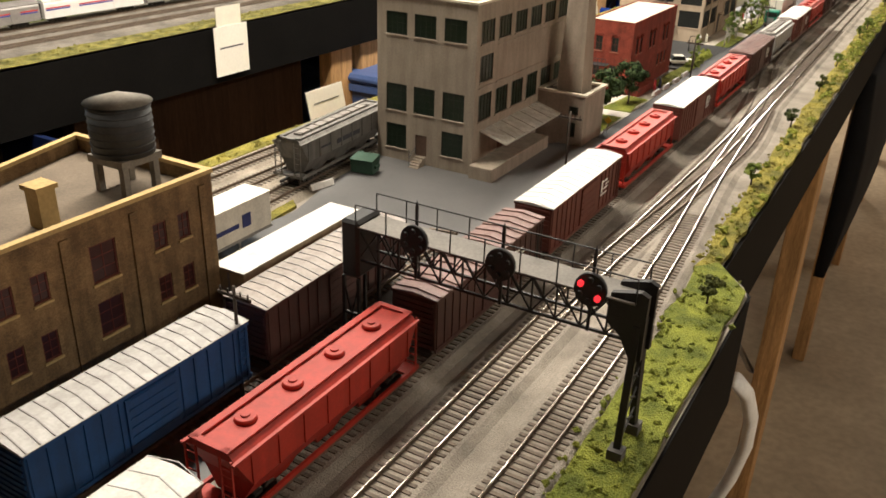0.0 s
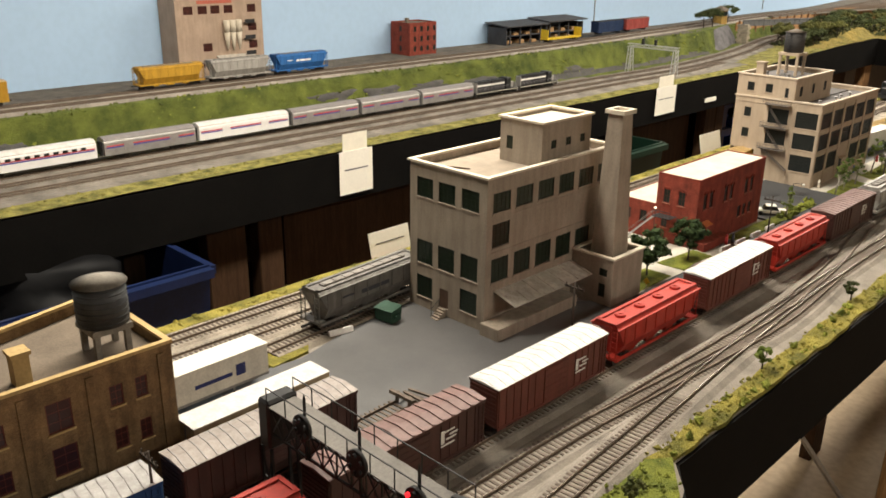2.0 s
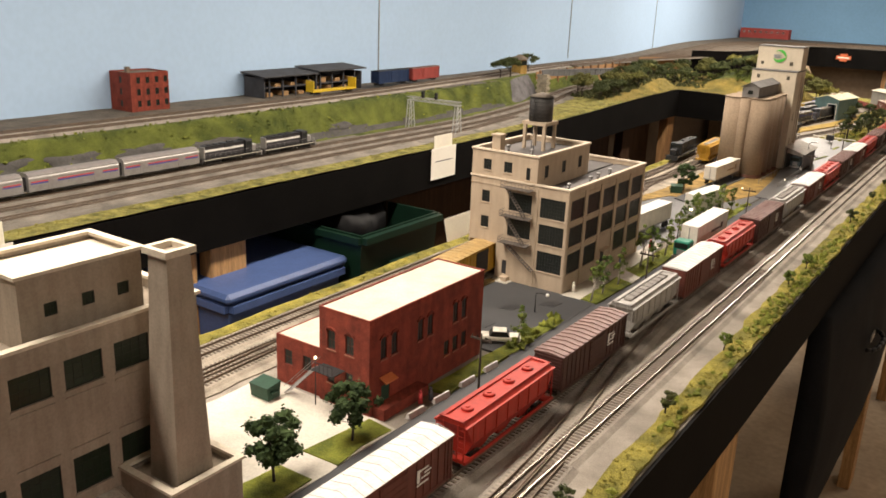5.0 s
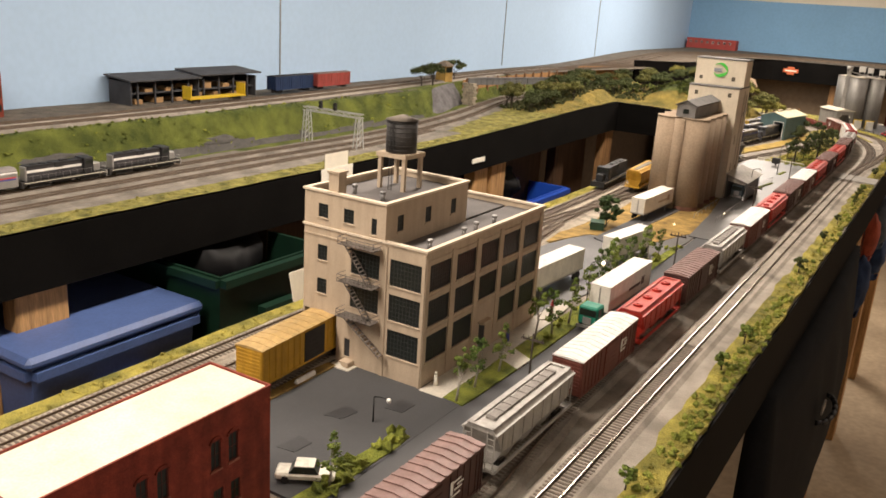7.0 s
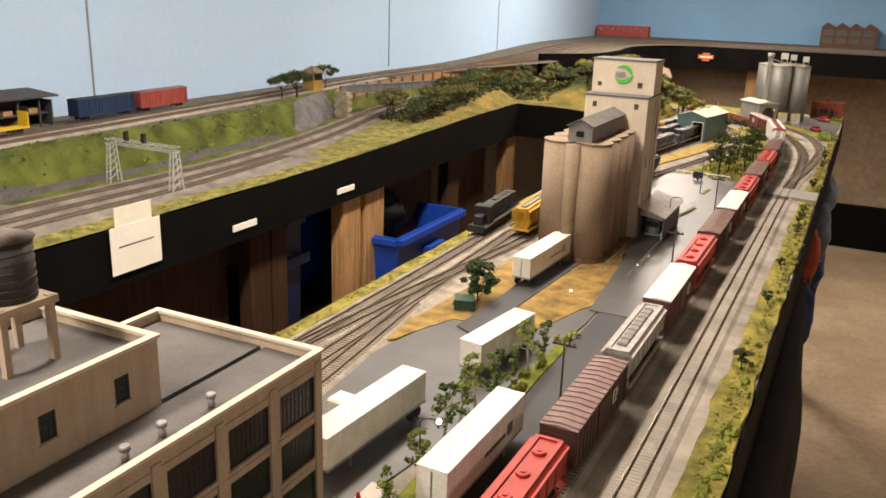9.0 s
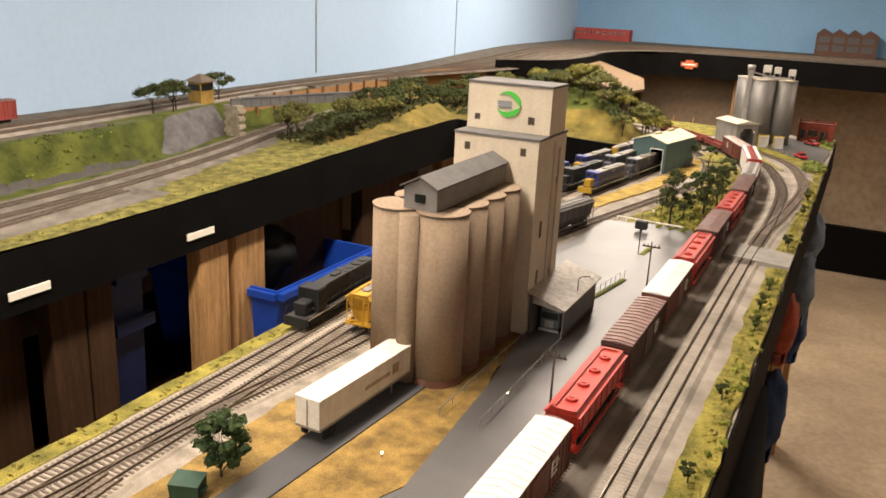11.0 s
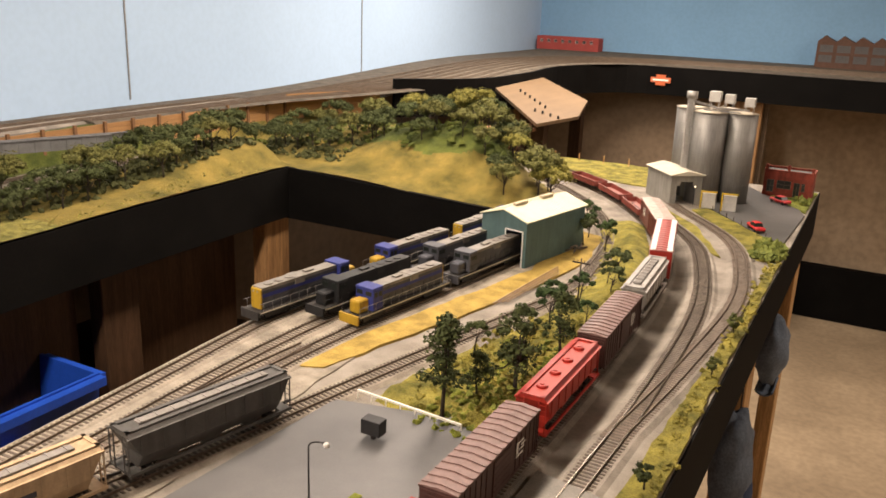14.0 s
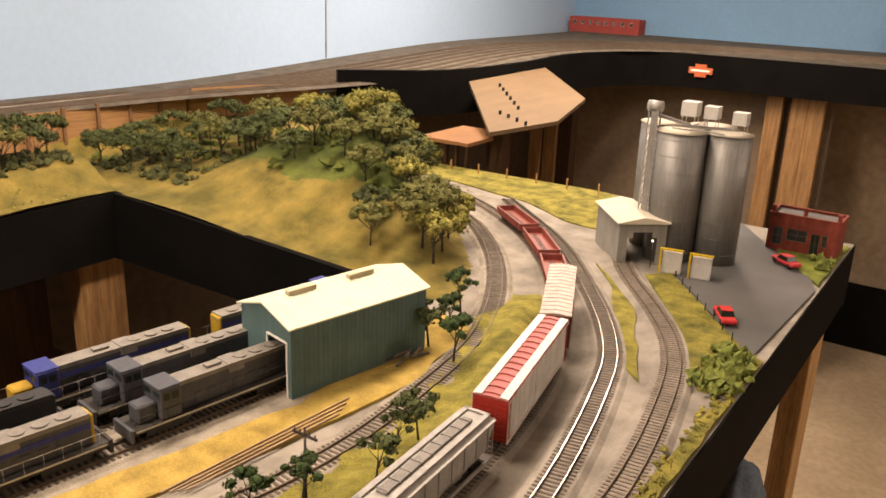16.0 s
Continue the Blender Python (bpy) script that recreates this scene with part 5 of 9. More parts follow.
trims += [("E", "string_course", (0.0, 0.284, -0.0009, 0, z, z + 0.0014)) for z in (0.0655, 0.1065, 0.147)]
trims += [("E", "door_canopy", (0.124, 0.148, -0.008, 0, 0.041, 0.0435)), ("S", "string_course", (0.0, 0.112, -0.001, 0, 0.148, 0.1496))]
trims += [("S", "pilaster", (a, b, -0.0012, 0, 0, 0.155)) for a, b in ((0.112, 0.1175), (0.1645, 0.167))]
for side, nm, e in trims:
    bm = B(); box(bm, *e)
    bm.transform(face(side, *FE))
    apart(nm, bm, FW, factory)
flat_roof(factory, -0.452, FE[1], FE[2], FE[3], 0.151, FROOF)
flat_roof(factory, FE[0], -0.4535, 1.845, FE[3], 0.151, FROOF)
parapet(factory, *FE, 0.158, FCAP, over=0.0016)
TE = (-0.565, -0.452, 1.672, 1.844)
ts = [(0.020, 0.034, 0.170, 0.186), (0.056, 0.070, 0.170, 0.186), (0.094, 0.101, 0.164, 0.182)]
te = [(0.022 + 0.056 * i, 0.034 + 0.056 * i, 0.166, 0.184) for i in range(3)]
shell(factory, *TE, 0.1605, 0.199, {"S": ts, "E": te}, FW, t=0.0022)
bm = B(); box(bm, TE[1] - 0.0022, TE[1], TE[2] + 0.004, TE[3], 0.149, 0.1605)
apart("wall", bm, FW, factory)
windows(factory, "S", TE, ts, 3, 4, FBARS, DARK_GLASS)
windows(factory, "E", TE, te, 3, 4, FBARS, DARK_GLASS)
sills(factory, "S", TE, ts, FW); sills(factory, "E", TE, te, FW)
flat_roof(factory, *TE, 0.192, FROOF)
parapet(factory, *TE, 0.199, FCAP, over=0.0016)
bm = B(); box(bm, -0.533, -0.519, 1.674, 1.688, 0.192, 0.222); box(bm, -0.5345, -0.5175, 1.6725, 1.6895, 0.222, 0.2245)
apart("chimney", bm, FW, factory)
water_tank(factory, -0.512, 1.782, 0.192, 0.017, 0.236, 0.0185, 0.038, mat("black_wood_tank", (0.045, 0.042, 0.04), 0.7, 0.2, 60, 500, 0.2), mat("dusty_cone_roof", (0.2, 0.17, 0.14), 0.9, 0.15, 60, 500, 0.2), FW)
for vx, vy, vz in ((-0.530, 1.718, 0.192), (-0.486, 1.712, 0.192), (-0.418, 1.708, 0.151), (-0.416, 1.778, 0.151), (-0.418, 1.81, 0.151), (-0.418, 1.855, 0.151)):
    bm = B(); cyl(bm, (vx, vy, vz), (vx, vy, vz + 0.008), 0.0026, 0.0026, 12); cyl(bm, (vx, vy, vz + 0.008), (vx, vy, vz + 0.011), 0.0036, 0.0030, 12)
    apart("roof_vent", bm, STEEL, factory)
FIRE = mat("grey_brown_fire_escape", (0.13, 0.11, 0.095), 0.7, 0.15, 60, 400, 0.1)
for bz in (0.150, 0.107, 0.066):
    bm = B()
    x0, x1, y0, y1 = -0.503, -0.455, 1.655, 1.6708
    box(bm, x0, x1, y0, y1, bz, bz + 0.0008)
    for rz in (0.004, 0.009):
        beam(bm, (x0, y0, bz + rz), (x1, y0, bz + rz), 0.0006)
        beam(bm, (x0, y0, bz + rz), (x0, y1, bz + rz), 0.0006)
        beam(bm, (x1, y0, bz + rz), (x1, y1, bz + rz), 0.0006)
    for k in range(9):
        xx = x0 + (x1 - x0) * k / 8
        beam(bm, (xx, y0, bz), (xx, y0, bz + 0.009), 0.0005)
    apart("balcony", bm, FIRE, factory)
for z0, z1 in ((0.150, 0.107), (0.107, 0.066), (0.066, 0.030)):
    bm = B()
    for yy in (1.658, 1.666):
        beam(bm, (-0.496, yy, z0), (-0.462 + (0.018 if z1 < 0.05 else 0), yy, z1), 0.0009)
    for k in range(12):
        t = (k + 0.5) / 12
        cbox(bm, -0.496 + (0.034 + (0.018 if z1 < 0.05 else 0)) * t, 1.662, z0 + (z1 - z0) * t, 0.0026, 0.008, 0.0005)
    apart("escape_stair", bm, FIRE, factory)
for i in range(4):
    bm = B(); box(bm, -0.5005 + 0.003 * i, -0.494 + 0.006, 1.660, 1.6715, 0.0105 - 0.0026 * (i + 1), 0.0105 - 0.0026 * i)
    apart("step", bm, FW, factory)
bm = B(); box(bm, -0.512, -0.483, 1.655, 1.6715, 0.0, 0.0042)
apart("entrance_slab", bm, CONCRETE, factory)

# grain elevator
SILO = mat("weathered_concrete_silo", (0.255, 0.188, 0.127), 0.95, 0.14, 9, 300, 0.15, stain=0.06)
HEAD = mat("cream_headhouse_wall", (0.56, 0.49, 0.38), 0.9, 0.07, 20, 300, 0.12, stain=0.04)
GREY_ROOF = mat("dark_grey_metal_roof", (0.115, 0.11, 0.105), 0.8, 0.15, 40, 400, 0.15)
LOGO_GREEN = mat("green_paint", (0.06, 0.42, 0.05), 0.6, 0.08)
elev = thing("grain_elevator", "concrete grain elevator with cream headhouse and silo block", "building", pose(-0.45, 2.9, 0))
for i in range(4):
    for xx in (-0.488, -0.434):
        bm = B(); cyl(bm, (xx, 2.780 + 0.0490 * i, 0), (xx, 2.780 + 0.0490 * i, 0.2), 0.0290, 0.0290, 40); cyl(bm, (xx, 2.780 + 0.0490 * i, 0.2), (xx, 2.780 + 0.0490 * i, 0.2015), 0.0300, 0.0300, 40)
        apart("silo", bm, SILO, elev)
bm = B(); cyl(bm, (-0.461, 2.804, 0), (-0.461, 2.804, 0.199), 0.016, 0.016, 24); cyl(bm, (-0.461, 2.757, 0), (-0.461, 2.757, 0.1985), 0.012, 0.012, 24)
apart("interstice_bin", bm, SILO, elev)
for i in range(4):
    for xx in (-0.488, -0.434):
        bm = B(); cyl(bm, (xx, 2.780 + 0.0490 * i, 0), (xx, 2.780 + 0.0490 * i, 0.012), 0.0296, 0.0296, 40, cap=False)
        apart("silo_footing", bm, mat("rusty_base_stain", (0.16, 0.075, 0.05), 0.9, 0.2), elev)
bm = B(); extrude_profile(bm, ((-0.474, 0.2017), (-0.434, 0.2017), (-0.434, 0.226), (-0.454, 0.236), (-0.474, 0.226)), 2.764, 2.953)
apart("gallery", bm, mat("grey_gallery_siding", (0.20, 0.19, 0.18), 0.8, 0.12, 40, 400, 0.1), elev)
bm = B(); extrude_profile(bm, ((-0.477, 0.2255), (-0.454, 0.2372), (-0.431, 0.2255), (-0.431, 0.2275), (-0.454, 0.2392), (-0.477, 0.2275)), 2.760, 2.953)
apart("gallery_roof", bm, GREY_ROOF, elev)
bm = B(); box(bm, -0.460, -0.448, 2.7625, 2.7642, 0.210, 0.219)
apart("gallery_window", bm, DARK_GLASS, elev)
HE = (-0.508, -0.394, 2.955, 3.060)
hh = [(0.014, 0.022, 0.236, 0.246), (0.090, 0.098, 0.236, 0.246)]
hee = [(0.026, 0.034, 0.062, 0.084), (0.026, 0.034, 0.128, 0.150), (0.075, 0.083, 0.062, 0.074), (0.075, 0.083, 0.19, 0.20)]
shell(elev, *HE, 0, 0.256, {"S": hh, "E": hee}, HEAD, t=0.002)
UE = (-0.508, -0.394, 2.990, 3.048)
uh = [(0.010, 0.018, 0.270, 0.278), (0.084, 0.093, 0.270, 0.280)]
shell(elev, *UE, 0.2592, 0.317, {"S": uh}, HEAD, t=0.002)
HB = mat("dull_window_tan", (0.12, 0.10, 0.07), 0.5, 0.15)
for side, ext, hl in (("S", HE, hh), ("E", HE, hee), ("S", UE, uh)):
    windows(elev, side, ext, hl, 2, 3, HB, glass_mat("dusty_pane", (0.07, 0.06, 0.045), 0.3))
bm = B(); box(bm, HE[0] - 0.001, HE[1] + 0.001, HE[2] - 0.001, HE[3] + 0.001, 0.256, 0.259)
apart("roof", bm, GREY_ROOF, elev)
bm = B(); box(bm, UE[0] - 0.001, UE[1] + 0.001, UE[2] - 0.001, UE[3] + 0.001, 0.317, 0.320)
apart("roof", bm, GREY_ROOF, elev)
def emblem_shape(inner):
    """A round badge cut by a pointed eye: two green blades, thick at the far side."""
    bm = B()
    n = 20
    rim = [(0.0165 * math.cos(g), 0.0165 * math.sin(g)) for g in (radians(150 - 150 * k / n) for k in range(n + 1))]
    eye = [(-0.0143 + 0.0306 * k / n, 0.0082 * (1 - k / n) ** 2 + inner * math.sin(math.pi * (k / n) ** 0.85)) for k in range(n + 1)]
    front = [[bm.verts.new((x, y, z)) for x, z in c] for c in (rim, eye) for y in (0, 0.0012)]
    for f0, f1 in ((front[0], front[2]), (front[3], front[1])):
        for i in range(n):
            bm.faces.new((f0[i], f0[i + 1], f1[i + 1], f1[i]))
    for f0, f1 in ((front[0], front[1]), (front[2], front[3])):
        for i in range(n):
            bm.faces.new((f0[i], f0[i + 1], f1[i + 1], f1[i]))
    return bm


for flip, inner in ((1, 0.0088), (-1, 0.0075)):
    bm = emblem_shape(inner)
    bm.transform(Matrix.Translation((-0.451, 2.9882, 0.2935)) @ Matrix.Rotation(radians(8), 4, "Y") @ Matrix.Diagonal((1, 1, flip, 1)))
    apart("emblem_blade", bm, LOGO_GREEN, elev, "green painted half of a round emblem")
for k in range(3):
    bm = B(); box(bm, -0.466, -0.4475, 2.9880, 2.9889, 0.2893 + 0.0031 * k, 0.2914 + 0.0031 * k)
    apart("emblem_bar", bm, mat("slate_paint", (0.25, 0.27, 0.30), 0.7, 0.1), elev)
bm = B()
for yy in (3.012, 3.016):
    box(bm, -0.3938, -0.3932, yy, yy + 0.0005, 0.03, 0.25)
for k in range(60):
    box(bm, -0.3936, -0.3933, 3.012, 3.0165, 0.03 + 0.0037 * k, 0.0304 + 0.0037 * k)
cyl(bm, (-0.3915, 3.03, 0.02), (-0.3915, 3.03, 0.24), 0.0012)
apart("ladder", bm, mat("pale_metal_ladder", (0.5, 0.44, 0.36), 0.6, 0.1), elev)
SHED = mat("grey_tin_shed_roof", (0.48, 0.45, 0.40), 0.55, 0.15, 50, 400, 0.1, metal=0.2, stain=0.2)
SHEDW = mat("dark_grey_corrugated_wall", (0.115, 0.11, 0.105), 0.7, 0.12, 40, 400, 0.1)
shed = thing("truck_shed", "open drive-through truck shed with grey tin roof", "shed", pose(-0.37, 3.03, 0))
for x in (-0.3905, -0.346):
    bm = B(); box(bm, x - 0.0012, x + 0.0012, 2.962, 3.10, 0, 0.049 if x > -0.36 else 0.062)
    apart("side_wall", bm, SHEDW, shed)
bm = B()
extrude_profile(bm, ((-0.395, 0.0625), (-0.341, 0.0465), (-0.341, 0.0480), (-0.395, 0.0640)), 2.952, 3.112)
apart("roof", bm, SHED, shed)
bm = B(); extrude_profile(bm, ((-0.389, 0.046), (-0.348, 0.040), (-0.348, 0.0480), (-0.389, 0.0600)), 2.963, 2.965)
apart("gable", bm, SHED, shed)
bm = B()
for x in (-0.388, -0.342):
    for k in range(9):
        cbox(bm, x, 2.70 + 0.03 * k, 0.009, 0.0009, 0.0009, 0.010)
    beam(bm, (x, 2.70, 0.0135), (x, 2.95, 0.0135), 0.0009)
apart("guard_rail", bm, STEEL, shed)

# blue-grey engine house, turned towards the curve
ENGW = mat("teal_metal_siding", (0.09, 0.155, 0.155), 0.6, 0.1, 40, 500, 0.1, stain=0.12)
ENGR = mat("cream_green_metal_roof", (0.62, 0.61, 0.44), 0.6, 0.06, 30, 400, 0.05)
eng = thing("engine_house", "teal metal engine house with a pale ridged roof", "building", pose(-0.482, 4.155, 0, 0, 0, -11.5) @ Matrix.Diagonal((0.88, 1, 1, 1)))
bm = B(); wallgrid(bm, -0.104, 0.0, 0, 0.080, [(-0.046, -0.008, 0, 0.062)], 0.002, Matrix.Identity(4))
part("front_wall", bm, ENGW, eng)
bm = B(); extrude_profile(bm, ((-0.104, 0.080), (0, 0.080), (-0.052, 0.094)), 0.0, 0.002)
part("gable", bm, ENGW, eng)
for x in (-0.103, -0.001):
    bm = B(); box(bm, x - 0.001, x + 0.001, 0.002, 0.185, 0, 0.080)
    part("side_wall", bm, ENGW, eng)
    for k in range(30):
        bm = B(); box(bm, x - 0.0014, x + 0.0014, 0.004 + k * 0.006, 0.0055 + k * 0.006, 0, 0.0795)
        part("siding_rib", bm, ENGW, eng)
bm = B(); box(bm, -0.102, -0.002, 0.183, 0.185, 0, 0.080)
part("rear_wall", bm, ENGW, eng)
bm = B(); extrude_profile(bm, ((-0.108, 0.0795), (-0.052, 0.0945), (0.004, 0.0795), (0.004, 0.0812), (-0.052, 0.0965), (-0.108, 0.0812)), -0.004, 0.189)
part("roof", bm, ENGR, eng)
for k in range(24):
    yy = 0.0 + k * 0.008
    bm = B()
    beam(bm, (-0.107, yy, 0.0814), (-0.052, yy, 0.0966), 0.0006)
    beam(bm, (-0.052, yy, 0.0966), (0.003, yy, 0.0814), 0.0006)
    part("roof_rib", bm, ENGR, eng)
for yy in (0.03, 0.11):
    bm = B(); cbox(bm, -0.052, yy + 0.015, 0.0985, 0.008, 0.035, 0.005)
    part("roof_vent", bm, mat("tan_vent", (0.5, 0.42, 0.28), 0.7, 0.1), eng)
bm = B(); 
for a in (-0.0475, -0.0075):
    box(bm, a - 0.001, a + 0.001, -0.0012, 0.0, 0, 0.063)
box(bm, -0.0475, -0.0075, -0.0012, 0.0, 0.062, 0.064)
part("door_frame", bm, WHITE, eng)

# steel silos and unloading shed
STEEL_SILO = mat("galvanised_silo_steel", (0.205, 0.195, 0.18), 0.5, 0.16, 40, 400, 0.05, metal=0.3, stretch=(1, 1, 0.1))
silos = thing("silo_group", "galvanised cement silos with roof machinery and leg tower", "silo", pose(-0.31, 4.87, 0))
for cx, cy, r in ((-0.345, 4.868, 0.038), (-0.280, 4.895, 0.033), (-0.398, 4.93, 0.036), (-0.325, 4.95, 0.036)):
    bm = B(); cyl(bm, (cx, cy, 0), (cx, cy, 0.205), r, r, 40)
    apart("silo", bm, STEEL_SILO, silos)
    for k in range(8):
        bm = B(); cyl(bm, (cx, cy, 0.025 * k + 0.02), (cx, cy, 0.025 * k + 0.0206), r + 0.0004, r + 0.0004, 40)
        apart("band", bm, STEEL_SILO, silos)
    bm = B(); cyl(bm, (cx, cy, 0.2052), (cx, cy, 0.208), r + 0.002, r * 0.4, 40)
    apart("silo_top", bm, CAP, silos)
TOWER_STEEL = mat("pale_tower_steel", (0.36, 0.345, 0.32), 0.5, 0.12, 50, 400, 0.1, metal=0.3)
for tx in (-0.394, -0.380):
    for ty in (4.845, 4.859):
        bm = B(); beam(bm, (tx, ty, 0.055), (tx, ty, 0.236), 0.0018)
        apart("tower_leg", bm, TOWER_STEEL, silos)
bm = B(); box(bm, -0.391, -0.383, 4.848, 4.856, 0.055, 0.236)
apart("elevator_casing", bm, TOWER_STEEL, silos)
for k in range(14):
    z0 = 0.058 + 0.0125 * k
    bm = B()
    for ty in (4.845, 4.859):
        beam(bm, (-0.394, ty, z0), (-0.380, ty, z0 + 0.0125), 0.0011)
    for tx in (-0.394, -0.380):
        beam(bm, (tx, 4.845, z0), (tx, 4.859, z0 + 0.0125), 0.0011)
    apart("tower_brace", bm, TOWER_STEEL, silos)
bm = B(); cyl(bm, (-0.398, 4.852, 0.240), (-0.376, 4.852, 0.240), 0.0085, 0.0085, 18)
apart("elevator_head", bm, TOWER_STEEL, silos)
bm = B()
for k in range(9):
    yy = 4.835 + 0.009 * k
    beam(bm, (-0.322, yy, 0.2085), (-0.322, yy, 0.220), 0.0008)
beam(bm, (-0.322, 4.835, 0.220), (-0.322, 4.907, 0.220), 0.0008)
beam(bm, (-0.36, 4.842, 0.214), (-0.27, 4.870, 0.214), 0.0009)
apart("roof_railing", bm, TOWER_STEEL, silos)
for cx, cy, cz, s in ((-0.342, 4.885, 0.238, 0.024), (-0.312, 4.897, 0.234, 0.021), (-0.268, 4.895, 0.230, 0.021)):
    bm = B(); cbox(bm, cx, cy, cz, s, s, s * 0.9)
    for a in (-1, 1):
        for b in (-1, 1):
            beam(bm, (cx + a * s * 0.4, cy + b * s * 0.4, 0.2062), (cx + a * s * 0.4, cy + b * s * 0.4, cz), 0.0010)
    apart("dust_collector", bm, mat("pale_grey_machine", (0.55, 0.53, 0.49), 0.5, 0.1), silos)
bm = B(); beam(bm, (-0.386, 4.85, 0.228), (-0.335, 4.868, 0.215), 0.005); beam(bm, (-0.335, 4.868, 0.214), (-0.268, 4.895, 0.212), 0.004); beam(bm, (-0.36, 4.86, 0.209), (-0.28, 4.86, 0.209), 0.002)
apart("conveyor", bm, STEEL, silos)
ushed = thing("unloading_shed", "grey unloading shed with chamfered doorway and white roof", "shed", pose(-0.394, 4.776, 0, 0, 0, 40) @ Matrix.Diagonal((1.18, 1.1, 1.12, 1)))
bm = B(); wallgrid(bm, 0.0, 0.064, 0, 0.060, [(0.012, 0.052, 0, 0.040), (0.019, 0.045, 0.040, 0.048)], 0.002, Matrix.Identity(4))
part("front_wall", bm, mat("pale_grey_concrete_shed", (0.27, 0.255, 0.225), 0.85, 0.1, 30, 400, 0.1, stain=0.15), ushed)
for x in (0.001, 0.063):
    bm = B(); box(bm, x - 0.001, x + 0.001, 0.002, 0.11, 0, 0.060)
    part("side_wall", bm, MATS["pale_grey_concrete_shed"], ushed)
bm = B(); extrude_profile(bm, ((-0.004, 0.0605), (0.068, 0.0605), (0.068, 0.062), (0.032, 0.070), (-0.004, 0.062)), -0.004, 0.114)
part("roof", bm, PALE_ROOF, ushed)
for cx, cy in ((-0.312, 4.792), (-0.268, 4.795)):
    th = thing("loading_hopper", "grey loading bin with a yellow pipe guard", "loading bin", pose(cx, cy, 0.0036, 0, 0, 12), "loading bins")
    bm = B(); box(bm, -0.014, 0.014, -0.007, 0.007, 0, 0.034)
    part("bin", bm, MATS["pale_grey_machine"], th, bevel=0.0006)
    bm = B(); beam(bm, (-0.017, -0.009, 0), (-0.017, -0.009, 0.038), 0.003); beam(bm, (-0.0185, -0.009, 0.038), (0.016, -0.009, 0.038), 0.003)
    part("pipe_guard", bm, mat("yellow_paint", (0.62, 0.42, 0.02), 0.5, 0.1), th)
# small brick office
OE = (-0.232, -0.122, 5.025, 5.085)
office = thing("brick_office", "small red brick office with dark windows and flat roof", "building", pose(-0.17, 5.05, 0))
oh = [(0.008, 0.024, 0.012, 0.042), (0.030, 0.062, 0.022, 0.042), (0.068, 0.082, 0.004, 0.040), (0.085, 0.093, 0.020, 0.040)]
shell(office, *OE, 0.0, 0.064, {"S": oh}, RB)
windows(office, "S", OE, oh, 2, 2, MATS["dull_window_tan"], DARK_GLASS)
flat_roof(office, *OE, 0.061, FROOF)
parapet(office, *OE, 0.064, RB, w=0.003, h=0.002)
for cx, cy in ((OE[0] + 0.004, OE[2] + 0.004), (OE[1] - 0.004, OE[2] + 0.004), (-0.18, 5.04)):
    bm = B(); box(bm, cx - 0.003, cx + 0.003, cy - 0.003, cy + 0.003, 0.061, 0.077)
    apart("chimney", bm, RB, office)

# rear scene buildings
rear_mill = thing("rear_mill", "tan mill flat with red windows against the backdrop", "building", pose(-1.83, 1.28, UP_Z))
KE = (-1.866, -1.782, 1.155, 1.405)
ke = [(u, u + 0.026, z, z + 0.020) for z, us in ((0.252, (0.022, 0.062, 0.098, 0.136, 0.205)), (0.205, (0.205,)), (0.160, (0.205, 0.07))) for u in us] + [(0.06, 0.072, 0.12, 0.132)]
shell(rear_mill, *KE, UP_Z, 0.292, {"E": ke}, mat("pinkish_tan_mill", (0.42, 0.31, 0.23), 0.9, 0.1, 30, 400, 0.1, stain=0.12), sides="SEN")
windows(rear_mill, "E", KE, ke, 2, 2, REDFRAME, RED_GLASS)
flat_roof(rear_mill, *KE, 0.288, MILL_ROOF)
for k in range(3):
    bm = B()
    cyl(bm, (-1.772, 1.29 + 0.018 * k, 0.205), (-1.772, 1.29 + 0.018 * k, 0.235), 0.008, 0.008, 12)
    cyl(bm, (-1.772, 1.29 + 0.018 * k, 0.16), (-1.772, 1.29 + 0.018 * k, 0.205), 0.002, 0.008, 12)
    apart("dust_cyclone", bm, CAP, rear_mill)
bm = B(); v = box(bm, -1.782, -1.735, 1.26, 1.37, 0.145, 0.148)
for q in v:
    q.co.z -= (q.co.x + 1.782) * 0.4
apart("canopy", bm, CANOPY, rear_mill)
bm = B()
for z in (0.225, 0.185, 0.145):
    box(bm, -1.782, -1.772, 1.345, 1.375, z, z + 0.001); box(bm, -1.773, -1.772, 1.345, 1.375, z + 0.001, z + 0.010)
apart("balcony", bm, BLACK, rear_mill)
bm = B(); box(bm, -1.7815, -1.7810, 1.215, 1.315, 0.277, 0.285)
apart("lettering_bar", bm, mat("faded_red_paint", (0.45, 0.12, 0.08), 0.8, 0.1), rear_mill)
rear_brick = thing("rear_brick_building", "three-storey red brick building against the backdrop", "building", pose(-1.83, 1.99, UP_Z))
QE = (-1.862, -1.775, 1.935, 2.052)
qe = [(0.018 + 0.028 * i, 0.029 + 0.028 * i, UP_Z + 0.012 + 0.030 * j, UP_Z + 0.028 + 0.030 * j) for i in range(4) for j in range(3)]
qs = [(0.04, 0.05, UP_Z + 0.012 + 0.030 * j, UP_Z + 0.028 + 0.030 * j) for j in range(3)]
shell(rear_brick, *QE, UP_Z - 0.004, 0.194, {"E": qe, "S": qs}, RB)
windows(rear_brick, "E", QE, qe, 2, 2, FRAME_BLK, DARK_GLASS); windows(rear_brick, "S", QE, qs, 2, 2, FRAME_BLK, DARK_GLASS)
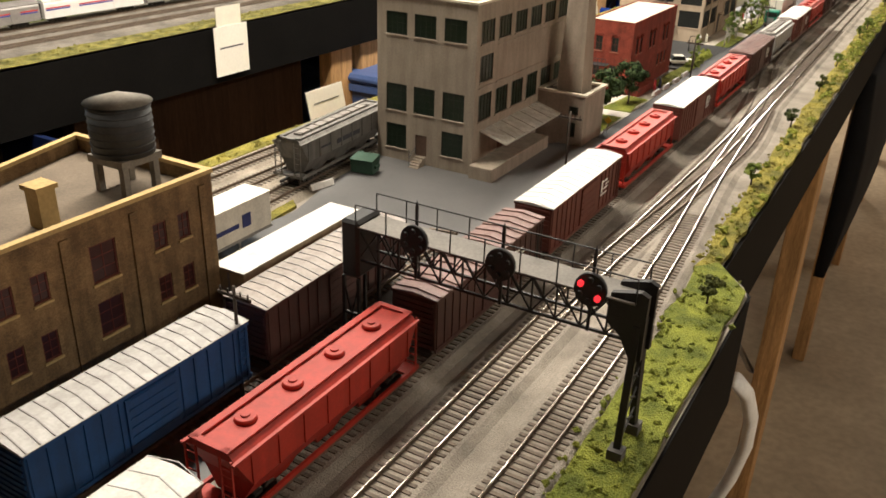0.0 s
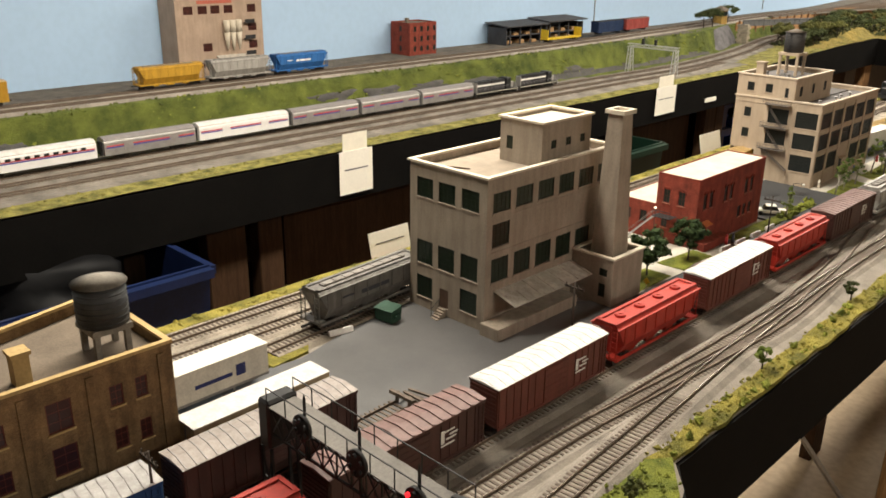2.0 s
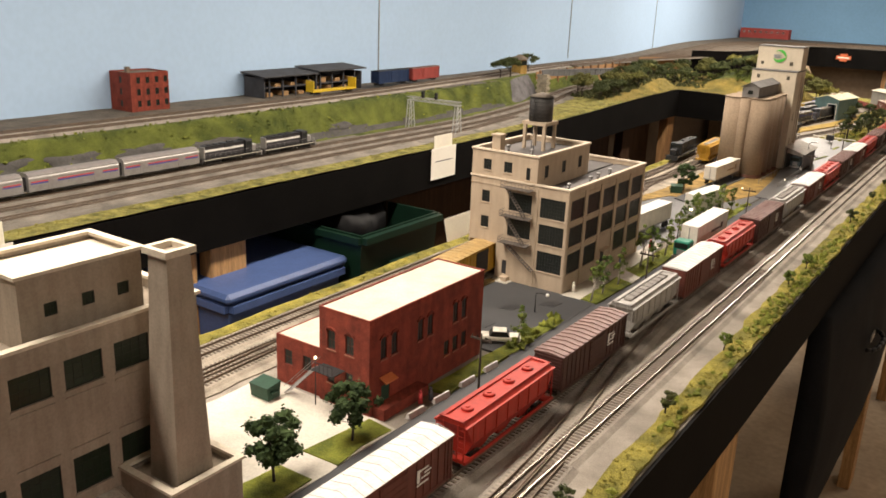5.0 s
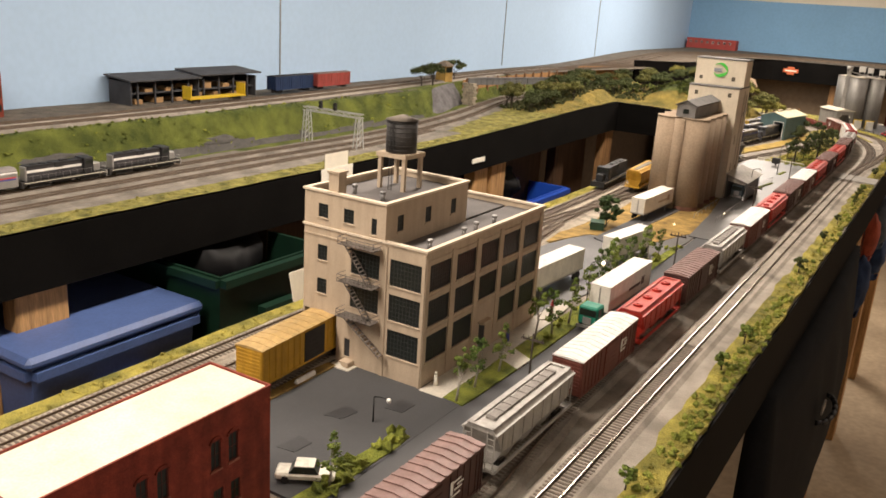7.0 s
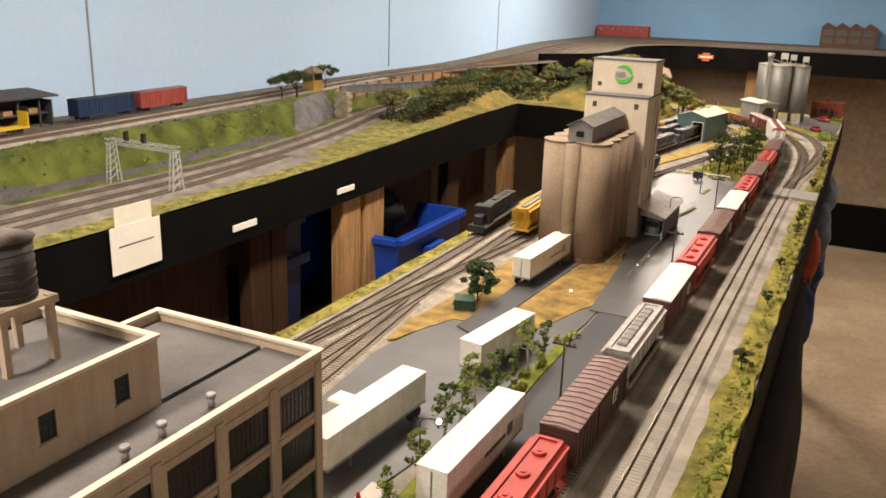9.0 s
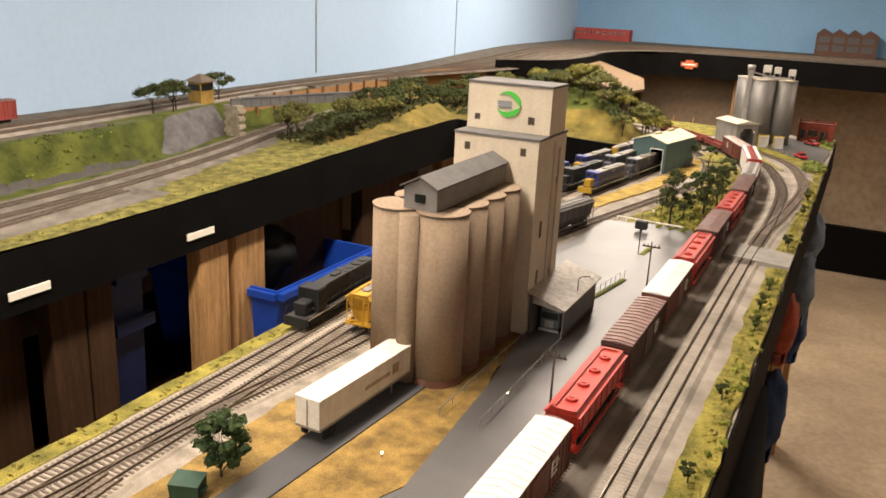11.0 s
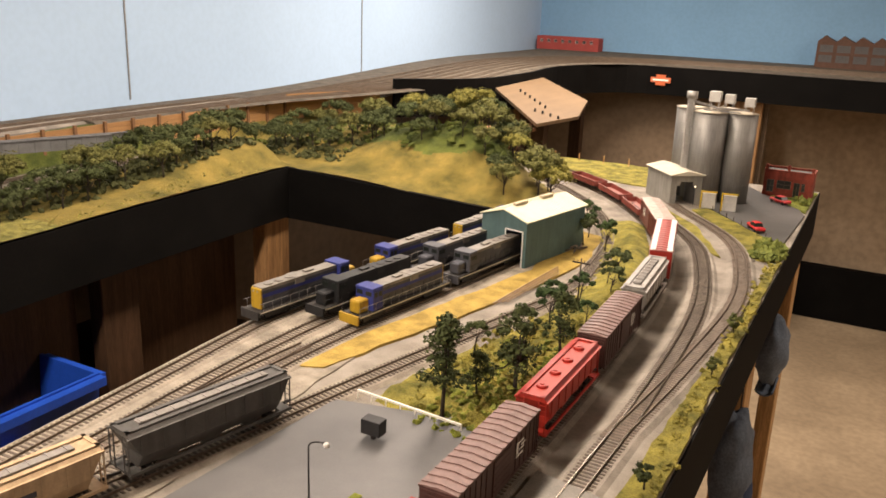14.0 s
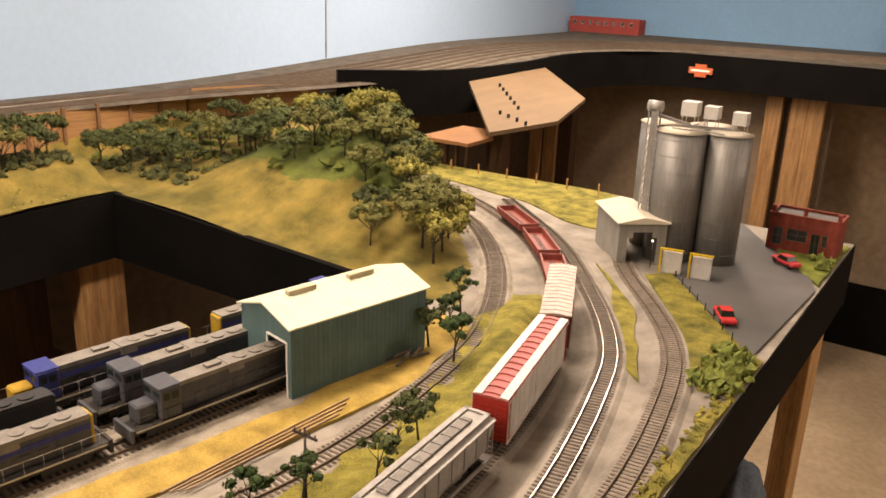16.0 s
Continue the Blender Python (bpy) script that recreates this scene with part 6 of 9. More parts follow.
flat_roof(rear_brick, *QE, 0.190, YROOF)
bm = B(); box(bm, -1.80, -1.79, 1.937, 1.947, 0.19, 0.208)
apart("chimney", bm, YROOF, rear_brick)
lumber = thing("lumber_shed", "dark open-fronted lumber shed with stacked boards", "shed", pose(-1.80, 2.61, UP_Z))
LS = mat("dark_blue_grey_boards", (0.055, 0.055, 0.06), 0.85, 0.2, 30, 400, 0.15)
bm = B(); box(bm, -1.856, -1.852, 2.39, 2.84, UP_Z, 0.158)
apart("back_wall", bm, LS, lumber)
for yy in (2.39, 2.615, 2.836):
    bm = B(); box(bm, -1.852, -1.768, yy - 0.002, yy + 0.002, UP_Z - 0.004, 0.154)
    apart("side_wall", bm, LS, lumber)
for y0, y1, z in ((2.378, 2.616, 0.156), (2.612, 2.848, 0.162)):
    bm = B(); v = box(bm, -1.860, -1.755, y0, y1, z, z + 0.004)
    for q in v:
        q.co.z += (q.co.x + 1.755) * -0.08
    apart("roof", bm, LS, lumber)
for k in range(8):
    bm = B(); box(bm, -1.773, -1.769, 2.41 + 0.056 * k, 2.414 + 0.056 * k, UP_Z - 0.004, 0.156)
    apart("post", bm, LS, lumber)
bm = B(); box(bm, -1.852, -1.775, 2.394, 2.832, 0.122, 0.125)
apart("shelf", bm, LS, lumber)
rng = random.Random(4)
for k in range(12):
    yy = 2.41 + 0.034 * k
    z0 = 0.1252 if k % 2 else UP_Z + 0.002
    bm = B(); box(bm, -1.83, -1.78, yy, yy + 0.024, z0, z0 + rng.uniform(0.008, 0.02))
    tagged(obj("board_stack", bm, PLY), "banded stack of pale boards in the lumber shed", "lumber", "lumber stacks")
# far flats on the upper table
far_red = thing("far_brick_flat", "long low red brick building at the backdrop corner", "building", pose(-1.66, 7.55, 0.17))
GE = (-1.845, -1.48, 7.52, 7.60)
ge = [(0.02 + 0.042 * i, 0.038 + 0.042 * i, 0.205, 0.222) for i in range(8)]
shell(far_red, *GE, 0.165, 0.238, {"S": ge}, mat("bright_red_flat", (0.38, 0.07, 0.06), 0.9, 0.1))
windows(far_red, "S", GE, ge, 2, 2, WHITE, DARK_GLASS)
flat_roof(far_red, *GE, 0.234, YROOF)
saw = thing("sawtooth_factory", "dark brown brick factory with a sawtooth roof", "building", pose(-0.20, 7.55, 0.17))
SE_ = (-0.367, -0.04, 7.50, 7.60)
sh = [(0.012 + 0.078 * i, 0.074 + 0.078 * i, z, z + 0.036) for i in range(4) for z in (0.192, 0.240)]
SAWB = mat("dark_brown_brick", (0.13, 0.07, 0.05), 0.9, 0.15)
shell(saw, *SE_, 0.165, 0.290, {"S": sh}, SAWB)
windows(saw, "S", SE_, sh, 4, 4, SAWB, glass_mat("grey_pane", (0.11, 0.11, 0.11), 0.3))
for i in range(4):
    x = SE_[0] + 0.0818 * i
    bm = B(); extrude_profile(bm, ((x, 0.290), (x + 0.0815, 0.290), (x + 0.03, 0.318)), 7.50, 7.60)
    apart("sawtooth_roof", bm, SAWB, saw)
# interlocking tower
tower = thing("signal_tower", "small yellow-brown wooden interlocking tower", "tower", pose(-1.70, 3.80, upper_z(3.8)))
TW = mat("yellow_brown_boards", (0.36, 0.22, 0.05), 0.8, 0.2)
bm = B(); box(bm, -0.022, 0.022, -0.026, 0.026, -0.01, 0.062)
part("body", bm, TW, tower)
bm = B(); box(bm, 0.0222, 0.0228, -0.022, 0.022, 0.038, 0.055); box(bm, -0.02, 0.02, -0.0268, -0.0262, 0.038, 0.055)
part("window_band", bm, DARK_GLASS, tower)
bm = B(); cyl(bm, (0, 0, 0.062), (0, 0, 0.082), 0.046, 0.004, 4)
bmesh.ops.rotate(bm, verts=bm.verts[:], cent=(0, 0, 0), matrix=Matrix.Rotation(radians(45), 3, "Z"))
for f in bm.faces:
    f.smooth = False
part("roof", bm, YROOF, tower)

# ---- rolling stock ----
RAILTOP = 0.0068


def paint(name, col, rough=0.55, stain=0.18):
    return mat(name, col, rough, 0.10, 50, 500, 0.08, stain=stain)


WHEEL_BM = B()
for s in (-1, 1):
    cyl(WHEEL_BM, (s * 0.0072, 0, 0), (s * 0.0086, 0, 0), 0.0052, 0.0052, 16)
cyl(WHEEL_BM, (-0.0072, 0, 0), (0.0072, 0, 0), 0.0012, 0.0012, 8)
WHEEL = bpy.data.meshes.new("wheelset")
WHEEL_BM.to_mesh(WHEEL); WHEEL_BM.free()
WHEEL.materials.append(mat("brown_steel_wheel", (0.10, 0.075, 0.06), 0.5, 0.2, 90, 500, 0.1, metal=0.4))
TR = B()
for s in (-1, 1):
    box(TR, s * 0.0098 - 0.0009, s * 0.0098 + 0.0009, -0.013, 0.013, 0.0045, 0.0085)
    box(TR, s * 0.0098 - 0.0012, s * 0.0098 + 0.0012, -0.005, 0.005, 0.0020, 0.0085)
    for y in (-0.0105, 0.0105):
        box(TR, s * 0.0098 - 0.0013, s * 0.0098 + 0.0013, y - 0.0018, y + 0.0018, 0.0035, 0.0075)
box(TR, -0.010, 0.010, -0.003, 0.003, 0.0055, 0.0105)
TRUCK = bpy.data.meshes.new("truck")
bmesh.ops.recalc_face_normals(TR, faces=TR.faces[:])
TR.to_mesh(TRUCK); TR.free()
TRUCK.materials.append(TRUCK_BLACK)


def running_gear(th, L, inset=0.026):
    for s in (-1, 1):
        t = share("truck", TRUCK, th, pose(0, s * (L / 2 - inset), 0))
        for y in (-0.0105, 0.0105):
            share("wheelset", WHEEL, t, pose(0, y, 0.0052))
        bm = B(); box(bm, -0.0012, 0.0012, s * (L / 2) - 0.004, s * (L / 2) + 0.010 * s + (0.004 if s < 0 else 0), 0.0085, 0.0110) if s > 0 else box(bm, -0.0012, 0.0012, -L / 2 - 0.010, -L / 2 + 0.004, 0.0085, 0.0110)
        part("coupler", bm, TRUCK_BLACK, th)
    bm = B(); box(bm, -0.004, 0.004, -L / 2 + 0.01, L / 2 - 0.01, 0.0095, 0.0125)
    part("underframe", bm, TRUCK_BLACK, th)


def ladder(th, x, y0, z0, z1, material, w=0.005):
    bm = B()
    for y in (y0, y0 + w):
        box(bm, x - 0.0004, x + 0.0004, y - 0.0003, y + 0.0003, z0, z1)
    k = z0 + 0.003
    while k < z1:
        box(bm, x - 0.0003, x + 0.0003, y0, y0 + w, k, k + 0.0005)
        k += 0.0048
    part("ladder", bm, material, th)


def boxcar(label, L, body, roof, door=None, style="plain", H=0.050, sides=None, emblem=True, group="freight cars of the long train"):
    th = thing("boxcar", label, "freight car", group=group)
    hw = 0.0172
    bm = B(); box(bm, -hw, hw, -L / 2, L / 2, 0.0115, H)
    part("body", bm, body, th, bevel=0.0005)
    # side ribs and top chord
    bm = B()
    n = int(L / 0.0105)
    for s in (-1, 1):
        for k in range(n + 1):
            y = -L / 2 + 0.002 + (L - 0.004) * k / n
            if abs(y) > 0.021:
                box(bm, s * hw - (0.0 if s > 0 else 0.0008), s * hw + (0.0008 if s > 0 else 0.0), y - 0.0006, y + 0.0006, 0.0125, H - 0.002)
        box(bm, s * hw - (0.0 if s > 0 else 0.0010), s * hw + (0.0010 if s > 0 else 0.0), -L / 2, L / 2, H - 0.002, H)
        box(bm, s * hw - (0.0 if s > 0 else 0.0009), s * hw + (0.0009 if s > 0 else 0.0), -L / 2, L / 2, 0.0100, 0.0125)
    part("side_rib", bm, sides or body, th)
    if sides:
        for s in (-1, 1):
            bm = B(); box(bm, s * hw - 0.0002, s * hw + 0.0005 * s + 0.0002, -L / 2 + 0.008, L / 2 - 0.008, 0.014, H - 0.0025) if s > 0 else box(bm, -hw - 0.0007, -hw + 0.0002, -L / 2 + 0.008, L / 2 - 0.008, 0.014, H - 0.0025)
            part("side_panel", bm, sides, th)
    for s in (-1, 1):
        y0 = -0.018
        bm = B()
        x0, x1 = (hw, hw + 0.0013) if s > 0 else (-hw - 0.0013, -hw)
        box(bm, x0, x1, y0, y0 + 0.036, 0.0125, H - 0.003)
        dr = part("door", bm, door or sides or body, th)
        for k in range(6):
            z = 0.0165 + k * (H - 0.021) / 5
            bm = B(); box(bm, x1 if s > 0 else x0 - 0.0005, x1 + 0.0005 if s > 0 else x0, y0 + 0.002, y0 + 0.034, z - 0.0006, z + 0.0006)
            part("door_rib", bm, door or sides or body, dr)
        # end ribs
        bm = B()
        for k in range(9):
            z = 0.0145 + k * (H - 0.018) / 8
            yy = s * L / 2
            box(bm, -hw + 0.002, hw - 0.002, min(yy, yy + s * 0.0009), max(yy, yy + s * 0.0009), z - 0.0011, z + 0.0011)
        part("end_rib", bm, body, th)
        ladder(th, s * (hw + 0.0012), s * (L / 2 - 0.004) - (0.005 if s > 0 else 0), 0.009, H - 0.002, body)
    bm = B()
    extrude_profile(bm, ((-hw - 0.0009, H), (hw + 0.0009, H), (hw + 0.0009, H + 0.0006), (0, H + 0.0026), (-hw - 0.0009, H + 0.0006)), -L / 2 - 0.0006, L / 2 + 0.0006)
    part("roof", bm, roof, th)
    bm = B()
    if style == "arch":
        n = 15
        for k in range(n):
            y = -L / 2 + L * (k + 0.5) / n
            for s in (-1, 1):
                beam(bm, (s * (hw + 0.0004), y, H + 0.0010), (0, y, H + 0.0031), 0.0034, 0.0014)
        part("roof_rib", bm, roof, th)
    elif style == "diag":
        n = 19
        for k in range(n):
            y = -L / 2 + L * (k + 0.5) / n
            for s in (-1, 1):
                beam(bm, (s * hw, y - 0.0020 * s, H + 0.0010), (0, y, H + 0.0027), 0.0008, 0.0006)
        part("roof_rib", bm, mat("roof_shadow_grey", (0.30, 0.28, 0.27), 0.7, 0.1), th)
    elif style == "white":
        n = 14
        for k in range(n + 1):
            y = -L / 2 + L * k / n
            for s in (-1, 1):
                beam(bm, (s * (hw + 0.0003), y, H + 0.0007), (0, y + 0.003, H + 0.0027), 0.0006, 0.0004)
        part("roof_rib", bm, mat("grey_seam", (0.38, 0.37, 0.36), 0.7, 0.1), th)
    else:
        n = 14
        for k in range(n + 1):
            y = -L / 2 + L * k / n
            for s in (-1, 1):
                beam(bm, (s * (hw + 0.0003), y, H + 0.0008), (0, y, H + 0.0028), 0.0012, 0.0008)
        part("roof_rib", bm, roof, th)
    if emblem:
        for s in (-1, 1):
            bm = B()
            x0, x1 = sorted((s * (hw + 0.0009), s * (hw + 0.0013)))
            for a, z0, z1, w in ((0.030, 0.026, 0.0275, 0.016), (0.030, 0.029, 0.041, 0.004), (0.036, 0.031, 0.0325, 0.012), (0.040, 0.0345, 0.036, 0.010), (0.034, 0.0385, 0.040, 0.012)):
                box(bm, x0, x1, a, a + w, z0, z1)
            part("emblem", bm, WHITE, th, "white painted emblem of plain bars")
    running_gear(th, L)
    return th


def hopper(label, L, body, hatch="round", roof=None, H=0.050, bars=None, group="freight cars of the long train"):
    th = thing("covered_hopper_car", label, "freight car", group=group)
    hw = 0.0170
    bm = B()
    prof = ((-0.009, 0.0125), (0.009, 0.0125), (hw, 0.026), (hw, H - 0.004), (hw - 0.004, H), (-hw + 0.004, H), (-hw, H - 0.004), (-hw, 0.026))
    y = L / 2 - 0.016
    a = [bm.verts.new((px, -y, pz)) for px, pz in prof]
    b = [bm.verts.new((px, y, pz)) for px, pz in prof]
    n = len(prof)
    for i in range(n):
        bm.faces.new((a[i], b[i], b[(i + 1) % n], a[(i + 1) % n]))
    for ring, s in ((a, -1), (b, 1)):
        top = [bm.verts.new((px * 0.999, s * (L / 2 - 0.005), pz)) for px, pz in prof[3:7]]
        bm.faces.new((ring[2], ring[3], top[0])); bm.faces.new((ring[7], top[3], ring[6])); bm.faces.new((ring[2], top[0], top[3], ring[7]))
        bm.faces.new((ring[3], ring[4], top[1], top[0])); bm.faces.new((ring[4], ring[5], top[2], top[1])); bm.faces.new((ring[5], ring[6], top[3], top[2]))
        bm.faces.new(top); bm.faces.new((ring[0], ring[1], ring[2], ring[7]))
    part("body", bm, body, th)
    bm = B()
    for s in (-1, 1):
        for k in range(8):
            yy = -y + 2 * y * k / 7
            x0, x1 = sorted((s * hw, s * (hw + 0.0008)))
            box(bm, x0, x1, yy - 0.0006, yy + 0.0006, 0.026, H - 0.004)
        x0, x1 = sorted((s * (hw - 0.001), s * (hw + 0.0010)))
        box(bm, x0, x1, -L / 2 + 0.003, L / 2 - 0.003, 0.0105, 0.0135)
        box(bm, x0, x1, -L / 2 + 0.003, L / 2 - 0.003, H - 0.0045, H - 0.003)
    part("side_rib", bm, body, th)
    for k in range(3):
        yy = -y + 0.03 + (2 * y - 0.06) * k / 2
        bm = B()
        v = box(bm, -0.013, 0.013, yy - 0.018, yy + 0.018, 0.005, 0.022)
        for q in v:
            if q.co.z < 0.01:
                q.co.x *= 0.45; q.co.y = yy + (q.co.y - yy) * 0.4
        part("discharge_bay", bm, body, th)
    bm = B()
    for s in (-1, 1):
        x0, x1 = sorted((s * 0.0085, s * 0.0130))
        box(bm, x0, x1, -L / 2 + 0.004, L / 2 - 0.004, H + 0.0008, H + 0.0018)
    for yy in (-L / 2 + 0.004, L / 2 - 0.008):
        box(bm, -0.013, 0.013, yy, yy + 0.004, H + 0.0008, H + 0.0018)
    part("running_board", bm, roof or body, th)
    if hatch == "round":
        for k in range(4):
            yy = -0.056 + 0.0373 * k
            bm = B(); cyl(bm, (0, yy, H), (0, yy, H + 0.0028), 0.0062, 0.0056, 18); cyl(bm, (0, yy, H + 0.0028), (0, yy, H + 0.0038), 0.0025, 0.0025, 10)
            part("hatch", bm, roof or body, th)
    else:
        bm = B(); box(bm, -0.0045, 0.0045, -y + 0.006, y - 0.006, H, H + 0.0022)
        for k in range(9):
            yy = -y + 0.008 + (2 * y - 0.02) * k / 8
            box(bm, -0.0055, 0.0055, yy, yy + 0.0012, H, H + 0.0030)
        part("trough_hatch", bm, mat("grimy_trough", (0.24, 0.22, 0.20), 0.8, 0.15), th)
    for s in (-1, 1):
        yy = s * (L / 2 - 0.0035)
        bm = B()
        for x in (-0.0155, 0.0155, -0.008, 0.008):
            beam(bm, (x, yy, 0.010), (x, yy, H - 0.002), 0.0010)
        for k in range(6):
            z = 0.014 + k * 0.0058
            beam(bm, (-0.0155, yy, z), (-0.008, yy, z), 0.0006)
            beam(bm, (0.008, yy, z), (0.0155, yy, z), 0.0006)
        box(bm, -0.016, 0.016, min(yy, yy - s * 0.012), max(yy, yy - s * 0.012), 0.0105, 0.0125)
        part("end_ladder", bm, body, th)
    if bars:
        for s in (-1, 1):
            bm = B()
            x0, x1 = sorted((s * (hw + 0.0002), s * (hw + 0.0006)))
            for yy, w, z0, z1 in ((-0.020, 0.046, 0.031, 0.036), (-0.050, 0.018, 0.034, 0.036)):
                box(bm, x0, x1, yy, yy + w, z0, z1)
            part("lettering_bar", bm, bars, th)
    running_gear(th, L)
    return th


def gondola(label, L, body, H=0.026, load=False, group="freight cars of the long train"):
    th = thing("gondola_car", label, "freight car", group=group)
    hw, t = 0.0165, 0.0012
    for s in (-1, 1):
        x0, x1 = sorted((s * hw, s * (hw - t)))
        bm = B(); box(bm, x0, x1, -L / 2, L / 2, 0.010, H)
        for k in range(9):
            y = -L / 2 + 0.004 + (L - 0.008) * k / 8
            a, b = sorted((s * hw, s * (hw + 0.0009)))
            box(bm, a, b, y - 0.0008, y + 0.0008, 0.010, H - 0.001)
        a, b = sorted((s * (hw - t), s * (hw + 0.0012)))
        box(bm, a, b, -L / 2, L / 2, H, H + 0.0012)
        part("side", bm, body, th)
        y0, y1 = sorted((s * L / 2, s * (L / 2 - t)))
        bm = B(); box(bm, -hw + t, hw - t, y0, y1, 0.010, H + 0.001)
        part("end", bm, body, th)
    bm = B(); box(bm, -hw + t, hw - t, -L / 2 + t, L / 2 - t, 0.010, 0.0125)
    part("deck", bm, TRUCK_BLACK if load else body, th)
    if load:
        rng = random.Random(9)
        vs, fs = [], []
        for _ in range(260):
            c = Vector((rng.uniform(-0.014, 0.014), rng.uniform(-L / 2 + 0.006, L / 2 - 0.006), rng.uniform(0.016, H - 0.001)))
            e = Euler((rng.uniform(0, 6), rng.uniform(0, 6), rng.uniform(0, 6))).to_matrix()
            a, b = rng.uniform(0.002, 0.006), rng.uniform(0.001, 0.003)
            k = len(vs)
            vs += [c + e @ Vector(q) for q in ((-a, -b, 0), (a, -b, 0), (a, b, 0), (-a, b, 0), (0, 0, 0.0012))]
            fs += [(k, k + 1, k + 2, k + 3), (k, k + 1, k + 4), (k + 1, k + 2, k + 4), (k + 2, k + 3, k + 4), (k + 3, k, k + 4)]
        me = bpy.data.meshes.new("scrap_load"); me.from_pydata(vs, [], fs)
        me.materials.append(mat("silver_scrap", (0.42, 0.42, 0.43), 0.45, 0.3, 200, 900, 0.1, metal=0.5))
        tagged(share("scrap_load", me, th), "silver scrap metal load", kind="stuff")
    running_gear(th, L, 0.02)
    return th


def along(path_pts, z=RAILTOP, step=0.004):
    P = smooth_path(path_pts, step)
    acc = [0.0]
    for a, b in zip(P, P[1:]):
        acc.append(acc[-1] + (b - a).length)

    def at(s):
        i = min(range(len(acc)), key=lambda k: abs(acc[k] - s))
        return P[i]

    def place(s0, L):
        a, b = at(s0 + L * 0.15), at(s0 + L * 0.85)
        c = (a + b) / 2
        return pose(c.x, c.y, c.z + z, 0, 0, math.degrees(math.atan2(b.y - a.y, b.x - a.x)) - 90)

    def s_of_y(y):
        i = min(range(len(P)), key=lambda k: abs(P[k].y - y))
        return acc[i]
    return place, s_of_y


BROWN = paint("boxcar_brown", (0.075, 0.032, 0.026))
BROWN_ROOF = paint("dusty_brown_roof", (0.21, 0.125, 0.11))
WARM_BROWN = paint("warm_boxcar_red", (0.15, 0.045, 0.032))
RED = paint("hopper_red", (0.41, 0.030, 0.017))
GREY = paint("hopper_grey", (0.36, 0.34, 0.31))
WROOF = paint("white_car_roof", (0.66, 0.63, 0.59), stain=0.12)
cars = {
    "W": boxcar("brown boxcar with a bright white roof", 0.168, WARM_BROWN, WROOF, style="white", H=0.051),
    "R": hopper("bright red covered hopper with four round hatches", 0.174, RED, "round"),
    "B": boxcar("dark brown boxcar with heavy arched roof ribs", 0.170, BROWN, BROWN_ROOF, style="arch"),
    "G": hopper("dusty grey covered hopper with a long roof hatch", 0.174, GREY, "trough", H=0.051),
    "P": boxcar("red boxcar with white sides and a red ribbed roof", 0.205, RED, paint("pale_red_roof", (0.40, 0.09, 0.08)), style="arch", H=0.054, sides=WROOF, emblem=False),
    "K": boxcar("brown boxcar with a dusty tan roof", 0.176, WARM_BROWN, paint("tan_dusty_roof", (0.48, 0.38, 0.33)), style="plain"),
    "S": gondola("low red-brown empty gondola", 0.118, paint("gondola_red", (0.26, 0.06, 0.045)), 0.021),
    "O": gondola("orange gondola loaded with silver scrap", 0.165, paint("gondola_orange", (0.55, 0.10, 0.02)), 0.036, True),
}
for edge in (-1, 1):
    bm = B()
    for u in (0.0100, 0.0128, 0.0156):
        beam(bm, (edge * u, -0.1025, 0.0562 - (u - 0.0128) * 0.12), (edge * u, 0.1025, 0.0562 - (u - 0.0128) * 0.12), 0.0028, 0.0012)
    part("roof_edge", bm, WROOF, cars["P"], "white painted roof edge")
PITCH = {"W": 0.186, "R": 0.191, "B": 0.187, "G": 0.191, "P": 0.226, "K": 0.194, "S": 0.136, "O": 0.186}
place, s_of_y = along(MAIN)
s = s_of_y(0.040)
first = {}
for c in "WRBWRWRBGWRBGWRBWRBRBGPKSSS":
    L = PITCH[c] - 0.018
    m = place(s, L)
    if c in first:
        copy_thing(cars[c], m)
    else:
        cars[c].matrix_basis = m
        first[c] = 1
    s += PITCH[c]

# cars standing on the sidings
place, s_of_y = along(((-0.345, -0.5), (-0.345, 0.18), (-0.344, 0.36), (-0.347, 0.50), (-0.350, 0.59)))
blue = boxcar("blue boxcar with a pale diagonal-ribbed roof on the team track", 0.154, paint("boxcar_blue", (0.012, 0.068, 0.21)), paint("pale_grey_roof", (0.43, 0.415, 0.40)), style="diag", emblem=False, group="standing freight cars")
blue.matrix_basis = place(s_of_y(0.177), 0.154)
dark = boxcar("dark brown boxcar with a pale roof on the team track", 0.170, BROWN, paint("dusty_pale_roof", (0.36, 0.315, 0.285)), style="diag", emblem=False, group="standing freight cars")
dark.matrix_basis = place(s_of_y(0.346), 0.170)
place, s_of_y = along(((-0.536, 0.56), (-0.546, 0.70), (-0.557, 0.85), (-0.575, 1.05)))
h = hopper("grey cylindrical hopper with dark lettering bars behind the mill", 0.178, paint("weathered_grey_hopper", (0.17, 0.16, 0.145), stain=0.3), "trough", bars=INK, group="standing freight cars")
h.matrix_basis = place(s_of_y(0.618), 0.176)
# Black door panels stand for the shade inside an open doorway.
yb = boxcar("yellow boxcar, shaded open doorway shown as a black panel, half inside the factory", 0.180, paint("boxcar_yellow", (0.50, 0.28, 0.025)), paint("tan_yellow_roof", (0.50, 0.34, 0.14)), door=BLACK, style="plain", emblem=False, group="standing freight cars")
yb.matrix_basis = pose(-0.5335, 1.634, RAILTOP, 0, 0, 4)
place, s_of_y = along(((-0.600, 2.98), (-0.560, 3.23), (-0.512, 3.47), (-0.435, 3.82)))
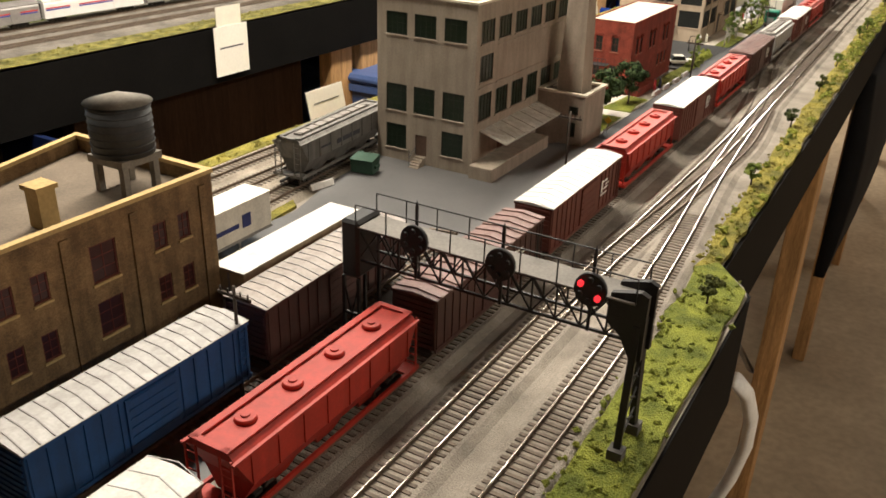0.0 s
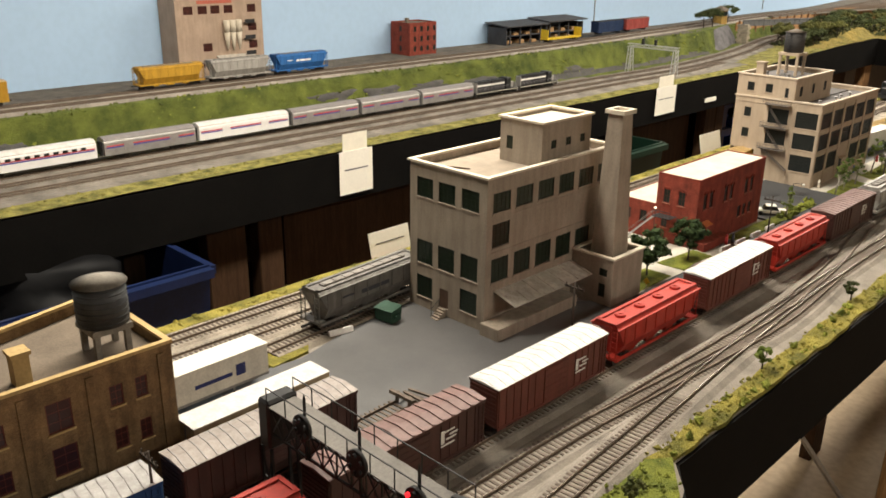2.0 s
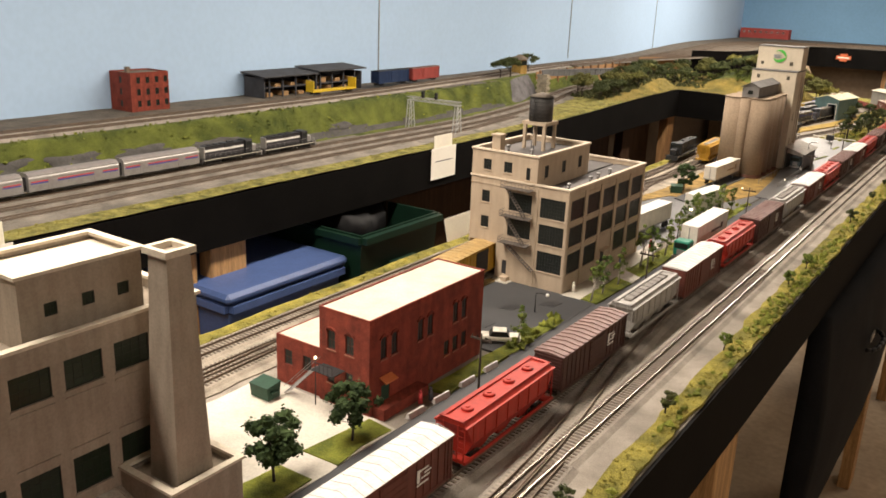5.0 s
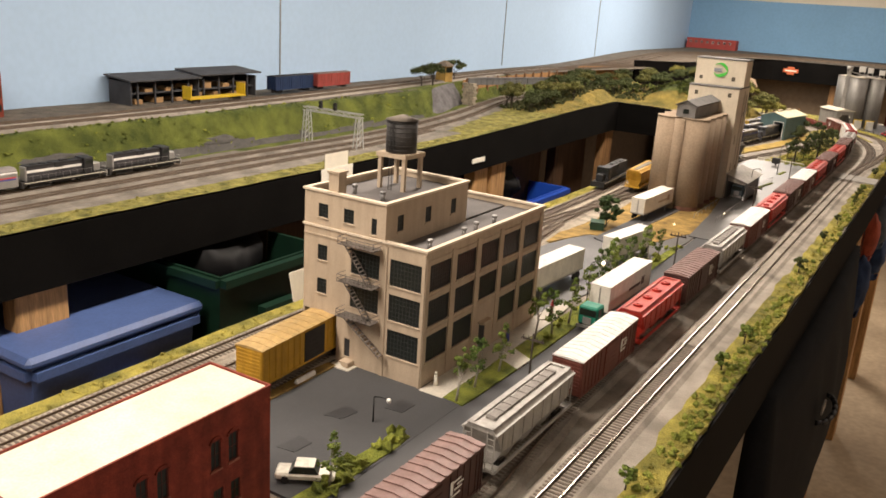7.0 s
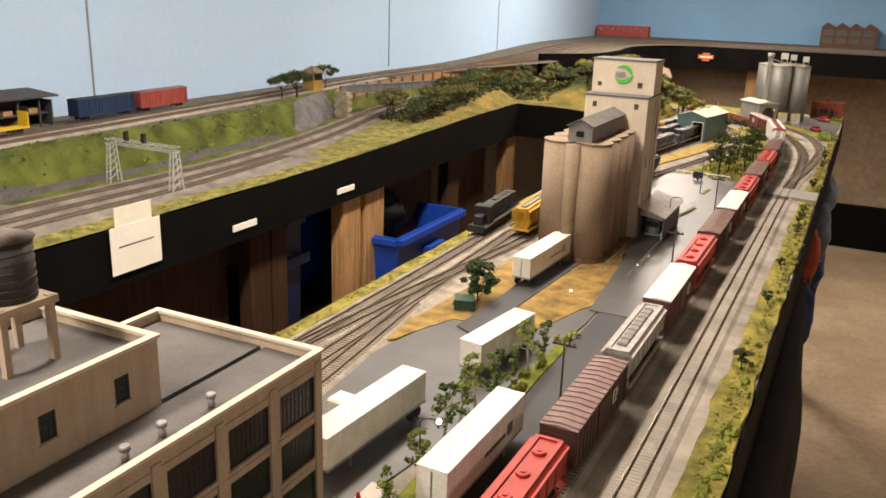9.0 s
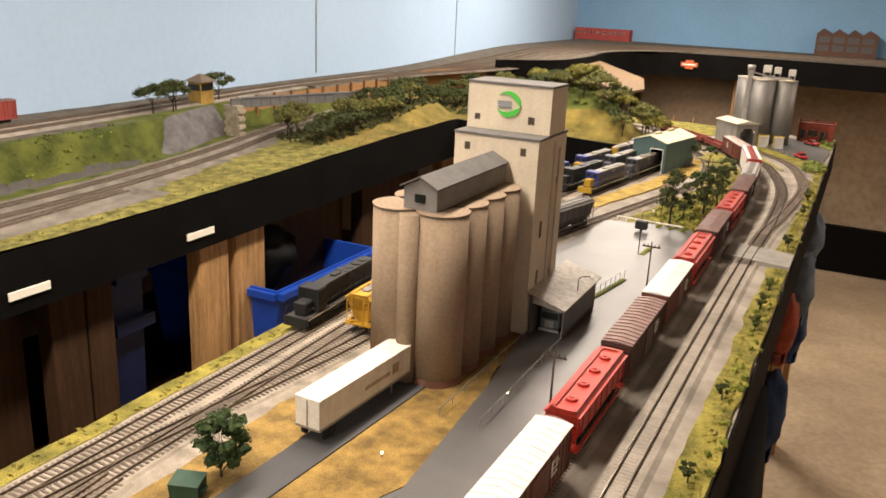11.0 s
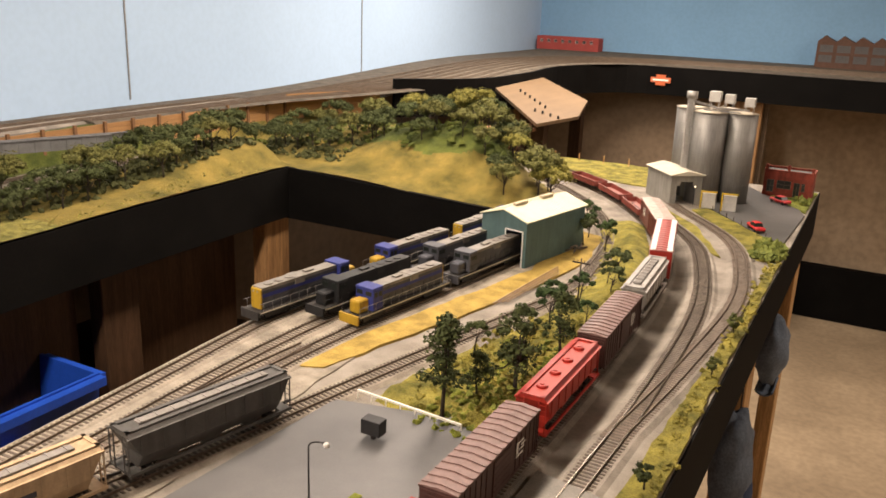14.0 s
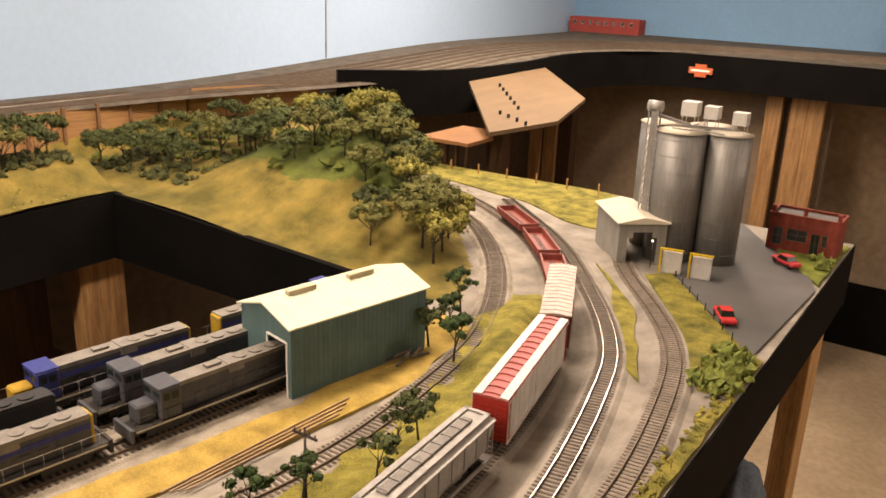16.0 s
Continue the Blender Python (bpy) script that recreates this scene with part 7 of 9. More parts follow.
h = hopper("tan covered hopper in the yard", 0.176, paint("tan_hopper", (0.46, 0.33, 0.20)), "trough", bars=INK, group="standing freight cars")
h.matrix_basis = place(s_of_y(3.172), 0.174)
h = hopper("dark grey covered hopper in the yard", 0.186, paint("dark_grey_hopper", (0.085, 0.08, 0.074)), "trough", group="standing freight cars")
h.matrix_basis = place(s_of_y(3.362), 0.184)
yh = hopper("yellow covered hopper behind the grain elevator", 0.170, MATS["boxcar_yellow"], "trough", group="standing freight cars")
yh.matrix_basis = pose(-0.578, 2.915, RAILTOP, 0, 0, 3)


def put_copy(src, m, label, body=None):
    c = copy_thing(src, m)
    tagged(c, label, group="upper shelf cars")
    return c


for src, yy, lab in ((yh, 1.063, "yellow covered hopper on the upper shelf"), (cars["G"], 1.248, "grey covered hopper on the upper shelf")):
    put_copy(src, pose(-1.665, yy, UP_Z + RAILTOP + 0.002), lab)
BLUEH = paint("hopper_blue", (0.03, 0.14, 0.40))
h = hopper("blue covered hopper with pale bars on the upper shelf", 0.170, BLUEH, "trough", bars=WHITE, group="upper shelf cars")
h.matrix_basis = pose(-1.665, 1.433, UP_Z + RAILTOP + 0.002)
put_copy(yb, pose(-1.665, 0.61, UP_Z + RAILTOP + 0.002), "yellow boxcar on the upper shelf")
nb = boxcar("navy blue boxcar on the upper shelf", 0.180, paint("boxcar_navy", (0.012, 0.03, 0.085)), BLACK, style="plain", emblem=False, group="upper shelf cars")
nb.matrix_basis = pose(-1.735, 2.955, upper_z(2.95) + RAILTOP + 0.002, 0, 0, 2)
rb2 = boxcar("faded red boxcar on the upper shelf", 0.180, paint("boxcar_faded_red", (0.32, 0.06, 0.05)), MATS["dusty_brown_roof"], style="plain", emblem=False, group="upper shelf cars")
rb2.matrix_basis = pose(-1.742, 3.155, upper_z(3.15) + RAILTOP + 0.002, 0, 0, 3)
flat = thing("bulkhead_flat_car", "yellow bulkhead flat car before the lumber shed", "freight car", pose(-1.690, 2.60, upper_z(2.6) + RAILTOP + 0.002), "upper shelf cars")
YEL = mat("yellow_paint", (0.62, 0.42, 0.02), 0.5, 0.1)
bm = B(); box(bm, -0.016, 0.016, -0.10, 0.10, 0.0105, 0.0145)
part("deck", bm, YEL, flat)
for sy in (-0.098, 0.096):
    bm = B(); box(bm, -0.016, 0.016, sy, sy + 0.003, 0.0145, 0.045)
    part("bulkhead", bm, YEL, flat)
running_gear(flat, 0.20)

# passenger train on the rear line
SILVER = mat("brushed_silver_car", (0.42, 0.40, 0.38), 0.35, 0.12, 60, 400, 0.08, metal=0.55)
STRIPE_R = mat("stripe_red", (0.50, 0.05, 0.05), 0.5, 0.08)
STRIPE_B = mat("stripe_blue", (0.06, 0.07, 0.30), 0.5, 0.08)


def coach(label, L, body, roof, win=False):
    th = thing("passenger_car", label, "passenger car", group="passenger train")
    hw = 0.0165
    prof = [(-hw, 0.010), (hw, 0.010), (hw, 0.036), (hw - 0.003, 0.042), (hw - 0.009, 0.0455), (-hw + 0.009, 0.0455), (-hw + 0.003, 0.042), (-hw, 0.036)]
    bm = B(); extrude_profile(bm, prof, -L / 2, L / 2)
    part("body", bm, body, th)
    bm = B(); extrude_profile(bm, [(hw - 0.0005, 0.0405), (hw - 0.0085, 0.046), (-hw + 0.0085, 0.046), (-hw + 0.0005, 0.0405), (-hw + 0.003, 0.0375), (hw - 0.003, 0.0375)], -L / 2 + 0.0005, L / 2 - 0.0005)
    part("roof", bm, roof, th)
    for s in (-1, 1):
        for z0, m in ((0.0275, STRIPE_R), (0.0245, STRIPE_B)):
            a, b = sorted((s * hw, s * (hw + 0.0004)))
            bm = B(); box(bm, a, b, -L / 2 + 0.004, L / 2 - 0.004, z0, z0 + 0.0022)
            part("stripe", bm, m, th)
        if win:
            for k in range(11):
                y = -L / 2 + 0.024 + (L - 0.05) * k / 10
                a, b = sorted((s * (hw + 0.0003), s * (hw + 0.0007)))
                bm = B(); box(bm, a, b, y - 0.005, y + 0.005, 0.0295, 0.0345)
                part("window", bm, DARK_GLASS, th)
        else:
            for y in (-0.05, 0.05):
                a, b = sorted((s * (hw + 0.0003), s * (hw + 0.0008)))
                bm = B(); box(bm, a, b, y - 0.010, y + 0.010, 0.0115, 0.0335)
                part("door", bm, body, th)
        bm = B(); y0, y1 = sorted((s * L / 2, s * (L / 2 + 0.004))); box(bm, -0.008, 0.008, y0, y1, 0.012, 0.038)
        part("diaphragm", bm, BLACK, th)
    running_gear(th, L, 0.036)
    return th


c_white = coach("white-roofed silver coach with red and blue stripes", 0.225, mat("white_coach", (0.72, 0.70, 0.67), 0.4, 0.06), WROOF, True)
c_grey = coach("silver baggage car with red and blue stripes", 0.200, SILVER, mat("grey_coach_roof", (0.22, 0.20, 0.19), 0.6, 0.12))
RZ = 0.004 + RAILTOP
c_white.matrix_basis = pose(-1.455, 0.665, RZ)
c_grey.matrix_basis = pose(-1.455, 0.893, RZ)
ww = coach("white baggage car with red and blue stripes", 0.232, MATS["white_coach"], WROOF)
ww.matrix_basis = pose(-1.455, 1.118, RZ)
copy_thing(c_grey, pose(-1.455, 1.345, RZ)); copy_thing(c_grey, pose(-1.455, 1.556, RZ)); copy_thing(c_grey, pose(-1.453, 1.766, RZ))
copy_thing(c_white, pose(-1.455, 0.43, RZ)); copy_thing(c_grey, pose(-1.455, 0.20, RZ)); copy_thing(c_white, pose(-1.455, -0.05, RZ))


def loco(label, L, body, roof, nose, cab, trim=None, group="diesel locomotives"):
    """A hood diesel, nose towards -y."""
    trim_pale = mat("pale_sill_stripe", (0.50, 0.47, 0.38), 0.6, 0.1)
    th = thing("diesel_locomotive", label, "locomotive", group=group)
    bm = B(); box(bm, -0.0165, 0.0165, -L / 2 + 0.004, L / 2 - 0.004, 0.0105, 0.0150)
    part("walkway", bm, TRUCK_BLACK, th)
    bm = B(); box(bm, -0.0095, 0.0095, -L / 2 + 0.052, L / 2 - 0.014, 0.015, 0.043)
    part("long_hood", bm, body, th, bevel=0.001)
    bm = B(); box(bm, -0.0100, 0.0100, -L / 2 + 0.054, L / 2 - 0.016, 0.0405, 0.0448)
    for k in range(3):
        y = L / 2 - 0.035 - 0.019 * k
        cyl(bm, (0, y, 0.0448), (0, y, 0.0464), 0.0068, 0.0068, 16)
    box(bm, -0.011, 0.011, L / 2 - 0.092, L / 2 - 0.075, 0.036, 0.0455)
    box(bm, -0.004, 0.004, -0.012, 0.004, 0.0448, 0.0475)
    part("hood_roof", bm, roof, th)
    bm = B(); box(bm, -0.0158, 0.0158, -L / 2 + 0.032, -L / 2 + 0.053, 0.015, 0.0455)
    part("cab", bm, cab, th, bevel=0.0012)
    bm = B(); box(bm, -0.0152, 0.0152, -L / 2 + 0.031, -L / 2 + 0.054, 0.0452, 0.0470)
    part("cab_roof", bm, cab, th, bevel=0.0006)
    for s in (-1, 1):
        a, b = sorted((s * 0.0158, s * 0.0162))
        for e in ((a, b, -L / 2 + 0.035, -L / 2 + 0.041, 0.034, 0.041), (a, b, -L / 2 + 0.043, -L / 2 + 0.050, 0.034, 0.041), (s * 0.008 - 0.005, s * 0.008 + 0.005, -L / 2 + 0.0314, -L / 2 + 0.0319, 0.036, 0.042)):
            bm = B(); box(bm, *e)
            part("cab_window", bm, DARK_GLASS, th)
    bm = B(); box(bm, -0.0097, 0.0097, L / 2 - 0.0165, L / 2 - 0.0128, 0.015, 0.0435)
    part("hood_end", bm, nose, th, bevel=0.001)
    for s in (-0.004, 0.004):
        bm = B(); cyl(bm, (s, L / 2 - 0.0130, 0.0395), (s, L / 2 - 0.0120, 0.0395), 0.0014, 0.0014, 8)
        part("headlamp", bm, STEEL, th)
    bm = B(); box(bm, -0.0090, 0.0090, -L / 2 + 0.012, -L / 2 + 0.0318, 0.015, 0.033)
    part("nose", bm, nose, th, bevel=0.0018)
    for s in (-1, 1):
        bm = B(); yy = s * (L / 2 - 0.004); y0, y1 = sorted((yy, yy + s * 0.003)); box(bm, -0.0165, 0.0165, y0, y1, 0.004, 0.0165)
        part("pilot", bm, nose if s < 0 else TRUCK_BLACK, th)
        a, b = sorted((s * 0.0095, s * 0.0099))
        bm = B(); c0, c1 = sorted((s * 0.0165, s * 0.0169)); box(bm, c0, c1, -L / 2 + 0.006, L / 2 - 0.006, 0.0125, 0.0142)
        part("sill_stripe", bm, trim_pale, th)
        if trim:
            bm = B(); box(bm, a, b, -L / 2 + 0.056, L / 2 - 0.016, 0.031, 0.036)
            part("hood_stripe", bm, trim, th)
        bm = B()
        k = -L / 2 + 0.006
        while k < L / 2 - 0.004:
            cyl(bm, (s * 0.0160, k, 0.015), (s * 0.0160, k, 0.026), 0.0003, 0.0003, 5)
            k += 0.016
        beam(bm, (s * 0.0160, -L / 2 + 0.006, 0.026), (s * 0.0160, L / 2 - 0.006, 0.026), 0.0005)
        part("handrail", bm, STEEL if trim else BLACK, th)
        bm = B()
        for k in range(7):
            y = -L / 2 + 0.07 + k * (L - 0.10) / 7
            bm = B(); box(bm, a - (0.0003 if s < 0 else 0), b + (0.0003 if s > 0 else 0), y, y + 0.009, 0.017, 0.028)
            part("hood_door", bm, body, th)
        for f in range(2):
            bm = B(); box(bm, s * 0.011 - 0.001, s * 0.011 + 0.001, (-1 if f else 1) * (L / 2 - 0.040) - 0.022, (-1 if f else 1) * (L / 2 - 0.040) + 0.022, 0.0025, 0.0085)
            part("truck_frame", bm, TRUCK_BLACK, th)
    bm = B(); cyl(bm, (0, -0.018, 0.0075), (0, 0.020, 0.0075), 0.0062, 0.0062, 14)
    part("fuel_tank", bm, TRUCK_BLACK, th)
    for s in (-1, 1):
        for k in (-0.015, 0, 0.015):
            share("wheelset", WHEEL, th, pose(0, s * (L / 2 - 0.040) + k, 0.0052))
    return th


LG = paint("loco_grey", (0.07, 0.072, 0.085)); LR = paint("grimy_loco_roof", (0.21, 0.19, 0.165)); LB = paint("loco_blue", (0.03, 0.04, 0.20)); LY = paint("loco_yellow", (0.42, 0.26, 0.02)); LK = paint("loco_black", (0.015, 0.015, 0.016))
la = loco("grey and blue diesel with yellow nose by the engine house", 0.21, LG, LR, LY, LB, LB)
lb = loco("black diesel with a dusty roof by the engine house", 0.21, LK, paint("sooty_roof", (0.028, 0.027, 0.026)), LK, LK)
lc = loco("dark grey diesel with a dusty roof by the engine house", 0.20, LG, LR, LG, LG)
DIR = -8.5


def row(x, y, d):
    a = radians(-DIR)
    return pose(x + d * math.sin(a), y + d * math.cos(a), RAILTOP, 0, 0, DIR)


la.matrix_basis = row(-0.574, 3.775, 0.105)
copy_thing(lc, row(-0.574, 3.775, 0.325))
lb.matrix_basis = row(-0.630, 3.775, 0.105)
lc.matrix_basis = row(-0.630, 3.775, 0.325)
copy_thing(la, pose(-0.676, 3.820, RAILTOP, 0, 0, DIR + 180))
copy_thing(la, row(-0.690, 3.715, 0.34)); copy_thing(la, row(-0.690, 3.715, 0.56) @ pose(0, 0, 0, 0, 0, 180))
lk = copy_thing(lb, pose(-0.652, 2.905, RAILTOP, 0, 0, 3))
tagged(lk, "black diesel on the siding behind the grain elevator")
lp = loco("dark passenger diesel with a white side stripe and silver nose", 0.19, mat("dark_loco_side", (0.045, 0.042, 0.045), 0.5, 0.15), BLACK, SILVER, BLACK, WHITE, "passenger train")
lp.matrix_basis = pose(-1.452, 1.967, RZ, 0, 0, 180)
copy_thing(lp, pose(-1.450, 2.160, RZ, 0, 0, 180))

# ---- trees and brush ----
def leaf_mat(name, col, col2):
    return mat(name, col, 0.9, 0.35, 120, 900, 0.0, col2=col2, rnd=0.2, spec=0.2)


LEAF_DARK = leaf_mat("dark_green_leaves", (0.024, 0.046, 0.016), (0.048, 0.075, 0.024))
LEAF_OLIVE = leaf_mat("olive_leaves", (0.065, 0.078, 0.022), (0.115, 0.125, 0.038))
LEAF_YEL = leaf_mat("yellow_green_leaves", (0.135, 0.13, 0.03), (0.20, 0.185, 0.045))
WOOD_DARK = leaf_mat("shaded_olive_leaves", (0.045, 0.06, 0.022), (0.085, 0.10, 0.035))
WOOD_OLIVE = leaf_mat("dry_olive_leaves", (0.095, 0.10, 0.028), (0.17, 0.165, 0.05))
WOOD_YEL = leaf_mat("yellow_olive_leaves", (0.18, 0.17, 0.035), (0.28, 0.25, 0.06))
LEAF_BRIGHT = leaf_mat("fresh_green_leaves", (0.10, 0.16, 0.03), (0.19, 0.23, 0.05))
LEAF_FRESH = leaf_mat("mid_green_leaves", (0.055, 0.10, 0.022), (0.11, 0.16, 0.035))
LEAF_DULL = leaf_mat("dull_dark_leaves", (0.045, 0.058, 0.02), (0.08, 0.095, 0.034))
BARK = mat("dark_bark", (0.045, 0.033, 0.024), 0.9, 0.2, 120, 700, 0.3)
BARK_PALE = mat("pale_grey_bark", (0.32, 0.29, 0.24), 0.9, 0.2, 120, 700, 0.3)


def tree(label, h, r, leaf, bark, seed, shape="round", clumps=26, leaves=34, size=0.0022, trunk=0.38, group="", lean=0.0, core=0.9):
    """A tapered, forked trunk and a crown of many small leaves gathered in clumps."""
    rng = random.Random(seed)
    th = thing("tree", label, "tree", group=group)
    bm = B()
    tr = max(0.0009, h * 0.02)
    fork = Vector((lean * h, rng.uniform(-0.04, 0.04) * h, h * trunk))
    cyl(bm, (0, 0, -0.003), fork, tr * 1.25, tr * 0.8, 7)
    cs = []
    for k in range(clumps):
        a = rng.uniform(0, 2 * math.pi)
        if shape == "umbrella":
            d = r * math.sqrt(rng.random())
            z = h * (0.93 - 0.24 * (d / r) ** 2) + rng.uniform(-0.06, 0.04) * h
        elif shape == "tall":
            q = rng.random()
            d = r * math.sqrt(rng.random()) * (1.0 - 0.75 * q) ** 0.6
            z = h * (trunk * 0.75 + (1.0 - trunk * 0.75) * q)
        else:
            e = rng.uniform(-1, 1)
            d = r * math.sqrt(max(0, 1 - e * e)) * rng.uniform(0.55, 1.05)
            z = h * (trunk + (1 - trunk) * 0.5) + e * h * (1 - trunk) * 0.5
        cs.append(Vector((lean * h + d * math.cos(a), d * math.sin(a), z)))
    for k, c in enumerate(cs):
        if k % 3 == 0:
            mid = fork + (c - fork) * 0.5 + Vector((0, 0, -0.04 * h))
            cyl(bm, fork - Vector((0, 0, 0.06 * h * (k % 4))), mid, tr * 0.5, tr * 0.36, 5)
            cyl(bm, mid, c, tr * 0.36, tr * 0.14, 5)
    part("trunk", bm, bark, th)
    vs, fs = [], []
    cr = r * (0.30 if shape != "tall" else 0.34)
    ball = bmesh.new()
    bmesh.ops.create_icosphere(ball, subdivisions=2, radius=1.0)
    bv = [v.co.copy() for v in ball.verts]
    bf = [[v.index for v in f.verts] for f in ball.faces]
    ball.free()
    for c in cs:
        w = rng.uniform(0.6, 1.25)
        k = len(vs)
        off = Vector((rng.uniform(0, 50), 0, 0))
        vs += [c + Vector((p.x, p.y, p.z * 0.72)) * cr * w * core * (0.82 + 0.75 * noise.noise(p * 2.6 + off)) for p in bv]
        fs += [[k + i for i in f] for f in bf]
        for _ in range(leaves):
            u = Vector((rng.gauss(0, 1), rng.gauss(0, 1), rng.gauss(0, 0.7)))
            p = c + Vector((u.x, u.y, u.z * 0.8)).normalized() * cr * w * rng.uniform(0.6, 1.12)
            n = (u.normalized() + Vector((rng.uniform(-0.7, 0.7), rng.uniform(-0.7, 0.7), rng.uniform(-0.2, 0.8)))).normalized()
            t1 = n.orthogonal().normalized()
            t1 = Matrix.Rotation(rng.uniform(0, 6.28), 3, n) @ t1
            t2 = n.cross(t1)
            q = size * rng.uniform(0.55, 1.2)
            k = len(vs)
            vs += [p + t1 * q, p + t2 * q * 0.7, p - t1 * q, p - t2 * q * 0.7]
            fs.append((k, k + 1, k + 2, k + 3))
    me = bpy.data.meshes.new("crown")
    me.from_pydata(vs, [], fs)
    me.materials.append(leaf)
    share("crown", me, th)
    return th


def plant(src, x, y, z, rot, s):
    return copy_thing(src, Matrix.Translation((x, y, z)) @ Matrix.Rotation(rot, 4, "Z") @ Matrix.Diagonal((s, s, s * 1.0, 1)))


rng = random.Random(77)
# station trees
ta = tree("round dark green tree on the apron by the station", 0.062, 0.026, LEAF_DARK, BARK, 1, clumps=30, leaves=60, group="apron trees")
ta.matrix_basis = pose(-0.370, 1.062, 0.004)
tb = tree("round dark green tree beside the brick station", 0.058, 0.024, LEAF_DARK, BARK, 2, clumps=30, leaves=60, group="apron trees")
tb.matrix_basis = pose(-0.362, 1.158, 0.004)
tc = tree("dark green bushy tree in the dirt by the elevator", 0.058, 0.026, LEAF_DARK, BARK, 3, clumps=30, leaves=60, trunk=0.25)
tc.matrix_basis = pose(-0.505, 2.500, 0.003)
# young trees on the lawn
young = [tree("slender young tree with pale trunk on the lawn", 0.060, 0.0125, l, BARK_PALE, 10 + i, "tall", 13, 30, 0.0019, 0.46, "lawn saplings", 0.05, 0.34) for i, l in enumerate((LEAF_BRIGHT, LEAF_FRESH, LEAF_BRIGHT))]
spots = [(-0.35, 1.671), (-0.351, 1.712), (-0.35, 1.767), (-0.359, 1.879), (-0.35, 1.913), (-0.349, 1.964), (-0.348, 2.036), (-0.368, 2.114), (-0.365, 2.143), (-0.37, 2.196), (-0.357, 2.206), (-0.351, 2.242), (-0.357, 2.317), (-0.35, 2.342)] + [(-0.352, 1.462)]
for i, (x, y) in enumerate(spots):
    src = young[i % 3]
    s = rng.uniform(0.85, 1.2)
    if i < 3:
        src.matrix_basis = Matrix.Translation((x, y, 0.004))
    else:
        plant(src, x, y, 0.004, rng.uniform(0, 6), s)
tufts("lawn_shrubs", "low green shrubs on the verges", [(x, y, 0.006) for x, y, _ in scatter(-0.362, -0.350, 1.44, 1.58, 16, 91)] + [(x, y, 0.006) for x, y, _ in scatter(-0.362, -0.344, 1.85, 2.45, 18, 92)], GRASS, 0.006, 3, 93, "shrub", 1.0)
# hill woods
wood = []
for i, (l, h, r) in enumerate(((WOOD_DARK, 0.078, 0.040), (WOOD_OLIVE, 0.088, 0.043), (WOOD_YEL, 0.080, 0.040), (WOOD_DARK, 0.072, 0.037), (WOOD_OLIVE, 0.068, 0.036))):
    wood.append(tree("spreading umbrella-crowned tree on the wooded ridge", h, r, l, BARK, 40 + i, "umbrella", 24, 70, 0.0028, 0.42, "ridge trees", 0.0, 0.72))
def wood_at(x, y, z, k, s=None):
    s = s or rng.uniform(0.72, 1.1)
    return plant(wood[k], x, y, z, rng.uniform(0, 6), s)


for i in range(15):
    y = 3.80 + 0.046 * i
    x = -1.40 + rng.uniform(-0.05, 0.045) if y < 4.5 else -1.38 + rng.uniform(-0.06, 0.05)
    if y < 4.48:
        wood_at(x, y, rear_height(x, y), rng.choice((0, 0, 3, 1)))
for i in range(11):
    x, y = -1.33 + rng.uniform(-0.03, 0.03), 3.80 + 0.060 * i
    if y < 4.46:
        wood_at(x, y, rear_height(x, y), rng.choice((0, 3, 1)), 0.85)
for i in range(24):
    x = -1.42 + 0.031 * i + rng.uniform(-0.01, 0.01)
    y = 4.74 + rng.uniform(-0.03, 0.14)
    if x < inner_x(y) - 0.10:
        wood_at(x, y, hill_height(x, y), rng.choice((0, 1, 2, 4, 3)), rng.uniform(0.65, 0.9) + 0.3 * sm((x + 1.2) / 0.35))
for i in range(19):
    y = 4.56 + 0.022 * i
    x = inner_x(y) - 0.075 - rng.uniform(0, 0.16)
    if y > 4.58:
        wood_at(x, y, hill_height(x, y), rng.choice((2, 1, 2, 4)), rng.uniform(0.75, 1.15))
for x, y in ((-1.10, 4.70), (-0.98, 4.68), (-0.88, 4.70), (-0.80, 4.66), (-0.74, 4.60), (-0.70, 4.55)):
    wood_at(x, y, hill_height(x, y), rng.choice((3, 1)), 0.75)
for i in range(11):
    q = i / 10
    x, y = -1.46 + 0.40 * q + rng.uniform(-0.03, 0.03), 4.52 + 0.20 * q + rng.uniform(-0.02, 0.05)
    wood_at(x, y, hill_height(x, y) if y > 4.5 else rear_height(x, y), rng.choice((0, 3, 1, 3, 4)), rng.uniform(0.75, 1.0))
for x, y, k in ((-1.66, 3.58, 3), (-1.65, 3.64, 0), (-1.69, 3.86, 0), (-1.66, 3.66, 3)):
    wood_at(x, y, rear_height(x, y), k, 1.05)
for k, w in enumerate(wood):
    x, y = -1.36 + 0.13 * k, 4.86
    w.matrix_basis = pose(x, y, hill_height(x, y))
tufts("wood_undergrowth", "dark olive brush below the ridge trees", [(x, y, rear_height(x, y)) for x, y, _ in scatter(-1.47, -1.31, 3.82, 4.46, 420, 18)] + [(x, y, hill_height(x, y)) for x, y, _ in scatter(-1.45, -1.15, 4.56, 4.72, 160, 19)], mat("olive_brush", (0.07, 0.075, 0.022), 0.95, 0.35, 60, 500, 0.8), 0.009, 2, 20, "brush", 1.0)
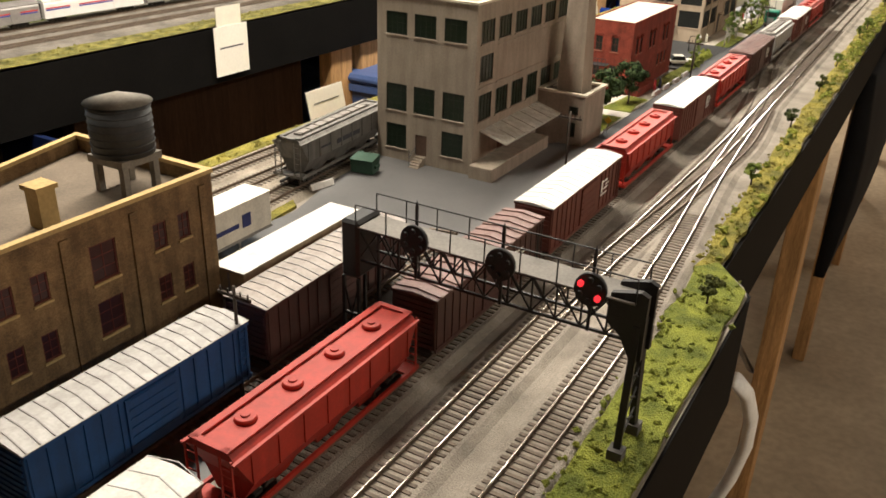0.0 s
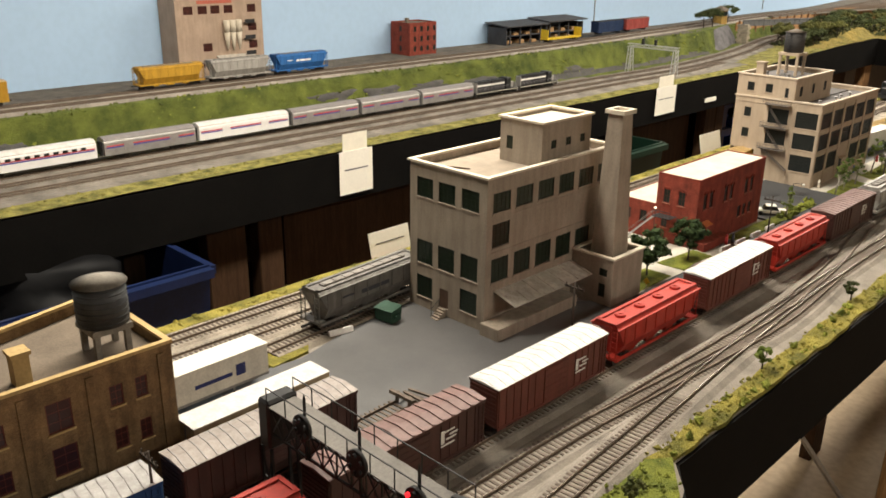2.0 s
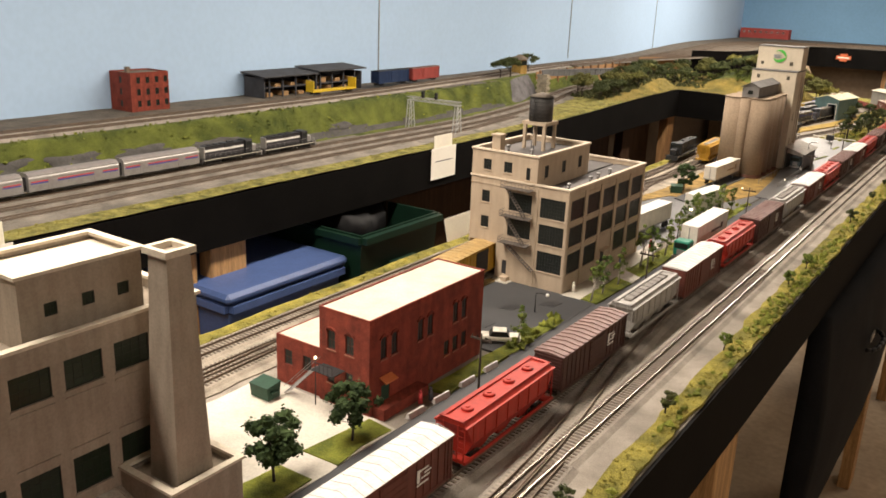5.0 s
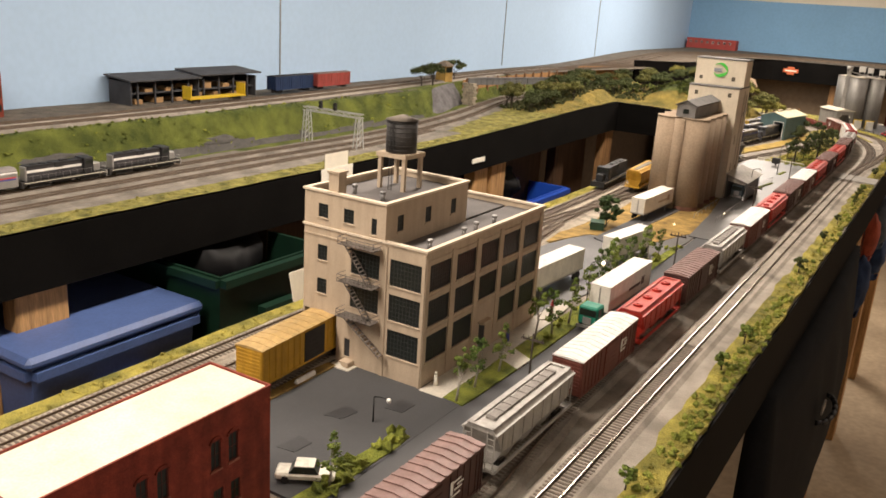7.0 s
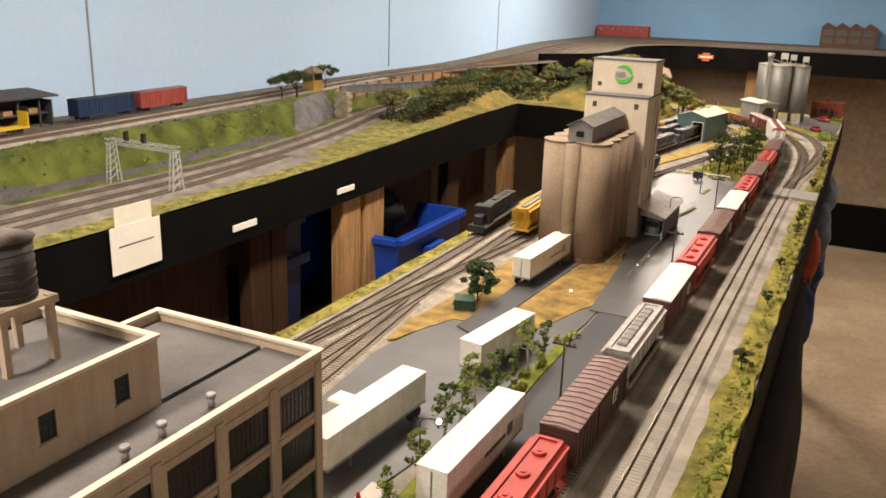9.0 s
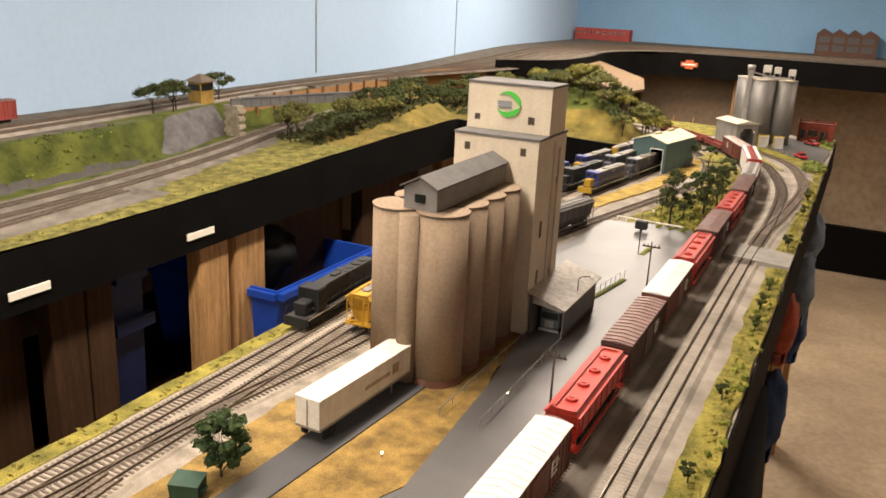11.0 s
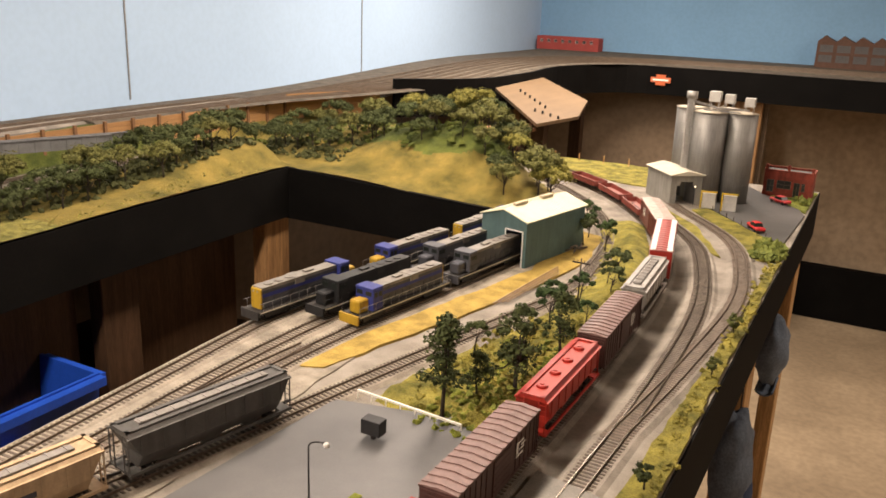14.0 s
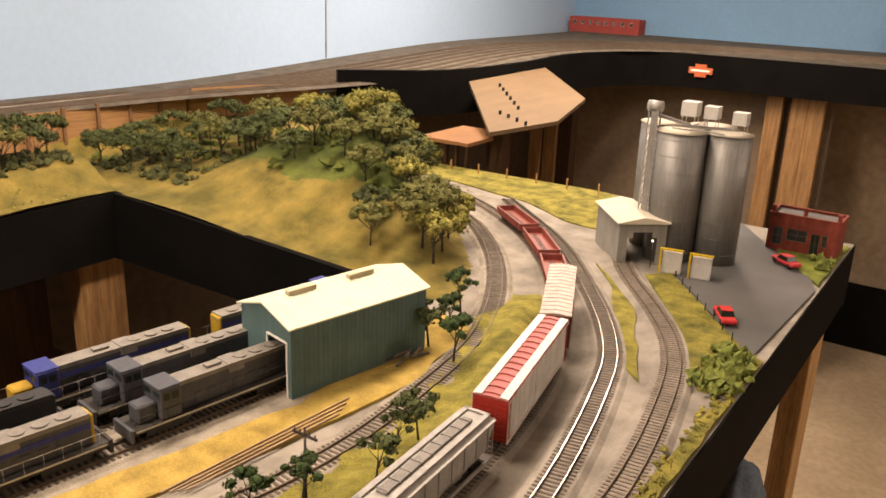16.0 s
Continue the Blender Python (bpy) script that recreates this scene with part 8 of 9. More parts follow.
# dark trees between the lines
dk = [tree("tall ragged dark green tree between two lines", 0.108, 0.030, LEAF_DULL, BARK, 70 + i, "tall", 24, 62, 0.0026, 0.44, "dark trees between the lines", 0.0, 0.45) for i in range(2)]
dk[0].matrix_basis = pose(-0.352, 3.626, 0.006)
dk[1].matrix_basis = pose(-0.302, 3.703, 0.008)
for x, y, s in ((-0.294, 3.822, 0.78), (-0.335, 3.675, 0.5), (-0.385, 3.70, 0.42)):
    plant(dk[int(s * 100) % 2], x, y, 0.010, rng.uniform(0, 6), s)
sm_t = [tree("small open-crowned dark tree beside the curve", 0.048, 0.017, l, BARK, 80 + i, "umbrella", 16, 26, 0.0024, 0.5, "small curve trees", 0.06) for i, l in enumerate((LEAF_DULL, LEAF_DARK))]
sm_t[0].matrix_basis = pose(-0.313, 4.081, 0.012)
sm_t[1].matrix_basis = pose(-0.340, 4.02, 0.012)
for x, y in ((-0.321, 4.153), (-0.366, 3.985), (-0.30, 3.93), (-0.335, 4.137), (-0.455, 4.40), (-0.475, 4.46), (-0.40, 4.33), (-0.445, 4.345), (-0.36, 3.86), (-0.40, 3.80), (-0.345, 3.92)):
    plant(sm_t[rng.randrange(2)], x, y, max(0.003, rise_height(x, y) if x > -0.4 else 0.003), rng.uniform(0, 6), rng.uniform(0.8, 1.35))
# bushes and saplings by the aisle edge
ed = [tree("small bushy edge tree of green foam", 0.024, 0.0095, l, BARK, 90 + i, "round", 14, 30, 0.0020, 0.42, "edge trees") for i, l in enumerate((LEAF_OLIVE, LEAF_BRIGHT, LEAF_DULL))]
for i, (x, y) in enumerate(((-0.108, 0.617), (-0.138, 0.917), (-0.142, 1.179), (-0.140, 1.409), (-0.139, 1.943), (-0.135, 2.708), (-0.13, 3.141), (-0.132, 3.33), (-0.130, 3.605), (-0.126, 3.894), (-0.136, 2.05), (-0.137, 2.45), (-0.134, 3.23), (-0.142, 1.62), (-0.135, 2.9), (-0.128, 4.05))):
    if i < 3:
        ed[i].matrix_basis = pose(x, y, 0.004)
    else:
        plant(ed[i % 3], x, y, 0.004, rng.uniform(0, 6), rng.uniform(0.7, 1.2))
tufts("corner_bushes", "bright bushes at the silo yard's corner", [(x, y, 0.006) for x, y, _ in scatter(-0.165, -0.119, 4.44, 4.56, 60, 95)], leaf_mat("bush_green", (0.12, 0.16, 0.035), (0.2, 0.22, 0.05)), 0.008, 3, 96, "shrub", 1.1)
tufts("corner_bushes", "green bushes before the brick office", [(x, y, 0.006) for x, y, _ in scatter(-0.15, -0.118, 4.95, 5.03, 16, 97)], MATS["bush_green"], 0.006, 3, 98, "shrub", 1.1)

# ---- signal bridge over the main lines ----
IRON = mat("black_bridge_iron", (0.016, 0.015, 0.015), 0.55, 0.2, 60, 400, 0.1)
sb = thing("signal_bridge", "black lattice signal bridge with three round signal heads", "signal bridge", pose(-0.21, 0.415, 0))
X0, X1, Y0, Y1 = -0.300, -0.112, 0.406, 0.424
for y in (Y0, Y1):
    for z in (0.0725, 0.094):
        bm = B(); beam(bm, (X0, y, z), (X1, y, z), 0.0016)
        apart("chord", bm, IRON, sb)
    n = 12
    for k in range(n):
        a, b = X0 + (X1 - X0) * k / n, X0 + (X1 - X0) * (k + 1) / n
        bm = B(); beam(bm, (a, y, 0.0725), (b, y, 0.094), 0.0009); beam(bm, (a, y, 0.094), (b, y, 0.0725), 0.0009); beam(bm, (a, y, 0.0725), (a, y, 0.094), 0.0010)
        apart("lattice", bm, IRON, sb)
bm = B(); box(bm, X0, X1, Y0 - 0.003, Y1 + 0.003, 0.0950, 0.0958)
apart("walkway", bm, mat("weathered_grey_walkway", (0.20, 0.185, 0.165), 0.8, 0.15), sb)
for y in (Y0 - 0.003, Y1 + 0.003):
    bm = B()
    for k in range(9):
        x = X0 + (X1 - X0) * k / 8
        beam(bm, (x, y, 0.0955), (x, y, 0.110), 0.0007)
    beam(bm, (X0, y, 0.110), (X1, y, 0.110), 0.0007)
    apart("handrail", bm, IRON, sb)
# right-hand support, a bracketed pair of posts
for y in (0.396, 0.426):
    bm = B(); beam(bm, (-0.109, y, 0.0), (-0.110, 0.415 + (y - 0.415) * 0.45, 0.082), 0.0042)
    apart("post", bm, IRON, sb)
    bm = B(); cbox(bm, -0.109, y, 0.005, 0.009, 0.009, 0.010)
    apart("footing", bm, mat("dark_concrete_footing", (0.10, 0.095, 0.09), 0.9, 0.1), sb)
for k in range(5):
    bm = B(); z0, z1 = 0.012 + 0.014 * k, 0.026 + 0.014 * k
    w0, w1 = 0.017 * (1 - 0.55 * z0 / 0.082), 0.017 * (1 - 0.55 * z1 / 0.082)
    beam(bm, (-0.109, 0.415 - w0, z0), (-0.109, 0.415 + w1, z1), 0.0009); beam(bm, (-0.109, 0.415 + w0, z0), (-0.109, 0.415 - w1, z1), 0.0009)
    apart("brace", bm, IRON, sb)
bm = B()
prof = ((-0.127, 0.098), (-0.127, 0.080), (-0.119, 0.074), (-0.1125, 0.062), (-0.1055, 0.062), (-0.1055, 0.100), (-0.110, 0.102))
extrude_profile(bm, prof, 0.405, 0.409); extrude_profile(bm, prof, 0.421, 0.425)
apart("bracket", bm, IRON, sb)
# left-hand support, a boarded cabinet on legs
bm = B(); box(bm, -0.312, -0.298, 0.402, 0.430, 0.060, 0.099)
apart("cabinet", bm, IRON, sb, bevel=0.002)
for x in (-0.311, -0.299):
    for y in (0.404, 0.428):
        bm = B(); beam(bm, (x, y, 0.0), (x, y, 0.060), 0.0022)
        apart("post", bm, IRON, sb)
bm = B(); beam(bm, (-0.311, 0.404, 0.01), (-0.299, 0.404, 0.055), 0.0010); beam(bm, (-0.299, 0.404, 0.01), (-0.311, 0.404, 0.055), 0.0010); beam(bm, (-0.312, 0.404, 0.034), (-0.298, 0.404, 0.034), 0.0018)
apart("brace", bm, IRON, sb)


def lamp_mat(name, col, e):
    return mat(name, col, 0.4, 0.0, 10, 10, 0, emit=e)


for x, lit in ((-0.2545, None), (-0.1945, None), (-0.138, ("red_signal_glow", (1.0, 0.03, 0.04)))):
    bm = B(); cyl(bm, (x, 0.4035, 0.098), (x, 0.4005, 0.098), 0.0095, 0.0095, 24)
    head = apart("signal_head", bm, IRON, sb)
    bm = B(); beam(bm, (x, 0.4045, 0.072), (x, 0.4045, 0.118), 0.0016); cyl(bm, (x, 0.4045, 0.118), (x, 0.4045, 0.122), 0.0012, 0.0002, 8)
    apart("mast", bm, IRON, sb)
    for a in range(6):
        g = math.pi * a / 3 + 0.5
        bm = B(); cyl(bm, (x + 0.0062 * math.cos(g), 0.4004, 0.098 + 0.0062 * math.sin(g)), (x + 0.0062 * math.cos(g), 0.3985, 0.098 + 0.0062 * math.sin(g)), 0.0017, 0.0017, 10, cap=True)
        on = lit and a in (2, 5)
        apart("lens", bm, lamp_mat(lit[0], lit[1], 1.3) if on else BLACK, sb)

sb.matrix_basis = pose(-0.2055, 0.415, 0) @ Matrix.Diagonal((1, 1, 1.07, 1))

# catenary-style bridge on the rear line
cb = thing("track_bridge_frame", "pale grey lattice frame spanning the passenger lines", "signal bridge", pose(-1.41, 2.76, 0))
CG = mat("pale_grey_steelwork", (0.42, 0.42, 0.40), 0.7, 0.1, 60, 400, 0.1)
for x in (-1.498, -1.318):
    for dy in (-0.016, 0.016):
        for dx in (-0.006, 0.006):
            bm = B(); beam(bm, (x + dx, 2.76 + dy, 0.004), (x + dx * 0.7, 2.76 + dy * 0.5, 0.092), 0.0024)
            apart("leg", bm, CG, cb)
    for k in range(5):
        z = 0.014 + 0.016 * k
        w = 0.016 * (1 - 0.5 * z / 0.092)
        bm = B(); beam(bm, (x + 0.006, 2.76 - w, z), (x + 0.005, 2.76 + w * 0.9, z + 0.016), 0.0014); beam(bm, (x - 0.006, 2.76 - w, z), (x + 0.006, 2.76 - w, z), 0.0014)
        apart("brace", bm, CG, cb)
for dy in (-0.008, 0.008):
    for z in (0.090, 0.100):
        bm = B(); beam(bm, (-1.508, 2.76 + dy, z), (-1.308, 2.76 + dy, z), 0.0022)
        apart("chord", bm, CG, cb)
    bm = B()
    for k in range(10):
        a = -1.505 + 0.0194 * k
        beam(bm, (a, 2.76 + dy, 0.090 if k % 2 else 0.100), (a + 0.0194, 2.76 + dy, 0.100 if k % 2 else 0.090), 0.0012)
    apart("lattice", bm, CG, cb)
for x in (-1.445, -1.395):
    bm = B(); box(bm, x - 0.004, x + 0.004, 2.752, 2.757, 0.101, 0.122); cyl(bm, (x, 2.752, 0.116), (x, 2.749, 0.116), 0.005, 0.005, 12); cyl(bm, (x, 2.752, 0.107), (x, 2.749, 0.107), 0.005, 0.005, 12)
    apart("signal_head", bm, IRON, cb)

# girder bridge, abutment and timber wall at the end of the bank
br = thing("girder_bridge", "grey plate girder bridge over the lower line", "bridge", pose(-1.50, 3.95, 0))
for off in (-0.022, 0.022):
    bm = B()
    a, b = Vector((-1.575, 3.80 + off, 0)), Vector((-1.435, 4.17 + off, 0))
    dirv = (b - a)
    m = Matrix.Translation((a.x, a.y, 0)) @ Matrix.Rotation(math.atan2(dirv.y, dirv.x), 4, "Z")
    v = box(bm, 0, dirv.length, -0.0015, 0.0015, 0.098, 0.122)
    for k in range(14):
        v += box(bm, dirv.length * k / 13 - 0.0012, dirv.length * k / 13 + 0.0012, -0.0032, 0.0032, 0.098, 0.122)
    v += box(bm, 0, dirv.length, -0.004, 0.004, 0.122, 0.124)
    for q in v:
        q.co = m @ q.co
    apart("girder", bm, mat("grey_girder", (0.14, 0.14, 0.14), 0.7, 0.15), br)
rngs = random.Random(5)
for k in range(9):
    for j in range(4):
        o = 0.005 if k % 2 else 0
        bm = B(); box(bm, -1.60 + 0.0125 * j + o, -1.589 + 0.0125 * j + o, 3.775 + rngs.uniform(-0.001, 0.001), 3.80 + rngs.uniform(-0.001, 0.002), 0.012 + 0.0105 * k, 0.0217 + 0.0105 * k)
        apart("stone", bm, mat("tan_stone_blocks", (0.36, 0.31, 0.23), 0.9, 0.2, rnd=0.2), br)
TIMBER = mat("orange_brown_timber_wall", (0.36, 0.19, 0.075), 0.8, 0.15, 14, 200, 0.15, stretch=(1, 0.3, 8))
tw = thing("retaining_wall", "orange-brown timber retaining wall with upright posts", "retaining wall", pose(-1.645, 4.5, 0))
for k in range(8):
    bm = B(); box(bm, -1.650, -1.646, 3.86, 5.3, 0.030 + 0.0095 * k, 0.0390 + 0.0095 * k)
    apart("plank", bm, TIMBER, tw)
for k in range(17):
    bm = B(); box(bm, -1.646, -1.639, 3.88 + 0.085 * k, 3.887 + 0.085 * k, 0.02, 0.112)
    apart("post", bm, mat("brown_timber_post", (0.20, 0.10, 0.045), 0.85, 0.15), tw)
for k in range(8):
    bm = B(); ribbon(bm, [Vector((p.x, p.y, 0)) for p in EDGE if 4.98 < p.y < 5.36], ((0.0, 0.045 + 0.0095 * k), (0.004, 0.045 + 0.0095 * k), (0.004, 0.054 + 0.0095 * k), (0.0, 0.054 + 0.0095 * k)))
    apart("plank", bm, TIMBER, tw)
# plywood pieces behind the hill
pl = thing("plywood_deck_piece", "bare plywood track deck piece with wire terminals", "plywood", pose(-1.0, 5.5, 0))
bm = B(); prism(bm, ((-0.90, 5.22), (-0.87, 5.50), (-0.96, 5.85), (-1.262, 6.17), (-1.24, 5.66)), 0.112, 0.122)
for v in bm.verts:
    v.co.z -= 0.13 * (v.co.x + 1.25) - 0.006
apart("deck", bm, mat("bare_plywood_top", (0.165, 0.105, 0.055), 0.75, 0.1, 6, 80, 0.1, stretch=(5, 1, 1)), pl)
for k in range(10):
    x, y = (-1.16 + 0.035 * (k % 6), 5.70 - 0.04 * (k % 6)) if k < 6 else (-0.98 + 0.03 * (k - 6), 5.40 - 0.01 * (k - 6))
    bm = B(); z = 0.128 - 0.13 * (x + 1.25); box(bm, x - 0.002, x + 0.002, y - 0.004, y + 0.004, z, z + 0.010)
    apart("terminal", bm, BLACK, pl)
for x, y in ((-0.92, 5.30), (-0.96, 5.75), (-1.15, 5.75)):
    bm = B(); box(bm, x - 0.02, x + 0.02, y - 0.02, y + 0.02, FLOOR_Z, 0.116 - 0.13 * (x + 1.25))
    apart("leg", bm, PINE_DARK, pl)
bm = B(); box(bm, -1.06, -0.925, 5.17, 5.36, 0.052, 0.060)
tagged(obj("plywood_sheet", bm, mat("orange_plywood", (0.26, 0.12, 0.045), 0.7, 0.12, 6, 80, 0.1)), "small orange-brown plywood sheet behind the hill", "plywood")
for k in range(5):
    bm = B(); box(bm, -1.05 + 0.028 * k, -1.044 + 0.028 * k, 5.18, 5.19, -0.25, 0.052)
    tagged(obj("support_stick", bm, PINE_DARK), "thin dark wooden stick under the plywood", "stick", "support sticks")
# emblem on the far fascia
pq = thing("fascia_plaque", "orange-red cross-shaped plaque on the black far board", "plaque", pose(-0.957, 6.868, 0.098))
bm = B(); box(bm, -0.046, 0.046, 0.0, 0.006, -0.012, 0.012); box(bm, -0.022, 0.022, 0.0, 0.006, 0.012, 0.024); box(bm, -0.022, 0.022, 0, 0.006, -0.024, -0.012)
part("plate", bm, mat("orange_red_enamel", (0.55, 0.13, 0.05), 0.4, 0.1), pq)
bm = B(); box(bm, -0.036, 0.036, -0.002, 0.0, -0.004, 0.004)
part("lettering_bar", bm, CARD, pq)

# ---- cards and plates ----
def card(x, y0, y1, z0, z1, label, bars=1, back=True, tilt=0.0):
    th = thing("paper_card", label, "card", pose(x, (y0 + y1) / 2, z0, 0, tilt, 0), "paper cards")
    w, h = (y1 - y0) / 2, z1 - z0
    bm = B(); box(bm, 0.0, 0.0012, -w, w, 0, h)
    part("sheet", bm, CARD, th)
    for k in range(bars):
        bm = B(); box(bm, 0.0012, 0.0015, -w * 0.7, w * 0.7, h * (0.55 - 0.1 * k), h * (0.58 - 0.1 * k))
        part("print_bar", bm, INK, th)
    if back:
        bm = B(); box(bm, -0.004, -0.003, -w * 0.72, w * 0.75, h * 0.3, h * 1.38)
        part("back_sheet", bm, mat("cream_card_two", (0.75, 0.70, 0.58), 0.8, 0.05), th)
    return th


card(-1.216, 1.203, 1.296, -0.095, 0.002, "cream paper card tucked on the rear fascia")
card(-1.216, 2.485, 2.605, -0.085, 0.004, "cream paper card tucked on the rear fascia")
card(-1.216, 0.40, 0.497, -0.095, 0.005, "cream paper card tucked on the rear fascia")
card(-0.684, 0.838, 0.915, -0.005, 0.036, "cream paper card leaning at the table's back edge", 1, False, -12)
card(-0.684, 1.790, 1.880, -0.005, 0.040, "cream paper card leaning at the table's back edge", 0, False, -12)
for y0, z in ((2.815, -0.074), (3.217, -0.071)):
    bm = B(); box(bm, -1.2195, -1.2165, y0, y0 + 0.078, z - 0.007, z + 0.007)
    tagged(obj("name_plate", bm, CARD), "small white paper label on the black fascia", "label", "fascia labels")

# ---- vehicles ----
RUBBER = mat("black_rubber", (0.02, 0.02, 0.02), 0.85, 0.1)
TRW = paint("trailer_white", (0.74, 0.70, 0.62), stain=0.06)
WH = B()
cyl(WH, (-0.0015, 0, 0), (0.0015, 0, 0), 0.0055, 0.0055, 14)
WHM = bpy.data.meshes.new("wheel"); WH.to_mesh(WHM); WH.free(); WHM.materials.append(RUBBER)


def trailer(label, m, L=0.155, side=TRW, roof=TRW, H=0.046, mark=None, low=0.014):
    th = thing("semi_trailer", label, "trailer", m, "semi-trailers")
    bm = B(); box(bm, -0.0145, 0.0145, -L / 2, L / 2, low, H)
    part("body", bm, side, th, bevel=0.0006)
    bm = B(); box(bm, -0.0148, 0.0148, -L / 2 - 0.0003, L / 2 + 0.0003, H, H + 0.0008)
    part("roof", bm, roof, th)
    bm = B(); box(bm, -0.0150, 0.0150, -L / 2, L / 2, low - 0.0012, low + 0.0012)
    part("side_rail", bm, STEEL, th)
    for s in (-1, 1):
        for y in (-L / 2 + 0.012, -L / 2 + 0.024):
            w = share("wheel", WHM, th, pose(s * 0.0115, y, 0.0055))
        bm = B(); box(bm, s * 0.011 - 0.0008, s * 0.011 + 0.0008, L / 2 - 0.040, L / 2 - 0.038, 0, low)
        part("landing_leg", bm, STEEL, th)
        if mark:
            bm = B(); a, b = sorted((s * 0.0146, s * 0.0150))
            box(bm, a, b, -L * 0.05, L * 0.22, 0.026, 0.030); box(bm, a, b, L * 0.25, L * 0.32, 0.024, 0.036)
            part("mark", bm, mark, th)
    bm = B(); box(bm, -0.0008, 0.0008, -L / 2 - 0.0006, -L / 2, low + 0.002, H - 0.002)
    part("door_seam", bm, STEEL, th)
    return th


def cab(label, m, col):
    th = thing("truck_cab", label, "truck", m)
    bm = B(); box(bm, -0.0135, 0.0135, -0.012, 0.012, 0.008, 0.034)
    part("cab", bm, col, th, bevel=0.0022)
    bm = B(); box(bm, -0.0115, 0.0115, -0.0125, -0.0119, 0.021, 0.030)
    for s in (-1, 1):
        box(bm, s * 0.0137 - 0.0003, s * 0.0137 + 0.0003, -0.009, 0.0, 0.021, 0.030)
    part("window", bm, DARK_GLASS, th)
    bm = B(); box(bm, -0.006, 0.006, -0.0132, -0.0122, 0.009, 0.019)
    part("grille", bm, STEEL, th)
    bm = B(); box(bm, -0.0138, 0.0138, -0.0145, -0.012, 0.004, 0.0078)
    part("bumper", bm, STEEL, th)
    bm = B(); box(bm, -0.005, 0.005, -0.01, 0.035, 0.006, 0.009)
    part("chassis", bm, TRUCK_BLACK, th)
    for s in (-1, 1):
        for y in (-0.004, 0.026):
            share("wheel", WHM, th, pose(s * 0.0112, y, 0.0055))
    return th


trailer("cream trailer with a dark railroad-style mark in the yard", pose(-0.488, 0.446, 0.003, 0, 0, 1), 0.150, mark=paint("navy_mark", (0.03, 0.04, 0.16)))
trailer("cream trailer with white roof in the yard", pose(-0.398, 0.458, 0.003, 0, 0, 1), 0.142, side=paint("trailer_cream", (0.52, 0.42, 0.26)), roof=WROOF)
trailer("white trailer behind a green cab-over truck on the road", pose(-0.322, 2.085, 0.003, 0, 0, -1), 0.165, roof=WROOF, mark=paint("brown_mark", (0.10, 0.06, 0.05)), H=0.050)
cab("teal green cab-over truck on the road", pose(-0.320, 1.968, 0.003, 0, 0, -1), paint("teal_truck", (0.01, 0.20, 0.13)))
trailer("white trailer parked in the lorry park", pose(-0.400, 2.325, 0.003, 0, 0, 172), 0.125, roof=WROOF)
trailer("cream trailer parked beside the factory", pose(-0.436, 2.088, 0.003, 0, 0, 176), 0.165, roof=WROOF)
cab("white cab-over truck beside the factory", pose(-0.472, 2.10, 0.003, 0, 0, 175), paint("white_truck", (0.7, 0.68, 0.62)))
trailer("long white trailer standing by the grain elevator", pose(-0.470, 2.672, 0.005, 0, 0, -3), 0.170, H=0.045, mark=paint("tan_mark", (0.40, 0.32, 0.22)))
cab("dark grey truck inside the elevator's shed", pose(-0.367, 2.985, 0.004), paint("slate_truck", (0.10, 0.13, 0.15)))


def auto(label, m, col):
    th = thing("automobile", label, "car", m, "automobiles")
    bm = B(); box(bm, -0.0098, 0.0098, -0.026, 0.026, 0.003, 0.0095)
    part("body", bm, col, th, bevel=0.0018)
    bm = B(); v = box(bm, -0.0088, 0.0088, -0.014, 0.012, 0.0095, 0.0155)
    for q in v:
        if q.co.z > 0.015:
            q.co.y *= 0.66; q.co.x *= 0.86
    part("greenhouse", bm, DARK_GLASS, th)
    bm = B(); box(bm, -0.0076, 0.0076, -0.0092, 0.0079, 0.0155, 0.0163)
    part("roof", bm, col, th)
    for s in (-1, 1):
        for y in (-0.017, 0.017):
            share("wheel", WHM, th, pose(s * 0.0092, y, 0.0036) @ Matrix.Diagonal((0.7, 0.65, 0.65, 1)))
    return th


auto("white sedan parked beside the station", pose(-0.378, 1.462, 0.003, 0, 0, -58), paint("car_white", (0.75, 0.72, 0.62)))
auto("red pickup-like car in the silo yard", pose(-0.190, 4.655, 0.0045, 0, 0, 30), paint("car_red", (0.55, 0.03, 0.03)))
auto("red car parked at the brick office", pose(-0.180, 4.945, 0.0045, 0, 0, 50), paint("car_red", (0.55, 0.03, 0.03)))

# ---- small things ----
def pole(x, y, h, label="dark utility pole with a crossarm", arm=True, ang=0):
    th = thing("utility_pole", label, "pole", pose(x, y, 0.002, 0, 0, ang), "utility poles")
    bm = B(); cyl(bm, (0, 0, 0), (0, 0, h), 0.0014, 0.0010, 8)
    part("pole", bm, BARK, th)
    if arm:
        bm = B(); box(bm, -0.013, 0.013, -0.0008, 0.0008, h - 0.008, h - 0.006)
        for k in (-0.011, -0.005, 0.005, 0.011):
            cyl(bm, (k, 0, h - 0.006), (k, 0, h - 0.003), 0.0006, 0.0006, 6)
        part("crossarm", bm, BARK, th)
    return th


for x, y, h in ((-0.318, 1.317, 0.075), (-0.315, 0.815, 0.078), (-0.293, 2.241, 0.085), (-0.284, 2.744, 0.085), (-0.290, 3.180, 0.090), (-0.329, 0.324, 0.082), (-0.288, 1.715, 0.082)):
    pole(x, y, h)
pole(-0.345, 4.03, 0.075, "thin dark pole beside the curve")


